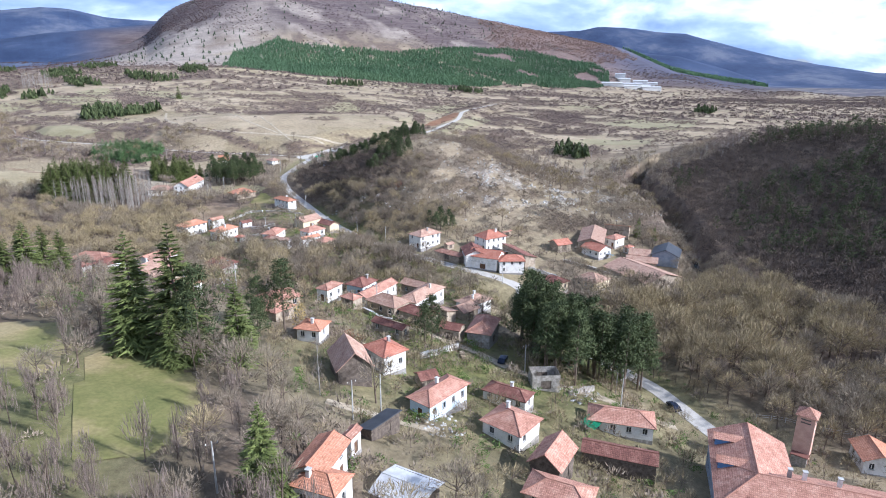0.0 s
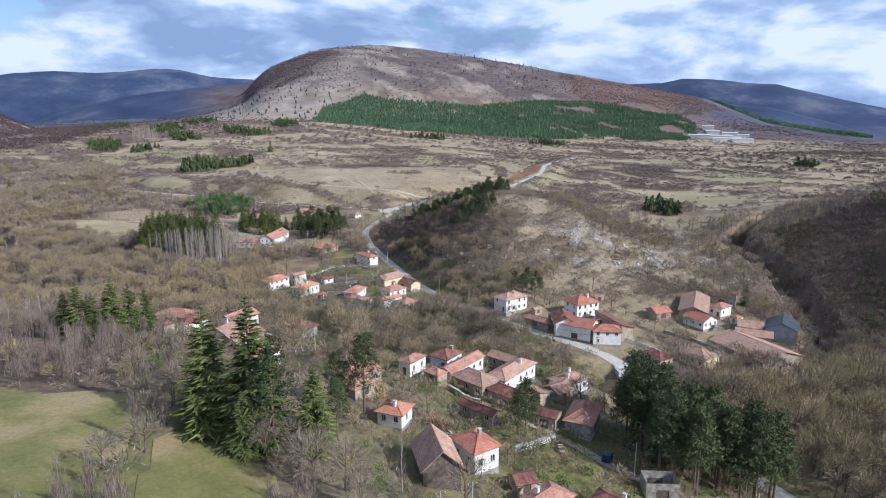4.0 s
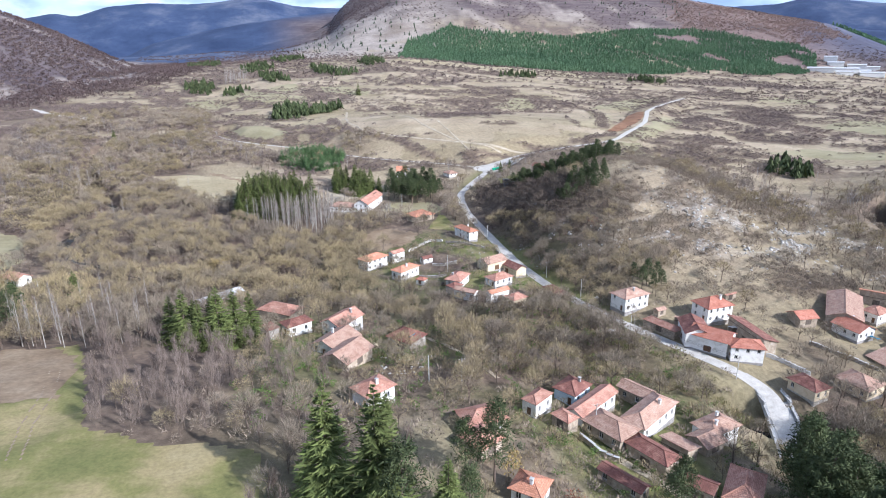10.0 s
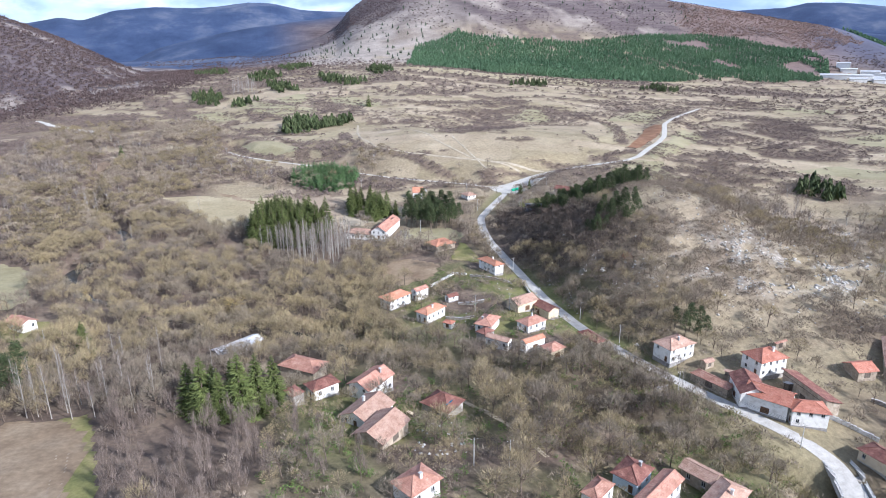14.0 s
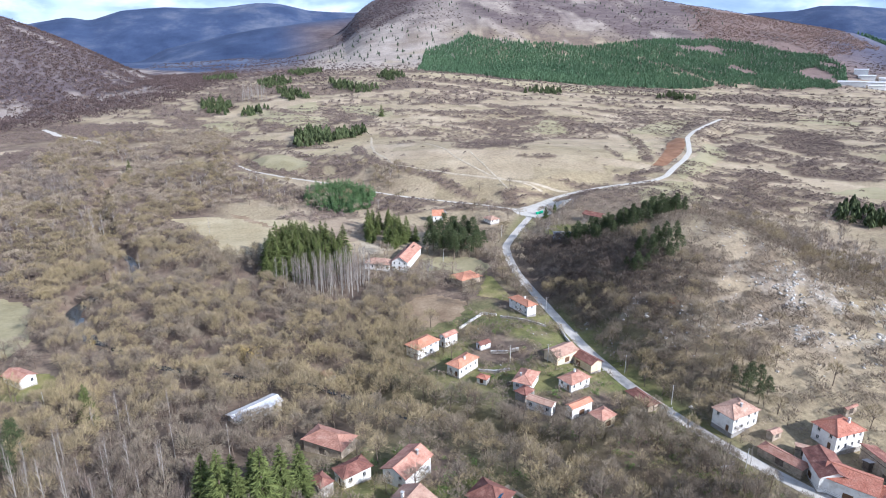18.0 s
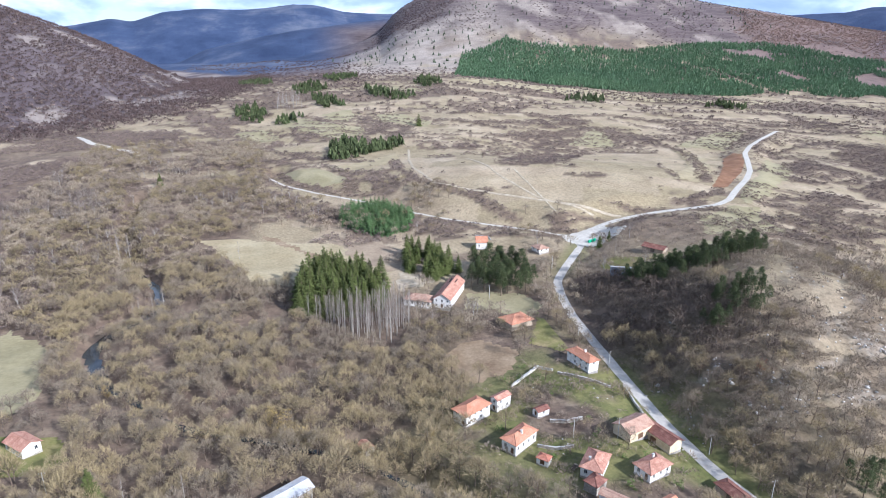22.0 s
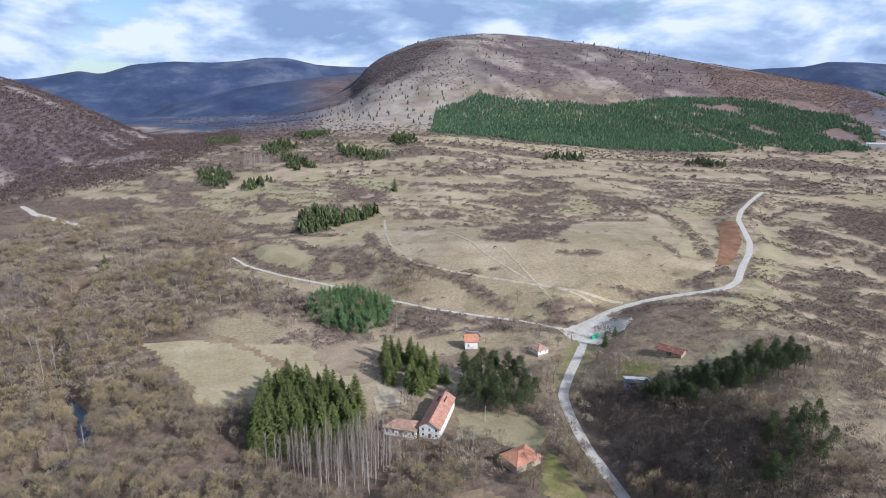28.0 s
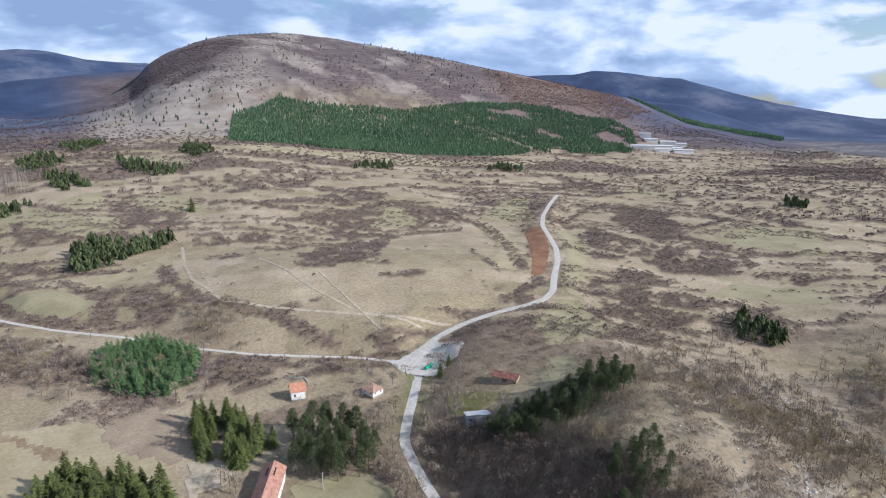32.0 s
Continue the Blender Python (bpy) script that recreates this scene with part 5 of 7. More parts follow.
def window(parent, place, s0, s1, b, t, trim=PAINTED_WOOD):
    """Pane, frame with a mullion and a sill in an opening."""
    def solid(boxes):
        bm = bmesh.new()
        for (a0, a1, n0, n1, z0, z1) in boxes:
            v = [bm.verts.new(place(s, n, z)) for s in (a0, a1) for n in (n0, n1) for z in (z0, z1)]
            for f in ((0, 1, 3, 2), (4, 5, 7, 6), (0, 1, 5, 4), (2, 3, 7, 6), (0, 2, 6, 4), (1, 3, 7, 5)):
                bm.faces.new([v[k] for k in f])
        return bm
    f = 0.08
    m = (s0 + s1) / 2
    w = part("window", solid([(s0, s1, 0.12, 0.20, b, b + f), (s0, s1, 0.12, 0.20, t - f, t), (s0, s0 + f, 0.12, 0.20, b + f, t - f), (s1 - f, s1, 0.12, 0.20, b + f, t - f), (m - f / 2, m + f / 2, 0.12, 0.20, b + f, t - f)]), trim, parent)
    part("pane", solid([(s0 + f, s1 - f, 0.16, 0.18, b + f, t - f)]), GLASS, w)
    part("sill", solid([(s0 - 0.1, s1 + 0.1, -0.09, 0.1, b - 0.09, b)]), CONCRETE, w)
    return w


def house(key, row, category="house", extra=""):
    cx, cy, turn, w, d, h, kind, wall, tile, rows, chimneys = row
    rng = random.Random(key)
    if d > w:
        w, d, turn = d, w, turn + 90
    over = 0.55 if min(w, d) > 5 else 0.3
    ww, wd = w - 2 * over, d - 2 * over
    c, s = math.cos(radians(turn)), math.sin(radians(turn))
    corners = [float(land(cx + a * c - b * s, cy + a * s + b * c)) for a, b in ((-w / 2, -d / 2), (w / 2, -d / 2), (w / 2, d / 2), (-w / 2, d / 2))]
    base = float(land(cx, cy))
    low = min(corners) - base - 0.4
    thing = tagged(new(category.replace(" ", "_")), f"{WALL_WORDS[wall]} {category} roofed with {TILE_WORDS[tile]}{extra}", category)
    thing.matrix_world = pose(cx, cy, base, 0, 0, turn)
    wall_mat = OLD_WOOD if wall == "wood" else WALLS[wall]
    storeys = 3 if h > 7.5 else 2 if h > 4.9 else 1
    plinth = 0.5 if h < 6 else 0.8
    # walls with their openings
    sides = [(lambda q, n, z: (-ww / 2 + q, -wd / 2 + n, z), ww), (lambda q, n, z: (ww / 2 - n, -wd / 2 + q, z), wd),
             (lambda q, n, z: (ww / 2 - q, wd / 2 - n, z), ww), (lambda q, n, z: (-ww / 2 + n, wd / 2 - q, z), wd)]
    bm, spots = bmesh.new(), []
    for k, (place, length) in enumerate(sides):
        holes = []
        n = max(1, int(length / 2.7)) if rows else (1 if k in (0, 2) else 0)
        for st in range(storeys):
            foot = plinth + st * (h - plinth) / storeys
            high = (h - plinth) / storeys
            for i in range(n):
                mid = length * (i + 0.5) / n
                door = st == 0 and ((rows and i == n // 2 and k in (0, 1)) or (not rows and k in (0, 2)))
                if not door and (not rows or rng.random() < 0.15) or length < 1.8:
                    continue
                if door:
                    half = 0.55 if rows else min(1.2, length * 0.2)
                    hole = (mid - half, mid + half, foot + 0.02, foot + min(2.1, high - 0.35))
                else:
                    hole = (mid - 0.5, mid + 0.5, foot + high * 0.32, foot + high * 0.32 + min(1.35, high * 0.5))
                holes.append(hole)
                spots.append((place, hole, door))
        facade(bm, place, length, low, h, holes)
    if kind == "gable":
        rise = d / 2 * PITCH.get(key, 0.46)
        for sx in (-1, 1):
            v = [bm.verts.new((sx * ww / 2, y, z)) for y, z in ((-wd / 2, h), (wd / 2, h), (0, h + rise - over * 0.55))]
            bm.faces.new(v)
    if kind == "shed":
        rise = d * PITCH.get(key, 0.46) * 0.6 - 0.25
        v = [bm.verts.new((x, wd / 2, z)) for x, z in ((-ww / 2, h), (ww / 2, h), (ww / 2, h + rise), (-ww / 2, h + rise))]
        bm.faces.new(v)
        for sx in (-1, 1):
            bm.faces.new([bm.verts.new((sx * ww / 2, y, z)) for y, z in ((-wd / 2, h), (wd / 2, h), (wd / 2, h + rise))])
    bmesh.ops.remove_doubles(bm, verts=bm.verts, dist=0.001)
    part("wall", bm, wall_mat, thing)
    if wall in ("white", "blue", "cream", "pink"):
        bm = bmesh.new()
        box(bm, -ww / 2 - 0.05, ww / 2 + 0.05, -wd / 2 - 0.05, wd / 2 + 0.05, low, plinth - 0.03)
        part("plinth", bm, STONE_WALL if rng.random() < 0.5 else PLASTER_PLINTH, thing, "grey plastered stone base")
    for place, (s0, s1, b, t), door in spots:
        if door:
            bm = bmesh.new()
            v = [bm.verts.new(place(q, n, z)) for q in (s0, s1) for n in (0.10, 0.16) for z in (b, t)]
            for f in ((0, 1, 3, 2), (4, 5, 7, 6), (0, 1, 5, 4), (2, 3, 7, 6), (0, 2, 6, 4), (1, 3, 7, 5)):
                bm.faces.new([v[k] for k in f])
            part("door", bm, DOOR_BROWN if wall in ("white", "cream", "blue") else OLD_WOOD, thing, "dark wooden door")
        else:
            window(thing, place, s0, s1, b, t)
    # roof
    if tile != "none":
        roof_mat = {"sheet": SHEET, "black": BLACK_SHEET}.get(tile) or TILES[tile]
        bm, lines, top = roof_mesh(w, d, h - over * 0.3, kind, PITCH.get(key, 0.46), rng)
        roof = part("roof", bm, roof_mat, thing)
        for a, b in lines:
            bm = bmesh.new()
            tube(bm, a, b, 0.11)
            part("ridge_tiles", bm, roof_mat, roof)
        # eaves board round the roof's foot
        z = h - over * 0.3 - 0.30
        for y0, y1 in ((-wd / 2 - 0.09, -wd / 2), (wd / 2, wd / 2 + 0.09)):
            part("eaves_beam", one_box(-w / 2 + 0.1, w / 2 - 0.1, y0, y1, z, z + 0.18), OLD_WOOD, thing)
        for k in range(chimneys):
            x, y = rng.uniform(-0.25, 0.25) * w, rng.choice((-1, 1)) * d * 0.16
            bm = one_box(x - 0.28, x + 0.28, y - 0.28, y + 0.28, h, top + 0.55)
            ch = part("chimney", bm, WHITE_WALL if rng.random() < 0.6 else PLASTER_PLINTH, thing)
            part("chimney_cap", one_box(x - 0.38, x + 0.38, y - 0.38, y + 0.38, top + 0.55, top + 0.68), CONCRETE, ch)
    return thing


PITCH = dict(tin=0.3, sheet_shed=0.25, ham_a=0.36, ham_i=0.3, ham_f=0.4, N1b=0.9, N9=0.8, L7=0.6, white_house=0.6, school2=0.62, hut_a=0.9, T15=0.6)
KINDS = dict(long_barn="barn", red_shed="shed", ham_a="barn", ham_b="barn", ham_f="barn", ham_g="barn", ham_h="barn", ham_i="barn", T9="barn", T10="barn", T14="shed", T15="barn", T15b="shed", N1b="barn",
             N3="shed", N6="ruined house", N7="woodshed", N9="barn", N10="barn", M4="outhouse", M8="barn", M8b="barn", M10="barn", M12="shed", roadside="shed", orange="barn", shed="shed", barn="barn", tin="barn", L3="shed", L6="barn", school1="school", school2="school")
HOUSE_OF = {}
for key, row in HOUSES.items():
    HOUSE_OF[key] = house(key, row, KINDS.get(key, "house"))

# ---- plants ----
def blades(base, way, length, width, rng, out=None):
    """Thin triangles: twigs or needle sprays, their faces turned roughly to out."""
    n = len(base)
    face = rng.normal(size=(n, 3)) if out is None else out + rng.normal(size=(n, 3)) * 0.45
    side = np.cross(way, face)
    side /= np.linalg.norm(side, axis=1)[:, None] + 1e-9
    w = (side.T * np.broadcast_to(width, n) / 2).T
    co = np.stack([base - w, base + w, base + (way.T * np.broadcast_to(length, n)).T], 1).reshape(-1, 3)
    return co, np.arange(n * 3).reshape(-1, 3)


def stick(a, b, r0, r1, sides=4):
    a, b = np.array(a, float), np.array(b, float)
    d = (b - a) / np.linalg.norm(b - a)
    u = np.cross(d, (0.3, 0.9, 0.1))
    u /= np.linalg.norm(u)
    v = np.cross(d, u)
    ang = np.arange(sides) * 2 * np.pi / sides
    ring = np.cos(ang)[:, None] * u + np.sin(ang)[:, None] * v
    co = np.concatenate([a + ring * r0, b + ring * r1])
    tri = []
    for k in range(sides):
        j = (k + 1) % sides
        tri += [(k, j, sides + j), (k, sides + j, sides + k)]
    return co, np.array(tri)


def joined(pieces):
    cos, tris, n = [], [], 0
    for co, tri in pieces:
        cos.append(co)
        tris.append(tri + n)
        n += len(co)
    return np.concatenate(cos), np.concatenate(tris)


def unit(v):
    return v / (np.linalg.norm(v, axis=-1, keepdims=True) + 1e-9)


def bare_crown(rng, h, r, n, foot=0.15, width=0.13, long=1.3, rise=0.7, top=0.88):
    """Twigs filling an uneven crown of lobes, pointing out and up."""
    lobes = np.stack([rng.normal(0, r * 0.42, 7), rng.normal(0, r * 0.42, 7), rng.uniform(foot + 0.25 * top, top, 7) * h], 1)
    k = rng.integers(0, 7, n)
    off = unit(rng.normal(size=(n, 3))) * (rng.random(n) ** 0.5)[:, None]
    base = lobes[k] + off * np.array([r * 0.5, r * 0.5, h * 0.2])
    base[:, 2] = np.clip(base[:, 2], foot * h, h)
    out = base - np.array([0, 0, h * 0.35])
    way = unit(unit(out) * 0.6 + np.array([0, 0, rise]) + rng.normal(size=(n, 3)) * 0.5)
    return blades(base, way, rng.uniform(0.5, 1.0, n) * long, width * rng.uniform(0.6, 1.3, n), rng, unit(off * np.array([1, 1, 1.3]) + unit(out) * 0.6))


def dome_crown(rng, h, r, n, width, long, low=0.5):
    """Twigs over a rounded, lobed crown, pointing out and up."""
    way = unit(rng.normal(size=(n, 3)))
    way[:, 2] = np.where(way[:, 2] < -0.35, -way[:, 2], way[:, 2])
    ang = np.arctan2(way[:, 1], way[:, 0])
    lump = 0.82 + 0.16 * np.sin(3 * ang + rng.uniform(0, 6)) + 0.13 * np.sin(5 * ang + 4 * way[:, 2] + rng.uniform(0, 6))
    reach = (lump * (0.55 + 0.45 * rng.random(n) ** 0.6))[:, None]
    base = np.array([0, 0, h * low]) + way * reach * np.array([r, r, h * (0.92 - low)]) * 0.8
    aim = unit(way + np.array([0, 0, 0.45]) + rng.normal(size=(n, 3)) * 0.35)
    return blades(base, aim, rng.uniform(0.5, 1.0, n) * long, width * rng.uniform(0.6, 1.4, n), rng, way)


def bare_frame(rng, h, r, limbs=6, thick=0.14):
    """Trunk and limbs."""
    lean = rng.normal(0, 0.06, 2) * h
    fork = np.array([lean[0] * 0.5, lean[1] * 0.5, h * 0.35])
    pieces = [stick((0, 0, -0.6), fork, thick, thick * 0.7), stick(fork, (lean[0], lean[1], h * 0.86), thick * 0.7, 0.03)]
    for k in range(limbs):
        a = k * 2 * np.pi / limbs + rng.uniform(-0.4, 0.4)
        s = fork * rng.uniform(0.7, 1.0) + np.array([0, 0, rng.uniform(0, 0.2) * h])
        e = np.array([np.cos(a) * r * 0.75, np.sin(a) * r * 0.75, rng.uniform(0.55, 0.92) * h])
        pieces.append(stick(s, e, thick * 0.5, 0.02, 3))
    return joined(pieces)


def spruce_crown(rng, h, r, levels=17, arms=9):
    pieces = []
    for i in range(levels):
        f = i / (levels - 1)
        z, reach = h * (0.06 + 0.92 * f), r * (1 - f) ** 0.85 + 0.15
        for k in range(max(4, int(arms * (1 - 0.5 * f)))):
            a = rng.uniform(0, 2 * np.pi)
            L = reach * rng.uniform(0.65, 1.1)
            d = np.array([np.cos(a), np.sin(a), -0.26 + 0.5 * f])
            side = np.array([-np.sin(a), np.cos(a), 0])
            m = 6
            t = np.linspace(0.2, 1, m)[:, None]
            base = np.array([0, 0, z]) + d * L * t * 0.9
            for s in (-1, 1):
                way = unit(d + side * s * 0.8 + rng.normal(size=(m, 3)) * 0.2 + np.array([0, 0, -0.1]))
                pieces.append(blades(base, way, L * 0.34 + 0.12, 0.19 + 0.03 * L, rng, np.tile(np.array([np.cos(a) * 0.7, np.sin(a) * 0.7, 0.8]), (m, 1))))
            pieces.append(blades(base[:3], unit(np.tile(d, (3, 1)) + rng.normal(size=(3, 3)) * 0.1), L * 0.45, 0.24, rng))
    return joined(pieces)


def pine_crown(rng, h, r, tufts=150, foot=0.38, n=16, width=0.17):
    pieces = []
    for k in range(tufts):
        f = foot + (1 - foot) * (k + rng.uniform(0, 1)) / tufts
        reach = r * (1.08 - 0.85 * ((f - foot) / (1 - foot)) ** 1.5) * rng.uniform(0.2, 1.0) ** 0.7
        a = rng.uniform(0, 2 * np.pi)
        c = np.array([np.cos(a) * reach, np.sin(a) * reach, f * h])
        way = unit(rng.normal(size=(n, 3)) + np.array([np.cos(a) * 0.5, np.sin(a) * 0.5, 0.35]))
        base = c + rng.normal(size=(n, 3)) * np.array([0.40, 0.40, 0.16])
        pieces.append(blades(base, way, rng.uniform(0.35, 0.8, n), width, rng, unit(base - c + np.array([np.cos(a) * 0.3, np.sin(a) * 0.3, 0.35]))))
    return joined(pieces)


def pine_frame(rng, h, r):
    pieces = [stick((0, 0, -0.6), (0, 0, h * 0.96), 0.24, 0.05, 6)]
    for k in range(11):
        f, a = rng.uniform(0.35, 0.9), rng.uniform(0, 6.28)
        pieces.append(stick((0, 0, f * h - 0.4), (np.cos(a) * r * 0.7 * (1.2 - f), np.sin(a) * r * 0.7 * (1.2 - f), f * h + 0.3), 0.07, 0.02, 3))
    return joined(pieces)


def poplar_parts(rng, h):
    pieces = [stick((0, 0, -0.6), (rng.normal(0, 0.2), rng.normal(0, 0.2), h), 0.16, 0.03, 5)]
    for k in range(26):
        f, a = rng.uniform(0.25, 0.95), rng.uniform(0, 6.28)
        L = h * 0.16 * (1.15 - f)
        pieces.append(stick((0, 0, f * h), (np.cos(a) * L * 0.6, np.sin(a) * L * 0.6, f * h + L * 1.2), 0.045, 0.012, 3))
    n = 130
    f = rng.uniform(0.3, 1.0, n)
    a = rng.uniform(0, 6.28, n)
    L = h * 0.10 * (1.2 - f)
    base = np.stack([np.cos(a) * L, np.sin(a) * L, f * h], 1)
    twigs = blades(base, unit(np.stack([np.cos(a) * 0.4, np.sin(a) * 0.4, np.ones(n)], 1)), rng.uniform(0.5, 1.2, n), 0.07, rng)
    return joined(pieces), twigs


def leafy_crown(rng, h, r, n=420, size=0.34, foot=0.12):
    k = rng.integers(0, 9, n)
    lobes = np.stack([rng.normal(0, r * 0.45, 9), rng.normal(0, r * 0.45, 9), rng.uniform(foot + 0.2, 0.85, 9) * h], 1)
    base = lobes[k] + unit(rng.normal(size=(n, 3))) * (rng.random(n) ** 0.4)[:, None] * np.array([r * 0.5, r * 0.5, h * 0.2])
    base[:, 2] = np.clip(base[:, 2], foot * h, h)
    return blades(base, unit(rng.normal(size=(n, 3)) + np.array([0, 0, 0.4])), rng.uniform(0.6, 1.2, n) * size, size, rng)


def cone_tree(rng, n=9):
    """A far conifer: a ragged cone of blades, 1 m high."""
    a = np.arange(n) * 2.4
    f = np.linspace(0.05, 0.7, n)
    base = np.stack([np.cos(a) * 0.05, np.sin(a) * 0.05, f + 0.3], 1)
    way = unit(np.stack([np.cos(a) * 0.30 * (1.1 - f), np.sin(a) * 0.30 * (1.1 - f), -np.full(n, 0.30)], 1))
    low = blades(base, way, 0.42 * (1.15 - f) + 0.1, 0.30 * (1.1 - f), rng)
    tip = blades(np.array([[0, 0, 0.1], [0, 0, 0.1]]), np.array([[0, 0, 1.0], [0.02, 0, 1.0]]), 0.95, 0.34, rng)
    return joined([low, tip])


def grown(name, protos, places, mats, label, category, seed, sizes=(0.8, 1.25)):
    """Very many plants as one object; protos: rows of (crown, frame or None)."""
    rng = np.random.default_rng(seed)
    x, y = places[:, 0], places[:, 1]
    z = land(x, y)
    pick = rng.integers(0, len(protos), len(x))
    turn, size = rng.uniform(0, 2 * np.pi, len(x)), rng.uniform(*sizes, len(x)) * (places[:, 2] if places.shape[1] > 2 else 1)
    tall = size * rng.uniform(0.85, 1.2, len(x))
    cos, tris, which, n = [], [], [], 0
    for k, proto in enumerate(protos):
        sel = np.nonzero(pick == k)[0]
        if not len(sel):
            continue
        c, s = np.cos(turn[sel])[:, None], np.sin(turn[sel])[:, None]
        for slot, piece in enumerate(proto):
            if piece is None:
                continue
            co, tri = piece
            X = (co[:, 0] * c - co[:, 1] * s) * size[sel][:, None] + x[sel][:, None]
            Y = (co[:, 0] * s + co[:, 1] * c) * size[sel][:, None] + y[sel][:, None]
            Z = co[:, 2] * tall[sel][:, None] + z[sel][:, None]
            cos.append(np.stack([X, Y, Z], -1).reshape(-1, 3))
            t = tri[None] + (np.arange(len(sel)) * len(co))[:, None, None] + n
            tris.append(t.reshape(-1, 3))
            which.append(np.full(len(sel) * len(tri), slot, np.int32))
            n += len(sel) * len(co)
    me = mesh_of(name, np.concatenate(cos), np.concatenate(tris))
    for m in mats:
        me.materials.append(m)
    me.polygons.foreach_set("material_index", np.concatenate(which))
    return tagged(new(name, me), label, category, kind="stuff")


def scatter(x0, x1, y0, y1, step, seed, chance):
    """Jittered places in a box, kept by a chance from 0 to 1."""
    rng = np.random.default_rng(seed)
    X, Y = np.meshgrid(np.arange(x0, x1, step), np.arange(y0, y1, step), indexing="ij")
    x = (X + rng.uniform(-0.5, 0.5, X.shape) * step).ravel()
    y = (Y + rng.uniform(-0.5, 0.5, X.shape) * step).ravel()
    keep = rng.random(x.shape) < chance(x, y)
    return np.stack([x[keep], y[keep]], 1)


G_ = np.random.default_rng(7)
BARE = [(dome_crown(G_, 6.4 + 0.3 * k, 3.2, 560, 0.058, 1.05), bare_frame(G_, 6.4, 2.7, 6)) for k in range(6)]
COARSE = [(dome_crown(G_, 6.2, 3.2, 140, 0.17, 1.05), bare_frame(G_, 6.2, 2.7, 2)) for _ in range(6)]
SAPLING = [(bare_crown(G_, 7.5, 1.7, 260, 0.02, 0.06, 2.0, 2.4), bare_frame(G_, 8.5, 1.0, 5, 0.09)) for _ in range(5)]
BUSH = [(dome_crown(G_, 2.4, 2.1, 70, 0.14, 0.7, 0.3), None) for _ in range(6)]
TALL_BARE = [(bare_crown(G_, 11.0, 3.0, 190, 0.22, 0.12, 2.0), bare_frame(G_, 11.0, 3.0, 8, 0.18)) for _ in range(4)]
LOW_SCRUB = [(dome_crown(G_, 2.9, 2.8, 30, 0.62, 0.85, 0.3), None) for _ in range(6)]
FAR_SCRUB = [(dome_crown(G_, 3.4, 4.4, 18, 1.5, 2.4, 0.3), None) for _ in range(6)]


def wood_chance(x, y):
    gaps = np.maximum(smooth(0.27, 0.40, grain(x, y, 12, 61)), bump(x, y, -8, 98, 12, 40))
    keep = np.clip(woods(x, y), 0, 1) * gaps * 0.95 * free(x, y)
    for poly, share in ((VILLAGE, 0.34), (HAMLET, 0.05), (LEFT_HAMLET, 0.36)):
        keep = keep * np.where(inside(x, y, poly), share, 1.0)
    return np.maximum(keep, 0.85 * gorge(x, y) * (along(x, y, RIVER)[0] > 5)) * (1 - 0.7 * crag(x, y)) * free(x, y)


def in_any(x, y, *polys):
    hit = np.zeros(np.shape(x), bool)
    for p in polys:
        hit |= inside(x, y, p)
    return hit


SCHOOL_WOOD = [(-24, 388), (-24, 419), (-14, 441), (2, 427), (18, 410), (26, 395), (29, 376), (16, 354), (3, 355), (-14, 374)]
wood = scatter(-230, 420, 30, 800, 4.1, 1, wood_chance)
wood = wood[~in_any(wood[:, 0], wood[:, 1], SCHOOL_WOOD)]
wood = np.column_stack([wood, 1.0 + 0.45 * bump(wood[:, 0], wood[:, 1], 180, 100, 75, 48)])
tone = grain(wood[:, 0], wood[:, 1], 40, 63) + 0.12 * smooth(70, 15, along(wood[:, 0], wood[:, 1], RIVER)[0]) * smooth(60, 0, wood[:, 0]) + 0.25 * bump(wood[:, 0], wood[:, 1], 0, 300, 90, 70) + 0.6 * bump(wood[:, 0], wood[:, 1], 180, 105, 75, 50) - 0.2 * bump(wood[:, 0], wood[:, 1], -25, 196, 45, 36) - 0.3 * bump(wood[:, 0], wood[:, 1], 330, 190, 90, 120)
olive_ones = tone + G_.uniform(-0.28, 0.28, len(wood)) > 0.68
tall_ones = (~olive_ones) & (grain(wood[:, 0], wood[:, 1], 9, 65) > 0.60) & (grain(wood[:, 0], wood[:, 1], 45, 66) > 0.48)
near_ones = ((wood[:, 1] < 360) & (wood[:, 0] > -115) & (wood[:, 0] < 240)) | (np.hypot(wood[:, 0] + 60, wood[:, 1] - 380) < 80)
# trees on slopes turned from the sun get the twigs with shade painted in
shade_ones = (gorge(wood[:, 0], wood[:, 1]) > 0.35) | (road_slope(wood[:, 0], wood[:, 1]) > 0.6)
pole_ones = near_ones & (bump(wood[:, 0], wood[:, 1], -28, 182, 44, 40) + bump(wood[:, 0], wood[:, 1], -6, 80, 26, 44) + 0.35 * G_.uniform(-1, 1, len(wood)) > 0.5)
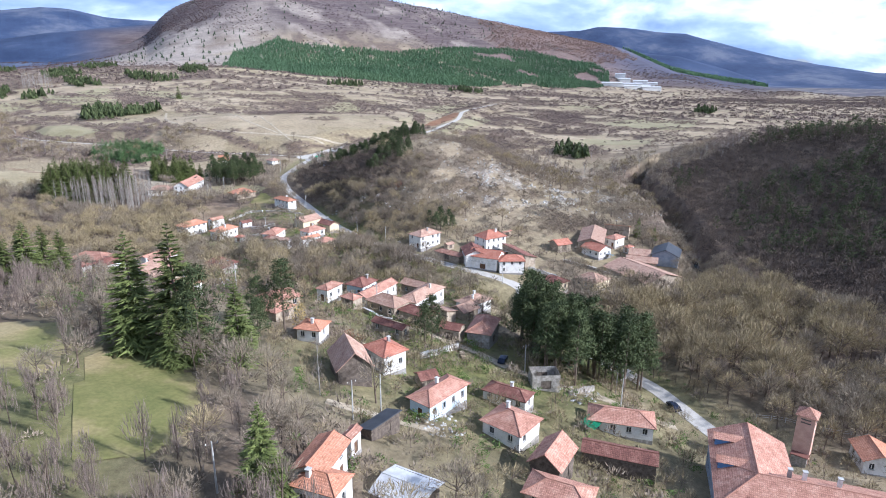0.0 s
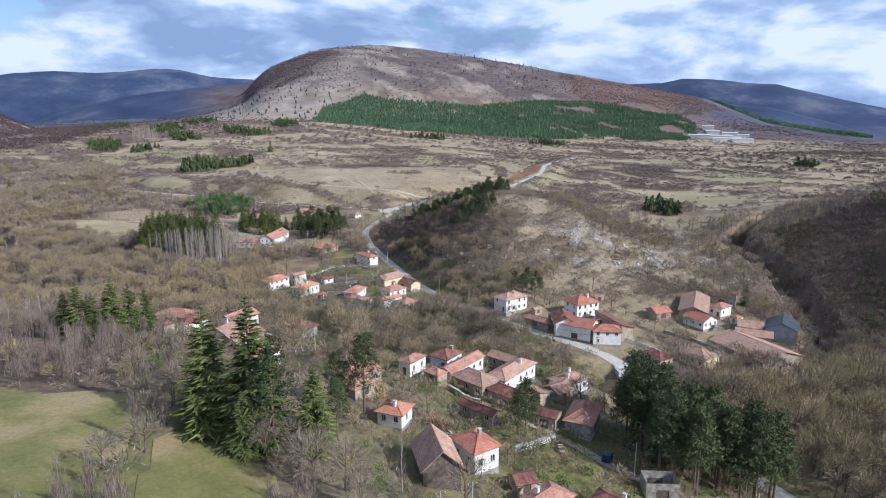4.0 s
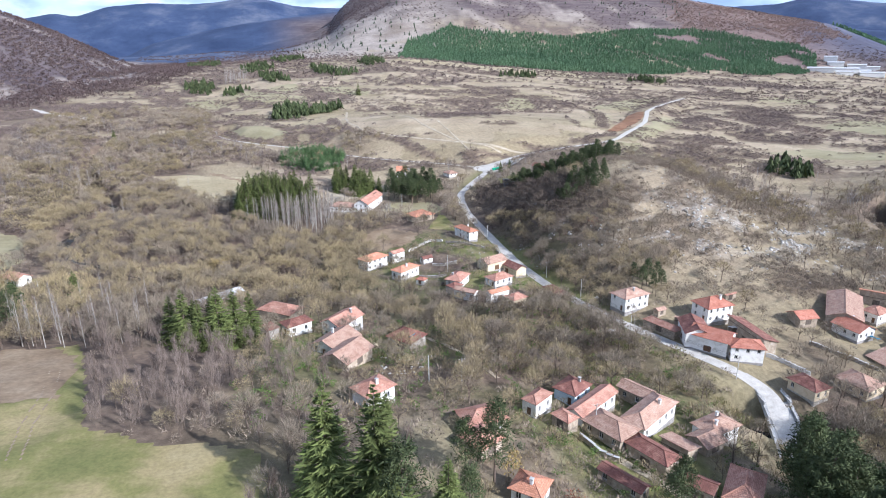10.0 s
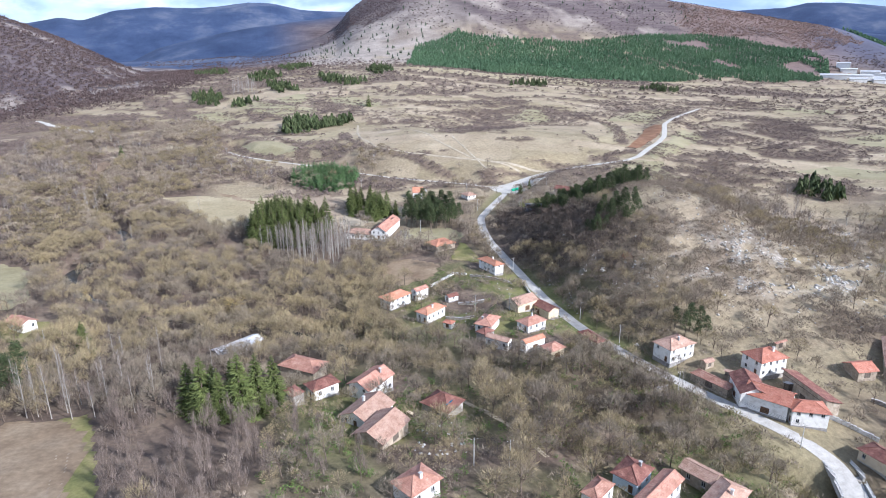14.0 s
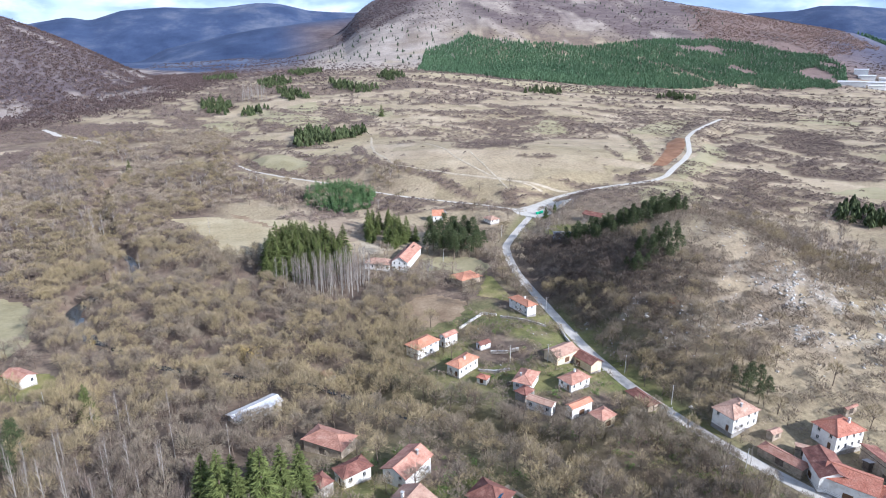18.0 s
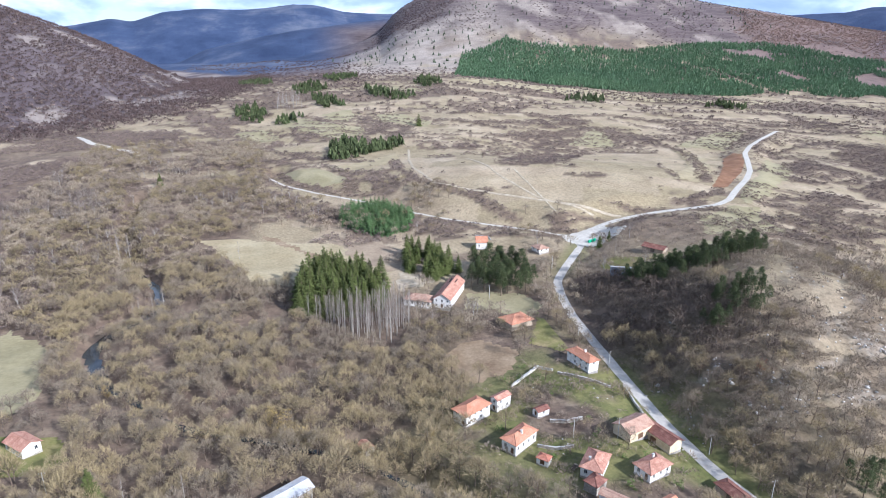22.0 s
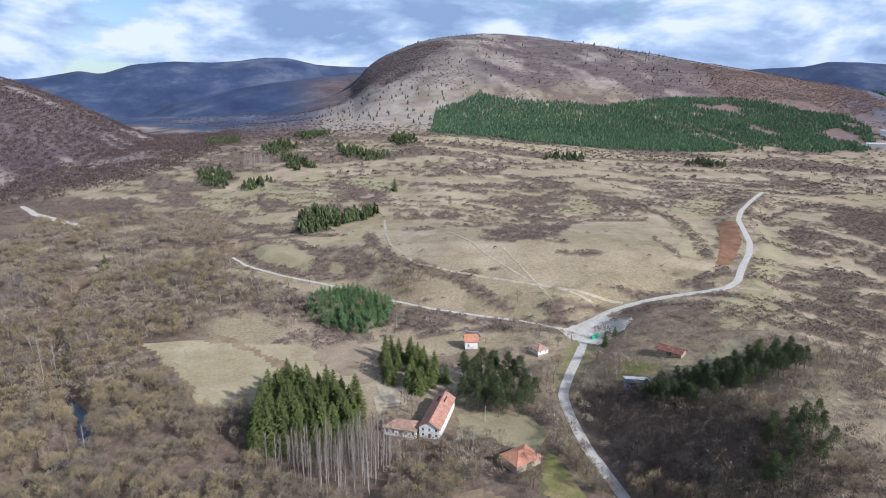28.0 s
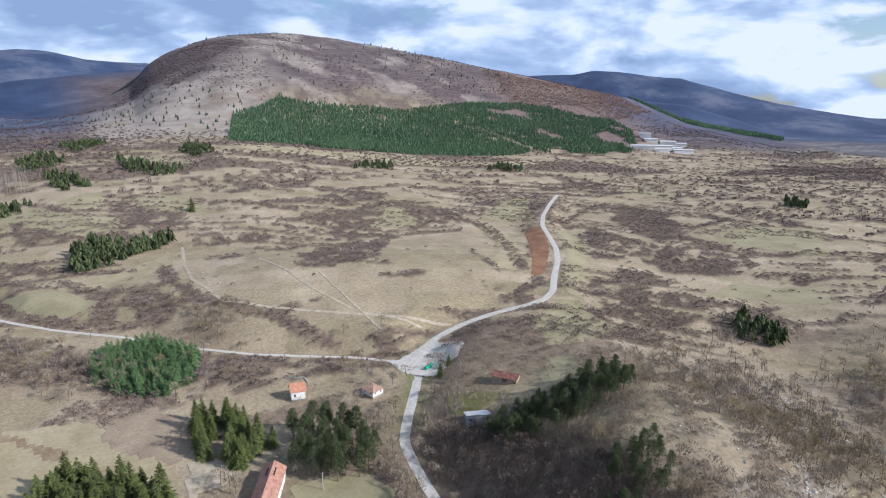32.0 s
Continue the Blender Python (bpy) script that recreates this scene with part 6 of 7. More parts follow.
for name, mask, protos, mats, label, sizes in (
        ("gorge_woods", shade_ones, COARSE, (SHADED_TWIGS, BARK), "leafless trees on steep slopes, brown twigs darkened for shade", (0.75, 1.4)),
        ("bare_woods", near_ones & ~olive_ones & ~pole_ones & ~shade_ones, BARE, (BARE_TWIGS, BARK), "bare grey-brown deciduous woods beside the village", (0.75, 1.45)),
        ("far_bare_woods", ~near_ones & ~olive_ones & ~tall_ones & ~shade_ones, COARSE, (BARE_TWIGS, BARK), "bare brown woods filling the valley", (0.75, 1.45)),
        ("willow_woods", near_ones & olive_ones & ~pole_ones & ~shade_ones, BARE, (OLIVE_TWIGS, BARK), "straw coloured willows along the river", (0.85, 1.55)),
        ("far_willow_woods", ~near_ones & olive_ones & ~shade_ones, COARSE, (OLIVE_TWIGS, BARK), "straw coloured willows up the valley", (0.85, 1.55)),
        ("sapling_woods", pole_ones, SAPLING, (GREY_TWIGS, BARK), "dense grey thicket of slender upright saplings", (0.7, 1.2)),
        ("tall_bare_trees", ~near_ones & ~olive_ones & tall_ones & ~shade_ones, TALL_BARE, (GREY_TWIGS, PALE_BARK), "tall leafless trees with pale grey branches", (0.7, 1.0))):
    grown(name, protos, wood[mask], mats, label, "woods", len(name), sizes)


def hill_chance(x, y):
    k = hill(x, y) * (0.16 + 0.80 * smooth(0.39, 0.53, grain(x, y, 15, 71))) + 0.22 * smooth(380, 430, y) * smooth(0.4, 0.8, scrub(x, y))
    k = k + 0.30 * bump(x, y, 65, 130, 65, 90) + 0.20 * bump(x, y, 65, 290, 40, 60) + 0.3 * bump(x, y, 75, 380, 50, 50) * smooth(0.5, 0.6, grain(x, y, 12, 72))
    return np.clip(k, 0, 1) * free(x, y, 2.0) * (1 - 0.8 * crag(x, y))


grown("thorn_bushes", BUSH, scatter(-60, 380, 40, 480, 2.6, 11, hill_chance), (HILL_TWIGS,), "bare thorn bushes dotted over slopes and gardens", "bushes", 12, (0.7, 1.75))


def thicket_chance(x, y):
    low = np.maximum(np.maximum(bump(x, y, 222, 236, 46, 24, 15), bump(x, y, 155, 252, 34, 20)), np.maximum(np.maximum(bump(x, y, 128, 325, 20, 60, -8), bump(x, y, 172, 232, 30, 22)), bump(x, y, 265, 300, 40, 40)))
    k = hill(x, y) * smooth(0.42, 0.54, grain(x, y, 15, 71)) * 0.62 + low * smooth(0.30, 0.42, grain(x, y, 10, 73)) * 0.95
    return np.clip(k, 0, 1) * free(x, y, 2.5) * (1 - 0.8 * crag(x, y))


grown("hill_thickets", [(dome_crown(G_, 4.2, 2.9, 140, 0.13, 0.8, 0.38), None) for _ in range(5)], scatter(90, 380, 190, 460, 4.4, 17, thicket_chance), (HILL_TWIGS,), "soft brown leafless thickets on the rocky hill", "bushes", 18, (0.6, 1.35))


def plateau_chance(x, y):
    band = smooth(0.3, 0.55, scrub(x, y))
    rim = smooth(-60, 30, np.maximum(np.maximum(-150 - x, x - 430), y - 490))
    rim = np.maximum(rim, inside(x, y, TERRACED))
    return (band * 0.9 + 0.006) * rim * free(x, y)


# the planted forest on the mountain's foot
FOREST = ([(248, 1284), (314, 1539), (358, 1701), (431, 1734), (494, 1808), (516, 1839), (541, 1764), (643, 1745), (750, 1719), (827, 1698), (878, 1631), (898, 1522), (922, 1409), (907, 1259), (845, 1225), (673, 1187), (554, 1202), (455, 1240), (359, 1282)],
          [(844, 1710), (966, 1745), (1140, 1790), (1283, 1773), (1360, 1699), (1408, 1622), (1484, 1555), (1421, 1421), (1250, 1246), (1137, 1194), (1010, 1228), (932, 1262), (941, 1435), (906, 1534)])
RUST_WOOD = [(1468, 2146), (1667, 2048), (1921, 1939), (1853, 1716), (1602, 1538), (1471, 1589), (1371, 1712), (1262, 1805)]
DARK_FLANK = [(334, 2609), (440, 2600), (577, 2557), (600, 2486), (460, 2325), (373, 2170), (297, 2127), (230, 2399), (186, 2469), (239, 2609)]
PALE_FLANK = [(13, 2216), (150, 2298), (254, 2056), (361, 2033), (439, 1896), (493, 1817), (424, 1737), (354, 1701), (268, 1377), (203, 1559), (107, 1741)]
near_scrub = scatter(-330, 720, 370, 900, 3.7, 21, plateau_chance)
grown("plateau_scrub", LOW_SCRUB, near_scrub, (SCRUB,), "brown leafless scrub in bands along the terraces", "bushes", 22, (0.6, 1.2))
far_scrub = scatter(-900, 1900, 800, 1500, 10.0, 23, lambda x, y: plateau_chance(x, y) * (y > 900) * ~in_any(x, y, *FOREST) * 0.9)
side_scrub = scatter(720, 1900, 250, 900, 8.0, 24, plateau_chance)
west_scrub = scatter(-900, -330, 300, 900, 10.0, 25, plateau_chance)
grown("distant_scrub", FAR_SCRUB, np.concatenate([far_scrub, side_scrub, west_scrub]), (SCRUB,), "brown hedges and scrub on the far plateau", "bushes", 26, (0.6, 1.2))

CONES = [(cone_tree(G_, 7),) for _ in range(5)]
CONES_FINE = [(cone_tree(G_, 22),) for _ in range(5)]
forest = scatter(200, 1500, 1150, 1860, 6.2, 31, lambda x, y: np.where(inside(x, y, FOREST[0]), 1.0 - 0.6 * smooth(0.66, 0.7, grain(x, y, 30, 30)), np.where(inside(x, y, FOREST[1]), smooth(0.34, 0.44, grain(x, y, 70, 32)), 0.0)))
grown("planted_forest", CONES, np.column_stack([forest, np.full(len(forest), 9.0)]), (FAR_WOOD,), "dark green planted pine forest on the mountain foot", "forest", 33, (0.75, 1.2))
east_forest = scatter(2050, 2400, 1400, 2150, 9, 35, lambda x, y: inside(x, y, [(2167, 2102), (2235, 1982), (2290, 1834), (2341, 1697), (2323, 1571), (2326, 1468), (2226, 1425), (2179, 1581), (2143, 1742), (2112, 1875), (2131, 1976)]) * smooth(0.28, 0.4, grain(x, y, 60, 34)))
grown("east_forest", CONES, np.column_stack([east_forest, np.full(len(east_forest), 13.0)]), (FAR_WOOD,), "dark conifer forest on a distant slope", "forest", 34, (0.8, 1.2))
rusty = scatter(1250, 1950, 1500, 2200, 8.0, 47, lambda x, y: 0.62 * inside(x + 190 * (grain(x, y, 120, 45, 3) - 0.5), y + 190 * (grain(x, y, 120, 46, 3) - 0.5), RUST_WOOD))
grown("rusty_woods", FAR_SCRUB, np.column_stack([rusty, np.full(len(rusty), 1.3)]), (RUST_TWIGS,), "rust brown deciduous woods on the mountain shoulder", "woods", 48, (0.7, 1.2))
flank = scatter(150, 640, 2100, 2640, 8.5, 49, lambda x, y: 0.95 * inside(x, y, DARK_FLANK))
hillside = scatter(-100, 1900, 1350, 2950, 15.0, 36, lambda x, y: (0.08 + 0.75 * smooth(0.46, 0.60, grain(x, y * 0.7, 150, 37, 4)) + 0.6 * smooth(2600, 2850, np.hypot(x, y - 100))) * ~in_any(x, y, *FOREST, PALE_FLANK) * (np.degrees(np.arctan2(x, y - 100)) > 4))
valley = scatter(-420, 260, 1120, 2450, 13.0, 54, lambda x, y: 0.8 * smooth(5.5, 2.5, bearing(x, y)[1]) * smooth(30, 12, west_hill(x, y)) * smooth(0.30, 0.45, grain(x, y, 70, 55, 3)) * ~in_any(x, y, PALE_FLANK))
hillside = np.concatenate([hillside, flank, valley])
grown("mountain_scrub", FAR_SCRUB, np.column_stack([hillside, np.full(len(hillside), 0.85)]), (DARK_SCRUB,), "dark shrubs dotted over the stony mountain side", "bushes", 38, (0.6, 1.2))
dotted = np.concatenate([scatter(0, 520, 1350, 2320, 26, 50, lambda x, y: 0.30 * inside(x, y, PALE_FLANK)), scatter(400, 1500, 1900, 2900, 34, 51, lambda x, y: 0.35 * smooth(0.45, 0.6, grain(x, y, 200, 52)))])
grown("mountain_pines", CONES, np.column_stack([dotted, np.full(len(dotted), 9.0)]), (DARK_PINE,), "single dark pines dotted over the pale mountain flank", "trees", 53, (0.6, 1.3))
west_side = scatter(-1300, 60, 560, 1750, 7.5, 39, lambda x, y: 0.95 * smooth(5, 14, west_hill(x, y)) * (1 - 0.8 * smooth(0.62, 0.70, grain(x, y, 60, 86, 4))) * (np.hypot(x, y - 100) < 1560))
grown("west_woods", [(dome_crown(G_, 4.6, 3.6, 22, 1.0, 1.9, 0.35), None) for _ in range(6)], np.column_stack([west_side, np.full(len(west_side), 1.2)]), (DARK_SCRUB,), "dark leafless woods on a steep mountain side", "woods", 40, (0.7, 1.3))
east_side = scatter(240, 520, 40, 330, 5.0, 41, lambda x, y: 0.55 * gorge(x, y) * smooth(0.42, 0.54, grain(x, y, 45, 47) + 0.12 * smooth(330, 420, x) - 0.10 * smooth(300, 240, x)) * free(x, y))
grown("gorge_pines", [(pine_crown(G_, 9, 2.3, 16, 0.2, 14, 0.36), stick((0, 0, -0.5), (0, 0, 8.8), 0.2, 0.05, 4)) for _ in range(4)], east_side, (PINE, BARK), "dark pines on the steep shaded gorge side", "woods", 42, (0.7, 1.3))
GROVES = ([(-123, 1014), (-97, 1012), (-74, 940), (-81, 891), (-110, 908)], [(-51, 1156), (-17, 1224), (7, 1147), (-11, 1092), (-43, 1091)], [(-21, 1075), (13, 1028), (24, 968), (-1, 958), (-18, 1011)], [(65, 1149), (99, 1083), (135, 1034), (102, 1002), (68, 1062)],
          [(144, 1178), (190, 1243), (201, 1166), (166, 1117)], [(-63, 893), (-49, 916), (-29, 923), (-33, 884), (-58, 866)], [(-4, 733), (12, 760), (41, 738), (69, 753), (72, 737), (38, 703), (0, 676)], [(867, 660), (867, 627), (833, 612), (825, 636)], [(-156, 1339), (-95, 1324), (-87, 1246), (-138, 1242)])
EAST_GROVES = ([(338, 396), (342, 384), (358, 374), (382, 405), (367, 416)], [(370, 1036), (430, 1021), (455, 1080), (403, 1070)], [(600, 1015), (662, 997), (700, 1040), (649, 1055)], [(-1, 1301), (45, 1390), (65, 1296), (20, 1200)])
plateau_pines = np.concatenate([scatter(-250, 900, 370, 800, 5.0, 43, lambda x, y: 0.8 * in_any(x, y, *GROVES, *EAST_GROVES) * (y < 800)), scatter(-250, 900, 800, 1400, 7.0, 44, lambda x, y: 0.75 * in_any(x, y, *GROVES, *EAST_GROVES))])
grown("plateau_pines", CONES_FINE, np.column_stack([plateau_pines, np.full(len(plateau_pines), 9.0)]), (PINE,), "small dark pine groves on the dry plateau", "forest", 46, (0.7, 1.2))


# tangled gardens between the houses
def garden_chance(share, seed):
    return lambda x, y: share * in_any(x, y, VILLAGE, LEFT_HAMLET, HAMLET, NEAR_YARDS, ROAD_BANK) * smooth(0.36, 0.5, grain(x, y, 9, seed)) * free(x, y, 1.0) * np.where(y > 235, 0.22, 1.0)


ROAD_BANK = [(46, 172), (92, 168), (116, 150), (120, 186), (108, 222), (92, 238), (60, 226)]
NEAR_YARDS = [(14, 50), (110, 30), (135, 60), (110, 100), (24, 110)]
LEAFY_BUSH = [(leafy_crown(G_, 2.0, 1.5, 90, 0.30, 0.0), None) for _ in range(5)]
grown("garden_thickets", [(dome_crown(G_, 3.0, 2.0, 150, 0.065, 0.75, 0.35), bare_frame(G_, 2.6, 1.6, 4, 0.05)) for _ in range(5)], scatter(-20, 140, 28, 350, 2.9, 111, garden_chance(0.62, 112)), (OLIVE_TWIGS, BARK), "leafless brown garden shrubs and young fruit trees", "bushes", 113, (0.5, 1.5))
grown("garden_greenery", LEAFY_BUSH, scatter(-20, 140, 28, 350, 3.0, 114, garden_chance(0.46, 115)), (GREEN_BUSH,), "green and olive bushes in the gardens", "bushes", 116, (0.4, 1.2))


grown("bank_shrubs", [(dome_crown(G_, 3.2, 2.2, 150, 0.10, 0.6, 0.36), bare_frame(G_, 2.6, 1.6, 4, 0.05)) for _ in range(5)], scatter(40, 124, 140, 240, 3.1, 117, lambda x, y: 0.8 * inside(x, y, ROAD_BANK) * smooth(0.30, 0.45, grain(x, y, 14, 118)) * free(x, y, 2.0)), (BANK_LEAVES, BARK), "olive green shrubs covering the bank below the road", "bushes", 119, (0.6, 1.5))


# single trees: built once for each shape, then copied
def tree(kind, crown, timber, mats, label, group, trunk_verts=0):
    thing = tagged(new(kind), label, "tree", group)
    co, tri = timber
    n = trunk_verts or len(co)
    stem, rest = tri[tri.max(1) < n], tri[tri.min(1) >= n] - n
    limbs = [(co[n:], rest)] if len(rest) else []
    for name, pieces, own in (("trunk", [(co[:n], stem)], (mats[1],)), ("crown", [crown] + limbs, mats)):
        me = mesh_of(name, *joined(pieces))
        for m in own:
            me.materials.append(m)
        if limbs and name == "crown":
            me.polygons.foreach_set("material_index", np.repeat(np.array([0, 1], np.int32), [len(crown[1]), len(rest)]))
        ob = new(name, me)
        ob.parent = thing
    return thing


def stand(models, places, seed, low=0.85, high=1.15):
    """Copies of the models at the places: x, y, height in metres."""
    rng = random.Random(seed)
    for k, (x, y, h) in enumerate(places):
        ob, own = models[k % len(models)]
        size = h / own * rng.uniform(low, high)
        m = pose(x, y, float(land(x, y)) - 0.1, 0, 0, rng.uniform(0, 360))
        if not ob.get("placed"):
            ob.matrix_basis = m
            ob.scale = (size, size, size)
            ob["placed"] = 1
        else:
            c = copy_thing(ob, m)
            c.scale = (size, size, size)


SPRUCES = [(tree("spruce", spruce_crown(G_, 16, 4.3, 32, 14), stick((0, 0, -0.6), (0, 0, 15.8), 0.28, 0.03, 6), (SPRUCE, BARK), "tall dark green spruce with drooping branches", "spruces"), 16.0) for _ in range(3)]
PINES = [(tree("pine", pine_crown(G_, 14, 3.2, 150), pine_frame(G_, 14, 3.2), (PINE, BARK), "dark green pine with a bare lower trunk", "pines", 12), 14.0) for _ in range(4)]
YOUNG = [(tree("young_pine", spruce_crown(G_, 6, 1.8, 13, 10), stick((0, 0, -0.4), (0, 0, 5.9), 0.1, 0.02, 4), (YOUNG_PINE, BARK), "bright green young pine in a planted block", "young pines"), 6.0) for _ in range(3)]
POPLARS = []
for _ in range(4):
    f_, t_ = poplar_parts(G_, 15)
    POPLARS.append((tree("poplar", t_, f_, (GREY_TWIGS, PALE_BARK), "leafless poplar with a pale slender trunk", "poplars", 10), 15.0))
GOLDEN = [(tree("golden_tree", leafy_crown(G_, 8, 2.6), bare_frame(G_, 8, 2.6), (GOLD_LEAVES, BARK), "tree with the last golden autumn leaves", "golden trees", 8), 8.0) for _ in range(2)]
GREENS = [(tree("evergreen_bush", leafy_crown(G_, 3, 1.6, 300, 0.3, 0.02), stick((0, 0, -0.3), (0, 0, 1.8), 0.06, 0.02, 4), (GREEN_BUSH, BARK), "dense green garden bush", "green bushes"), 3.0) for _ in range(2)]
REDS = [(tree("red_bush", leafy_crown(G_, 3.4, 1.7, 260, 0.3, 0.05), stick((0, 0, -0.3), (0, 0, 2), 0.06, 0.02, 4), (RED_LEAVES, BARK), "rust red shrub on the rocky hill", "red shrubs"), 3.4)]


def filled(poly, step, seed, h0, h1, chance=1.0):
    rng = random.Random(seed)
    xs, ys = [p[0] for p in poly], [p[1] for p in poly]
    p = scatter(min(xs), max(xs), min(ys), max(ys), step, seed, lambda x, y: chance * inside(x, y, poly))
    return [(float(a), float(b), rng.uniform(h0, h1)) for a, b in p]


stand(SPRUCES, [(3, 123, 27), (10, 117, 25), (-33, 209, 15), (-29, 205, 17), (-25, 203, 17), (-20, 203, 17), (-16, 206, 16), (-22, 208, 16), (-27, 210, 15), (-12, 209, 14), (13, 66, 17), (20, 113, 15), (8, 112, 13), (-84, 222, 15), (-90, 226, 16), (-96, 232, 16), (-88, 234, 15), (-102, 240, 16), (-72, 262, 12), (16, 145, 10), (234, 205, 9), (238, 198, 8)], 1)
stand(PINES, [(13, 113, 17), (28, 130, 15), (33, 128, 16), (25, 118, 11), (66, 118, 13), (63, 116, 12), (-79, 226, 14), (-80, 236, 13), (-94, 242, 14)], 2)
TALL_PINES = [(86, 96), (100, 90), (116, 92), (117, 108), (113, 126), (98, 128), (86, 114)]
stand(PINES, filled(TALL_PINES, 4.4, 5, 15, 20), 3)
stand(PINES, filled([(62, 406), (71, 437), (86, 433), (96, 417), (99, 398), (86, 388), (73, 395)], 5.2, 6, 11, 15), 4)
stand(SPRUCES, filled([(31, 437), (39, 467), (57, 455), (66, 438), (61, 421), (41, 424)], 6.2, 7, 12, 15), 5)
stand(SPRUCES, filled([(-25, 388), (-23, 419), (-13, 440), (3, 426), (20, 408), (14, 395), (-4, 388)], 3.7, 8, 15, 20), 6)
stand(POPLARS, filled([(-22, 384), (-6, 384), (16, 388), (28, 384), (28, 374), (16, 358), (2, 360), (-12, 374)], 3.0, 9, 14, 18), 7)
stand(POPLARS, [(-95, 395, 13), (-90, 398, 14), (-100, 402, 12), (-86, 402, 12), (-62, 255, 13), (-58, 250, 12), (-66, 248, 13), (-50, 262, 12), (-72, 240, 12), (-44, 235, 13), (-30, 232, 12), (30, 95, 12), (112, 205, 10)], 8)
stand(POPLARS, filled([(-84, 211), (-46, 204), (-40, 222), (-70, 236), (-86, 226)], 6.0, 15, 11, 15, 0.8), 20)
stand(POPLARS, filled([(-66, 975), (-32, 965), (-36, 1040), (-66, 1052)], 8.0, 14, 16, 20), 18)
stand(POPLARS, [(-128, 483, 19), (-124, 487, 18), (-131, 490, 16), (-60, 470, 12), (-30, 560, 11), (-40, 575, 12), (150, 418, 8), (168, 396, 8), (345, 392, 10), (352, 386, 10), (360, 372, 9)], 19)
stand(YOUNG, filled([(3, 548), (17, 556), (36, 553), (52, 525), (43, 502), (29, 493), (13, 505), (0, 527)], 3.0, 10, 6, 8.5), 9)
stand(PINES, filled([(130, 379), (142, 378), (157, 378), (176, 371), (196, 376), (198, 362), (184, 346), (168, 347), (148, 354), (137, 363)], 4.3, 11, 8, 12), 10)
stand(PINES, filled([(131, 312), (148, 322), (164, 320), (162, 310), (148, 304), (132, 303)], 4.4, 12, 7, 11), 11)
stand(PINES, [(132, 232, 10), (136, 235, 11), (140, 231, 10), (135, 229, 9), (141, 236, 9), (131, 237, 9)], 12)
stand(YOUNG, filled([(138, 376), (150, 380), (146, 388), (136, 384)], 5.0, 13, 5, 8), 13)
stand(GOLDEN, [(-26, 299, 13), (-31, 303, 8), (-21, 295, 8), (36, 128, 7), (-90, 330, 6), (20, 283, 6)], 14)
stand(REDS, [(137, 282, 3.5), (139, 284, 2.6), (46, 122, 2.4), (48, 121, 2.2)], 15)
stand(SPRUCES, [(104, 828, 17), (-140, 640, 12), (160, 446, 7), (151, 440, 9)], 16)
stand(GREENS, [(58, 100, 3), (54, 98, 2.6), (63, 99, 2.5), (66, 80, 2.8), (70, 82, 2.4), (88, 76, 2.6), (60, 68, 2.5), (48, 90, 2.6), (94, 152, 2.4), (98, 150, 2.2), (74, 124, 2.4), (44, 286, 2.2), (56, 268, 2), (72, 250, 2.6), (86, 248, 2.4), (76, 262, 2), (50, 140, 2.6), (56, 150, 2.4), (118, 190, 1.8), (108, 204, 1.8), (100, 176, 2.4), (66, 132, 2.2), (40, 194, 2.6), (34, 190, 2.2), (92, 82, 2.2), (62, 110, 2.4)], 17)

# ---- smaller things ----
def solid(name, bm, mat, label, category, at, group="", kind=""):
    bmesh.ops.recalc_face_normals(bm, faces=bm.faces)
    me = bpy.data.meshes.new(name)
    bm.to_mesh(me)
    bm.free()
    me.materials.append(mat)
    ob = tagged(new(name, me), label, category, group, kind)
    ob.matrix_world = at
    return ob


def height(x, y):
    return float(land(x, y))


# the long grey building's dormers
for key, spots in (("big_a", ((-4.0, 1), (3.2, 1))),):
    row = HOUSES[key]
    big = HOUSE_OF[key]
    for x, side in spots:
        y0, y1, z0 = side * 5.6, side * 2.2, row[5] + 0.35
        bm = bmesh.new()
        box(bm, x - 0.9, x + 0.9, min(y0, y1), max(y0, y1), z0, z0 + 1.5)
        d = part("dormer", bm, TRIM_BLUE, big, "blue boarded dormer window")
        bm = bmesh.new()
        uv = bm.loops.layers.uv.new("UVMap")
        ya, yb = side * 6.0, side * 1.2
        for s in (-1, 1):
            roof_face(bm, uv, [(x + s * 1.25, ya, z0 + 1.35), (x + s * 1.25, yb, z0 + 1.35), (x, yb, z0 + 2.1), (x, ya, z0 + 2.1)], 0.1)
        part("dormer_roof", bm, PINK_TILE, d)
        part("pane", one_box(x - 0.55, x + 0.55, y0 - 0.03 if side < 0 else y0, y0 if side < 0 else y0 + 0.03, z0 + 0.3, z0 + 1.2), GLASS, d)


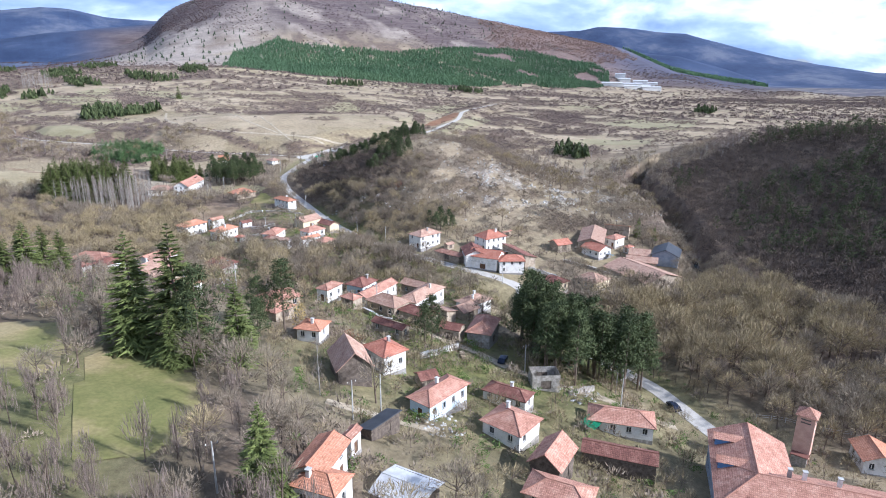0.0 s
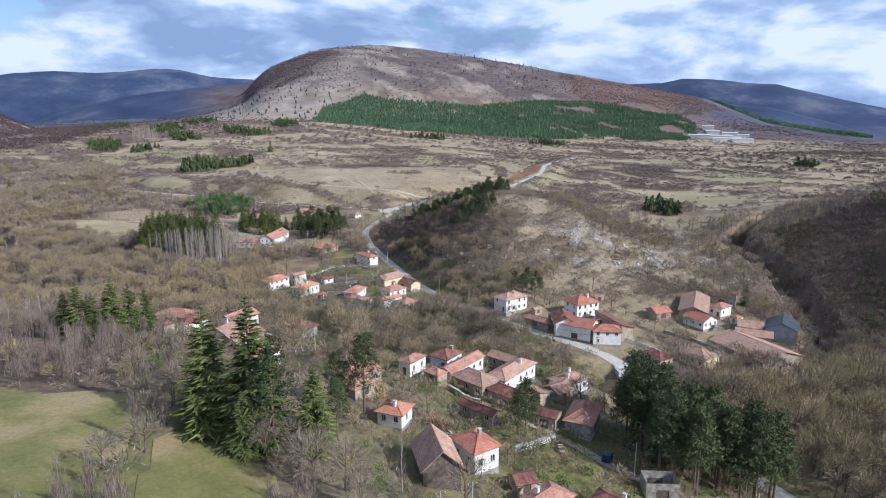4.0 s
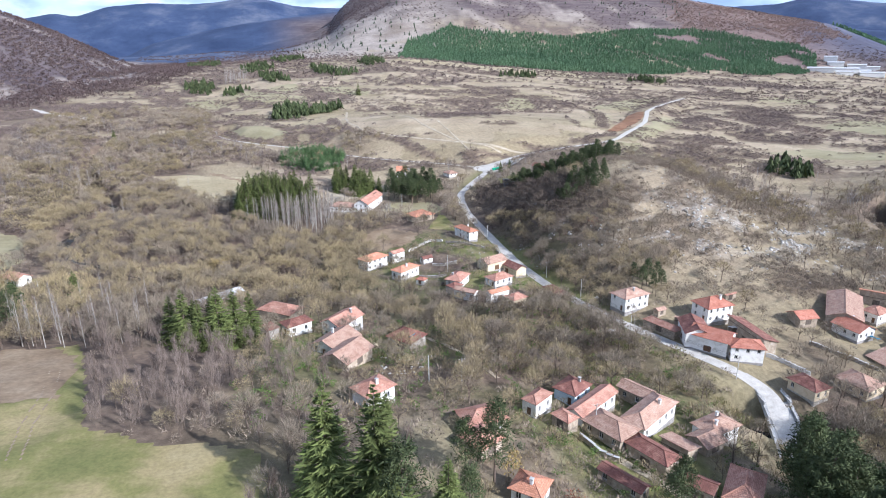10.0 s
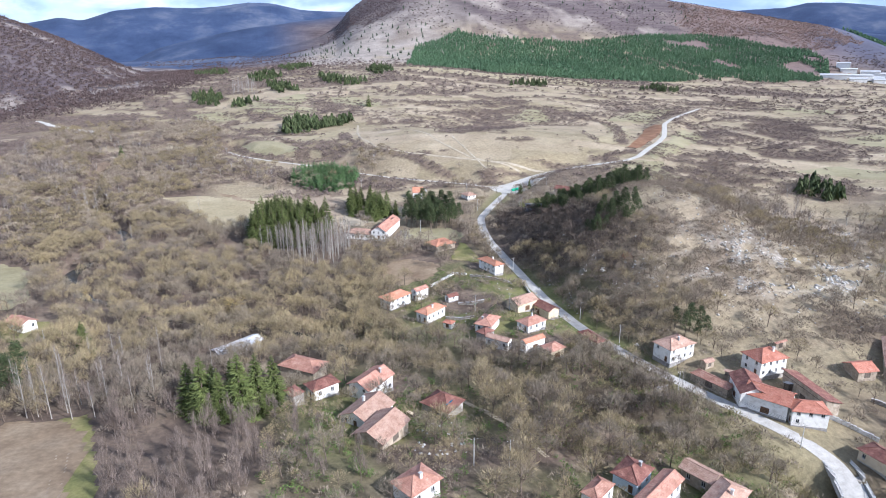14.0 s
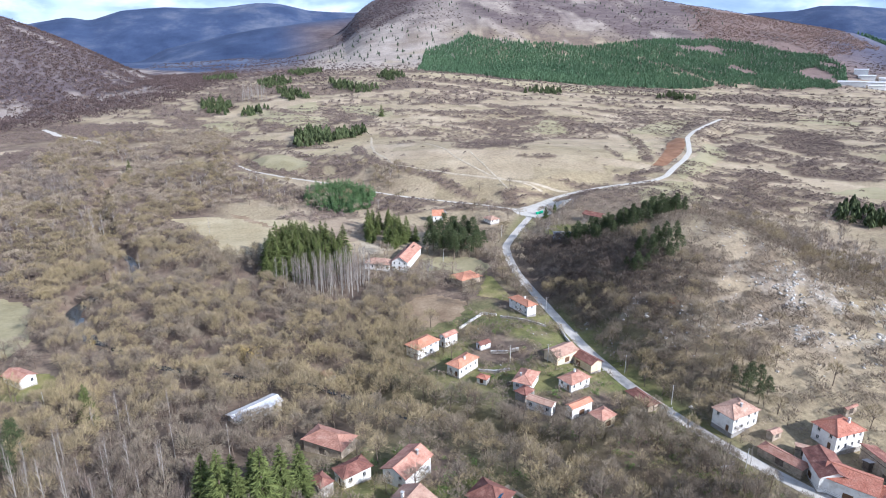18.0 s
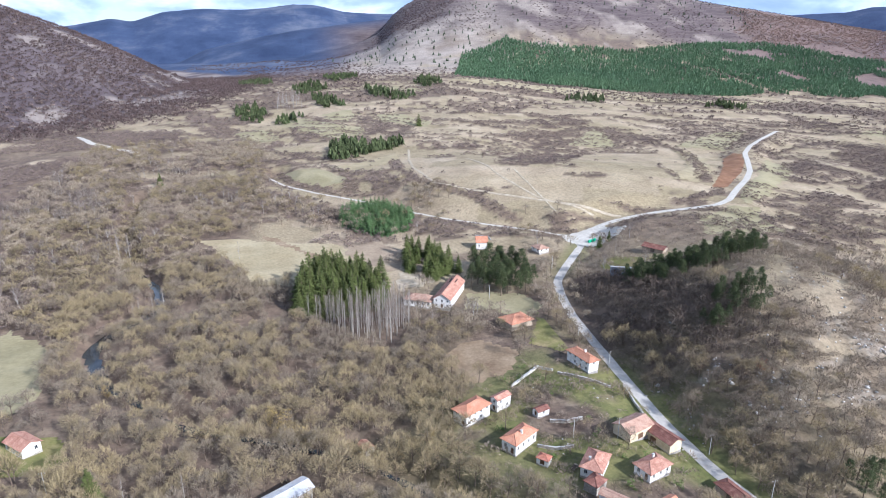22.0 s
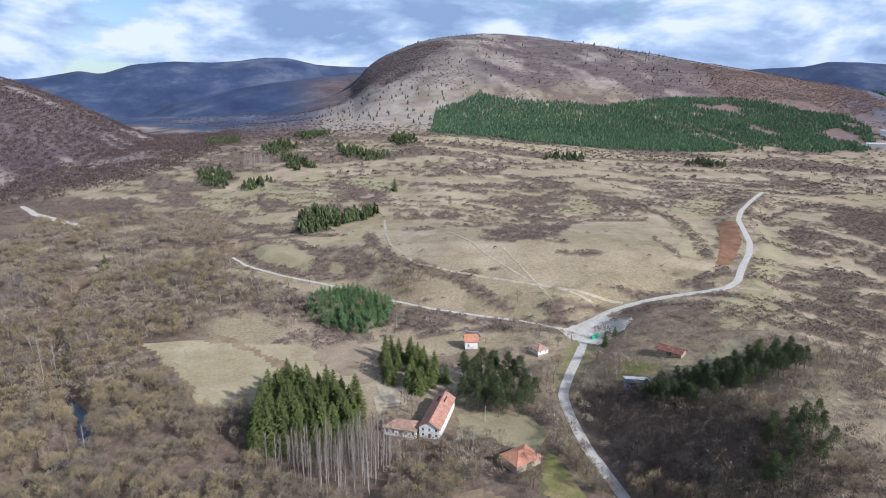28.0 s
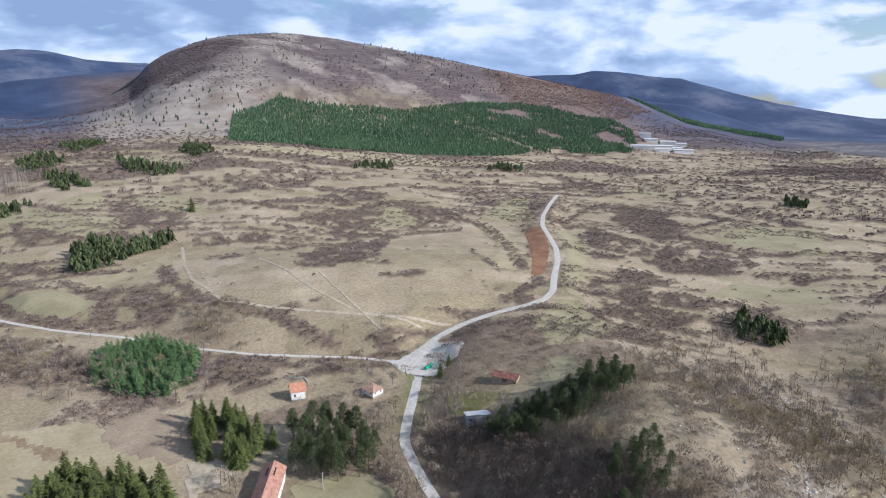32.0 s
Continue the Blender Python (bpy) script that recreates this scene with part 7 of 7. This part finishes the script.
def transformer_tower(x, y, turn):
    t = tagged(new("transformer_tower"), "tall pink rendered electricity tower with a tiled pyramid roof", "tower")
    t.matrix_world = pose(x, y, height(x, y), 0, 0, turn)
    part("shaft", one_box(-1.6, 1.6, -1.6, 1.6, -0.8, 11.0), PINK_WALL, t)
    bm = bmesh.new()
    uv = bm.loops.layers.uv.new("UVMap")
    for k in range(4):
        a, b = [(2.0 * math.cos(math.pi / 4 + math.pi / 2 * j) * 1.41, 2.0 * math.sin(math.pi / 4 + math.pi / 2 * j) * 1.41, 10.9) for j in (k, k + 1)]
        roof_face(bm, uv, [a, b, (0, 0, 12.4)], 0.1)
    part("roof", bm, PINK_TILE, t)
    for s, face in ((-1, 0), (1, 0), (-1, 1), (1, 1)):
        for z in (9.3, 10.0):
            size = (-0.9, 0.9, s * 1.6 - 0.06, s * 1.6 + 0.06) if face else (s * 1.6 - 0.06, s * 1.6 + 0.06, -0.9, 0.9)
            part("vent", one_box(*size, z, z + 0.28), OLD_WOOD, t, "dark louvre slot")
    part("lean_to", one_box(-3.1, -1.62, -1.5, 1.3, -0.8, 2.6), STONE_WALL, t, "low stone lean-to")
    part("lean_to_roof", one_box(-3.3, -1.62, -1.7, 1.5, 2.6, 2.75), DARK_TILE, t)
    part("door", one_box(-0.5, 0.5, -1.66, -1.58, 0.0, 2.0), DOOR_BROWN, t)


transformer_tower(118.2, 55.5, 20)


def car(x, y, turn, paint, label):
    c = tagged(new("car"), label, "car", "parked cars")
    c.matrix_world = pose(x, y, height(x, y) + 0.12, 0, 0, turn)
    bm = bmesh.new()
    side = [(-2.1, 0.35), (-2.15, 0.8), (-1.7, 1.0), (-1.1, 1.42), (0.5, 1.45), (1.2, 0.98), (2.0, 0.82), (2.1, 0.4)]
    rows = [[bm.verts.new((px, s * (0.85 if pz < 1.1 else 0.68), pz)) for px, pz in side] for s in (-1, 1)]
    for k in range(len(side)):
        j = (k + 1) % len(side)
        bm.faces.new((rows[0][k], rows[0][j], rows[1][j], rows[1][k]))
    bm.faces.new(rows[0])
    bm.faces.new(rows[1])
    part("body", bm, paint, c)
    for wx in (-1.3, 1.3):
        for s in (-1, 1):
            bm = bmesh.new()
            tube(bm, (wx, s * 0.72, 0.32), (wx, s * 0.9, 0.32), 0.32, 12)
            w = part("wheel", bm, RUBBER, c)
            bm = bmesh.new()
            tube(bm, (wx, s * 0.9, 0.32), (wx, s * 0.92, 0.32), 0.18, 10)
            part("rim", bm, SHEET, w)
    for s in (-1, 1):
        part("side_window", one_box(-0.95, 0.7, s * 0.78 - 0.02, s * 0.78 + 0.02, 1.03, 1.34), GLASS, c)
    bm = bmesh.new()
    v = [bm.verts.new(p) for p in ((1.16, -0.66, 1.03), (1.16, 0.66, 1.03), (0.58, 0.6, 1.42), (0.58, -0.6, 1.42))]
    bm.faces.new(v)
    part("windscreen", bm, GLASS, c)
    for s in (-1, 1):
        part("headlight", one_box(2.0, 2.08, s * 0.6 - 0.15, s * 0.6 + 0.15, 0.6, 0.75), PAINTED_WOOD, c)


car(80.1, 107.7, 40, CAR_PAINT, "dark blue car parked on grass beside a barn")
car(114.5, 84.0, 70, CAR_PAINT, "dark car parked on the verge of the road")


def pole(x, y, h=7.5, mat=CONCRETE, label="grey concrete utility pole beside the lane"):
    p = tagged(new("utility_pole"), label, "pole", "utility poles")
    p.matrix_world = pose(x, y, height(x, y))
    co, tri = stick((0, 0, -0.5), (0, 0, h), 0.15, 0.09, 7)
    me = mesh_of("shaft", co, tri)
    me.materials.append(mat)
    s = new("shaft", me)
    s.parent = p
    part("crossarm", one_box(-0.8, 0.8, -0.05, 0.05, h - 0.5, h - 0.38), OLD_WOOD, p)
    for k in (-0.7, 0.0, 0.7):
        part("insulator", one_box(k - 0.05, k + 0.05, -0.05, 0.05, h - 0.38, h - 0.2), PAINTED_WOOD, p)
    return Vector((x, y, height(x, y) + h - 0.2))


heads = [pole(*p) for p in ((32.6, 85.8), (39.0, 88.5), (30.9, 169.4), (39.2, 168.7), (110.1, 239.8), (127.0, 173.0), (105.5, 262.0), (98.5, 318.0), (97.0, 345.0), (113.5, 420.0), (104.0, 93.0), (82.0, 101.5), (64.0, 146.0), (79.0, 272.0), (66.0, 277.0), (96.0, 84.0), (110.5, 205.0), (70.0, 394.0), (8.0, 69.5), (-86.0, 270.0))]


def wire(a, b):
    """Three slack cables between two poles."""
    t = tagged(new("power_line"), "thin slack power cables between two poles", "cable", "power lines")
    d = (b - a)
    side = Vector((d.y, -d.x, 0)).normalized() * 0.7
    for k in (-1, 0, 1):
        bm = bmesh.new()
        rings = []
        for i in range(9):
            f = i / 8
            p = a + d * f + side * k - Vector((0, 0, 4 * f * (1 - f) * d.length * 0.03))
            out = side.normalized() * 0.02
            rings.append([bm.verts.new(p + v) for v in (out, -out, Vector((0, 0, 0.03)))])
        for r0, r1 in zip(rings, rings[1:]):
            for j in range(3):
                bm.faces.new((r0[j], r0[(j + 1) % 3], r1[(j + 1) % 3], r1[j]))
        part("cable", bm, RUBBER, t)


for i, j in ((0, 1), (2, 3), (4, 6), (5, 16), (7, 8), (10, 15), (11, 10), (13, 14), (16, 4)):
    wire(heads[i], heads[j])


def stone_wall(line, h, thick, label, mat=STONE_WALL, cap=True, seed=0):
    """A low wall of rough stones along a line, its top uneven."""
    rng = random.Random(seed)
    wall = tagged(new("stone_wall"), label, "wall", "stone walls")
    x0, y0 = line[0]
    wall.matrix_world = pose(x0, y0, height(x0, y0))
    z_base = height(x0, y0)
    for (ax, ay), (bx, by) in zip(line, line[1:]):
        n = max(1, int(math.hypot(bx - ax, by - ay) / 1.3))
        turn = math.atan2(by - ay, bx - ax)
        for k in range(n):
            f0, f1 = k / n, (k + 1) / n
            mx, my = ax + (bx - ax) * (f0 + f1) / 2, ay + (by - ay) * (f0 + f1) / 2
            g, top = height(mx, my), h * rng.uniform(0.82, 1.06)
            half = math.hypot(bx - ax, by - ay) / n / 2 + 0.02
            bm = bmesh.new()
            box(bm, -half, half, -thick / 2 * rng.uniform(0.9, 1.1), thick / 2, -0.5, top)
            ob = part("stone_course", bm, mat, wall)
            ob.matrix_local = pose(mx - x0, my - y0, g - z_base, 0, 0, math.degrees(turn))
            if cap:
                bm = one_box(-half, half, -thick / 2 - 0.06, thick / 2 + 0.06, top, top + 0.1)
                c = part("coping", bm, CONCRETE, ob)


stone_wall([(56.4, 313), (64, 319), (70.5, 323.5), (75, 318.6)], 1.1, 0.5, "pale rendered garden wall at the field edge", WHITE_WALL, seed=1)
stone_wall([(76, 316), (84, 309), (92, 303)], 0.9, 0.5, "low dry stone wall in the hamlet gardens", seed=2)
stone_wall([(61.7, 287), (67, 285), (72.6, 285)], 1.2, 0.5, "pale broken garden wall", seed=3)
stone_wall([(64, 272), (58, 272), (53, 275)], 1.0, 0.5, "rough stone yard wall", seed=4)
stone_wall([(97.8, 304), (96.2, 292), (95.4, 282)], 1.1, 0.45, "concrete retaining wall beside the road", CONCRETE, seed=5)
stone_wall([(101.4, 204), (105, 205), (108, 207)], 1.8, 0.6, "ruined stone wall corner beside the road", seed=6)
stone_wall([(59.4, 111.3), (64.7, 112.8), (72.5, 116.4)], 1.4, 0.5, "whitish stone yard wall beside the lane", WHITE_WALL, seed=7)
stone_wall([(85.8, 90), (94.5, 91.3)], 1.2, 0.6, "collapsing stone wall in front of pines", cap=False, seed=8)
stone_wall([(142, 190), (150, 180), (154, 172)], 1.3, 0.5, "low rendered yard wall by the road", WHITE_WALL, seed=9)
stone_wall([(58.5, 143), (60, 137), (63, 134)], 1.2, 0.5, "mud yard wall between houses", MUD_WALL, seed=10)
stone_wall([(172, 190), (178, 180), (182, 172)], 1.2, 0.5, "stone lane wall climbing the slope", seed=11)
stone_wall([(84, 480), (92, 476), (92, 470)], 0.6, 0.4, "pale concrete foundation outline in grass", CONCRETE, cap=False, seed=12)


def bridge():
    b = tagged(new("bridge"), "concrete road bridge with pipe railings over the stream", "bridge")
    line = [(119, 141), (123.5, 148), (128, 155), (131.5, 161), (133.3, 167)]
    b.matrix_world = pose(0, 0, 0)
    for s, name in ((-1, "left"), (1, "right")):
        for (ax, ay), (bx, by) in zip(line, line[1:]):
            turn = math.atan2(by - ay, bx - ax)
            L = math.hypot(bx - ax, by - ay)
            mx, my = (ax + bx) / 2 - math.sin(turn) * 3.7 * s, (ay + by) / 2 + math.cos(turn) * 3.7 * s
            z = float(along(mx, my, ROAD)[1])
            ob = part("kerb", one_box(-L / 2, L / 2, -0.25, 0.25, -1.1, 0.34), CONCRETE, b)
            ob.matrix_local = pose(mx, my, z, 0, 0, math.degrees(turn))
            for h in (0.75, 1.1):
                bm = bmesh.new()
                tube(bm, (-L / 2, 0, h), (L / 2, 0, h), 0.05)
                r = part("rail", bm, SHEET, b)
                r.matrix_local = pose(mx, my, z, 0, 0, math.degrees(turn))
            for k in range(4):
                bm = bmesh.new()
                px = -L / 2 + L * (k + 0.5) / 4
                tube(bm, (px, 0, 0.3), (px, 0, 1.14), 0.06)
                r = part("post", bm, SHEET, b)
                r.matrix_local = pose(mx, my, z, 0, 0, math.degrees(turn))
    for (ax, ay) in ((120.5, 143.5), (132, 162.5)):
        z = float(along(ax, ay, ROAD)[1])
        ob = part("abutment", one_box(-1.2, 1.2, -3.2, 3.2, -7.5, -0.25), STONE_WALL, b)
        ob.matrix_local = pose(ax, ay, z, 0, 0, 58)
    ob = part("deck", one_box(-12.5, 12.5, -3.6, 3.6, -0.75, -0.12), CONCRETE, b)
    ob.matrix_local = pose(126.2, 153, -1.25, 0, -3.5, 59)


bridge()


def fence(line, h, label, mat=OLD_WOOD, step=2.5, group="fences"):
    f = tagged(new("fence"), label, "fence", group)
    x0, y0 = line[0]
    z0 = height(x0, y0)
    f.matrix_world = pose(x0, y0, z0)
    pts = []
    for (ax, ay), (bx, by) in zip(line, line[1:]):
        n = max(1, int(math.hypot(bx - ax, by - ay) / step))
        pts += [(ax + (bx - ax) * k / n, ay + (by - ay) * k / n) for k in range(n)]
    pts.append(line[-1])
    tops = []
    for x, y in pts:
        z = height(x, y) - z0
        bm = bmesh.new()
        tube(bm, (x - x0, y - y0, z - 0.4), (x - x0, y - y0, z + h), 0.07)
        part("post", bm, mat, f)
        tops.append(Vector((x - x0, y - y0, z + h)))
    for a, b in zip(tops, tops[1:]):
        for drop in (0.12, 0.6):
            bm = bmesh.new()
            tube(bm, a - Vector((0, 0, drop)), b - Vector((0, 0, drop)), 0.035, 4)
            part("rail", bm, mat, f)


fence([(127, 70.6), (131.7, 66.4), (137.5, 58), (144, 51.7)], 1.3, "pale concrete post fence in front of willows", CONCRETE)
fence([(76, 452), (86, 447), (97, 444)], 1.1, "grey wooden paddock fence below the hut")
fence([(40, 322), (50, 326), (56, 314)], 1.1, "old wooden field fence")
fence([(48, 178), (52, 186), (46, 196)], 1.1, "old wooden garden fence by the lane")
fence([(70, 104), (76, 99), (80, 96)], 1.1, "leaning wooden garden fence")
fence([(104, 335), (105, 365), (109, 392)], 0.9, "roadside marker posts with rails on the bank", OLD_WOOD, 6)
fence([(100, 135), (106, 140), (108, 147)], 1.1, "wooden yard fence beside the villa")


def pebble(rng, n=9):
    """A rough stone: the hull of a few points."""
    bm = bmesh.new()
    for _ in range(n):
        v = Vector((rng.gauss(0, 1), rng.gauss(0, 1), rng.gauss(0, 1))).normalized()
        bm.verts.new((v.x * 0.6, v.y * 0.5, v.z * 0.4))
    bmesh.ops.convex_hull(bm, input=bm.verts)
    bmesh.ops.triangulate(bm, faces=bm.faces)
    bm.verts.ensure_lookup_table()
    bm.verts.index_update()
    co = np.array([v.co[:] for v in bm.verts])
    tri = np.array([[v.index for v in f.verts] for f in bm.faces])
    bm.free()
    return co, tri


R_ = random.Random(5)
STONES = [(pebble(R_, 12),) for _ in range(7)]
grown("rock_outcrops", STONES, np.column_stack([(q := scatter(95, 320, 225, 345, 1.5, 91, lambda x, y: 0.75 * crag(x, y) + 0.05 * bump(x, y, 200, 285, 80, 45, 10))), 0.5 + 2.0 * grain(q[:, 0], q[:, 1], 5, 92) ** 2]), (ROCK,), "grey limestone blocks breaking through the hill", "rocks", 93, (0.6, 1.5))
grown("garden_rubble", STONES, np.column_stack([(q := np.concatenate([scatter(60, 92, 270, 312, 1.6, 94, lambda x, y: 0.22 * smooth(0.6, 0.7, grain(x, y, 6, 95))), scatter(44, 52, 78, 86, 0.9, 96, lambda x, y: 0.5 + 0 * x), scatter(84, 96, 86, 94, 1.2, 97, lambda x, y: 0.3 + 0 * x), scatter(20, 34, 176, 192, 1.3, 98, lambda x, y: 0.25 + 0 * x), scatter(146, 176, 450, 474, 1.6, 99, lambda x, y: 0.3 + 0 * x)])), np.full(len(q), 0.8)]), (CONCRETE,), "pale rubble stones heaped in gardens and yards", "rubble", 100, (0.5, 1.4))


def dumpster(x, y, turn):
    d = tagged(new("dumpster"), "green metal waste container at the road fork", "container", "waste containers")
    d.matrix_world = pose(x, y, height(x, y) + 0.3, 0, 0, turn)
    bm = bmesh.new()
    b = [bm.verts.new(p) for p in ((-0.8, -0.5, 0.1), (0.8, -0.5, 0.1), (0.8, 0.5, 0.1), (-0.8, 0.5, 0.1), (-1, -0.65, 1.2), (1, -0.65, 1.2), (1, 0.65, 1.2), (-1, 0.65, 1.2))]
    for f in ((0, 1, 2, 3), (0, 1, 5, 4), (1, 2, 6, 5), (2, 3, 7, 6), (3, 0, 4, 7)):
        bm.faces.new([b[k] for k in f])
    part("bin", bm, BIN_GREEN, d)
    bm = bmesh.new()
    tube(bm, (-1, 0, 1.2), (1, 0, 1.2), 0.66, 10)
    part("lid", bm, BIN_GREEN, d)


for p in ((150.5, 452.5, 20), (152.6, 453.4, 25), (154.5, 454.6, 30)):
    dumpster(*p)


def wood_stack(x, y, turn, label="stack of split firewood against a yard wall"):
    s = tagged(new("firewood_stack"), label, "firewood", "firewood stacks")
    s.matrix_world = pose(x, y, height(x, y), 0, 0, turn)
    rng = random.Random(int(x * 10))
    for i in range(9):
        for j in range(4 - (i in (0, 8))):
            bm = bmesh.new()
            cx, cz = (i - 4) * 0.3 + (j % 2) * 0.12, 0.14 + j * 0.25
            tube(bm, (cx, -0.5 + rng.uniform(-0.1, 0.1), cz), (cx, 0.5, cz), 0.14, 6)
            part("log", bm, BARK if rng.random() < 0.5 else CREAM_WALL, s)


for p in ((57, 98, 30), (70.5, 111, 70), (88, 139, 100), (47, 118, 15), (60, 262, 40), (22, 196, 130)):
    wood_stack(*p)


def tarp(x, y, z, turn, tilt, w, d, mat, label):
    bm = bmesh.new()
    n = 6
    rows = [[bm.verts.new((w * (i / n - 0.5) + 0.15 * math.sin(j * 2.1), d * (j / n - 0.5), 0.12 * math.sin(i * 1.7 + j))) for j in range(n + 1)] for i in range(n + 1)]
    for i in range(n):
        for j in range(n):
            bm.faces.new((rows[i][j], rows[i + 1][j], rows[i + 1][j + 1], rows[i][j + 1]))
    bmesh.ops.solidify(bm, geom=bm.faces[:], thickness=0.04)
    solid("tarpaulin", bm, mat, label, "tarpaulin", pose(x, y, z, tilt, 0, turn))


h7 = HOUSES["L7"]
tarp(h7[0] + 0.6, h7[1] - 2.4, height(h7[0], h7[1]) + h7[5] + 0.75, h7[2] + 90, 24, 3.4, 2.6, TARP_BLUE, "torn blue tarpaulin over a broken roof")
h8 = HOUSES["N8"]
tarp(h8[0] - 6.5, h8[1] + 1.5, height(h8[0] - 6.5, h8[1] + 1.5) + 1.6, 20, 12, 4.2, 3.2, TARP_GREEN, "green tarpaulin thrown over a lean-to")
hd = HOUSES["ham_d"]
tarp(hd[0] + 3.0, hd[1] - 5.5, height(hd[0] + 3, hd[1] - 5.5) + 2.3, hd[2], 14, 4.5, 2.6, TARP_BLUE, "bright blue awning beside a hamlet house")


# the villa's stair and the great red gate of the white farm
hv = HOUSES["villa"]
villa = HOUSE_OF["villa"]
for k in range(5):
    ob = part("step", one_box(-0.9, 0.9, -0.28, 0.28, -0.6, 0.95 - 0.18 * k), CONCRETE, villa)
    ob.matrix_local = pose(0.4, -hv[3] / 2 - 0.1 - 0.3 * k, 0)
farm = HOUSE_OF["long_front"]
fw, fd = max(HOUSES["long_front"][3:5]), min(HOUSES["long_front"][3:5])
for s in (-1, 1):
    part("gate_leaf", one_box(fw * 0.30 + (s - 1) * 0.75, fw * 0.30 + (s - 1) * 0.75 + 1.48, -fd / 2 + 0.38, -fd / 2 + 0.5, 0.05, 2.5), DOOR_RED, farm, "dark red wooden gate leaf")
# fallen roof of the school: broken beams over the hole
school = HOUSE_OF["school2"]
hs = HOUSES["school2"]
R2 = random.Random(3)
# solid black block stands in for the shade inside the hole
part("roof_hole_shade", one_box(-max(hs[3:5]) * 0.36, -max(hs[3:5]) * 0.20, -1.9, 1.6, hs[5] + 0.4, hs[5] + 2.05), RUBBER, school, "black block for the shade where the roof fell in")
for k in range(7):
    bm = bmesh.new()
    x = -max(hs[3:5]) * (0.36 - 0.03 * k)
    tube(bm, (x, -2.4, hs[5] + 0.9 + R2.uniform(-0.2, 0.3)), (x + R2.uniform(-0.8, 0.8), 0.6, hs[5] + 2.3 + R2.uniform(-0.3, 0.2)), 0.08)
    part("broken_rafter", bm, OLD_WOOD, school)
# gables of the abandoned barn with its open front
for key in ("orange", "N4", "roadside"):
    row = HOUSES[key]
    w, d = max(row[3:5]), min(row[3:5])
    for k in range(5):
        bm = bmesh.new()
        x = -w / 2 + 0.5 + (w - 1) * k / 4
        tube(bm, (x, -d / 2 + 0.25, -0.4), (x, -d / 2 + 0.25, row[5] - 0.1), 0.1)
        part("porch_post", bm, OLD_WOOD, HOUSE_OF[key])


def shed_block(name, x, y, turn, w, d, h, label):
    t = tagged(new(name), label, "factory", "factory halls")
    t.matrix_world = pose(x, y, height(x, y), 0, 0, turn)
    part("hall", one_box(-w / 2, w / 2, -d / 2, d / 2, -3, h), WHITE_WALL, t)
    bm = bmesh.new()
    uv = bm.loops.layers.uv.new("UVMap")
    for s in (-1, 1):
        roof_face(bm, uv, [(-w / 2 * s - s, -d / 2 * s - s, h), (w / 2 * s + s, -d / 2 * s - s, h), (w / 2 * s + s, 0, h + d * 0.12), (-w / 2 * s - s, 0, h + d * 0.12)], 0.3)
    part("roof", bm, SHEET, t)
    for k in range(6):
        part("window_band", one_box(-w / 2 + 2 + k * (w - 4) / 6, -w / 2 + (k + 0.8) * (w - 4) / 6 + 2, -d / 2 - 0.1, -d / 2 + 0.1, h * 0.45, h * 0.75), GLASS, t)


for k, (x, y, w, d, h) in enumerate(((1262, 1247, 110, 26, 8), (1380, 1317, 70, 24, 8), (1330, 1245, 120, 26, 8), (1422, 1293, 80, 26, 9), (1362, 1231, 90, 24, 7), (1366, 1201, 100, 24, 8), (1405, 1358, 60, 20, 12), (1447, 1271, 60, 22, 8), (1300, 1215, 70, 20, 7))):
    shed_block("factory_hall", x, y, 135 + (k % 3) * 4, w * 0.5, d * 0.8, h * 1.1, "low white factory hall on the far plain")
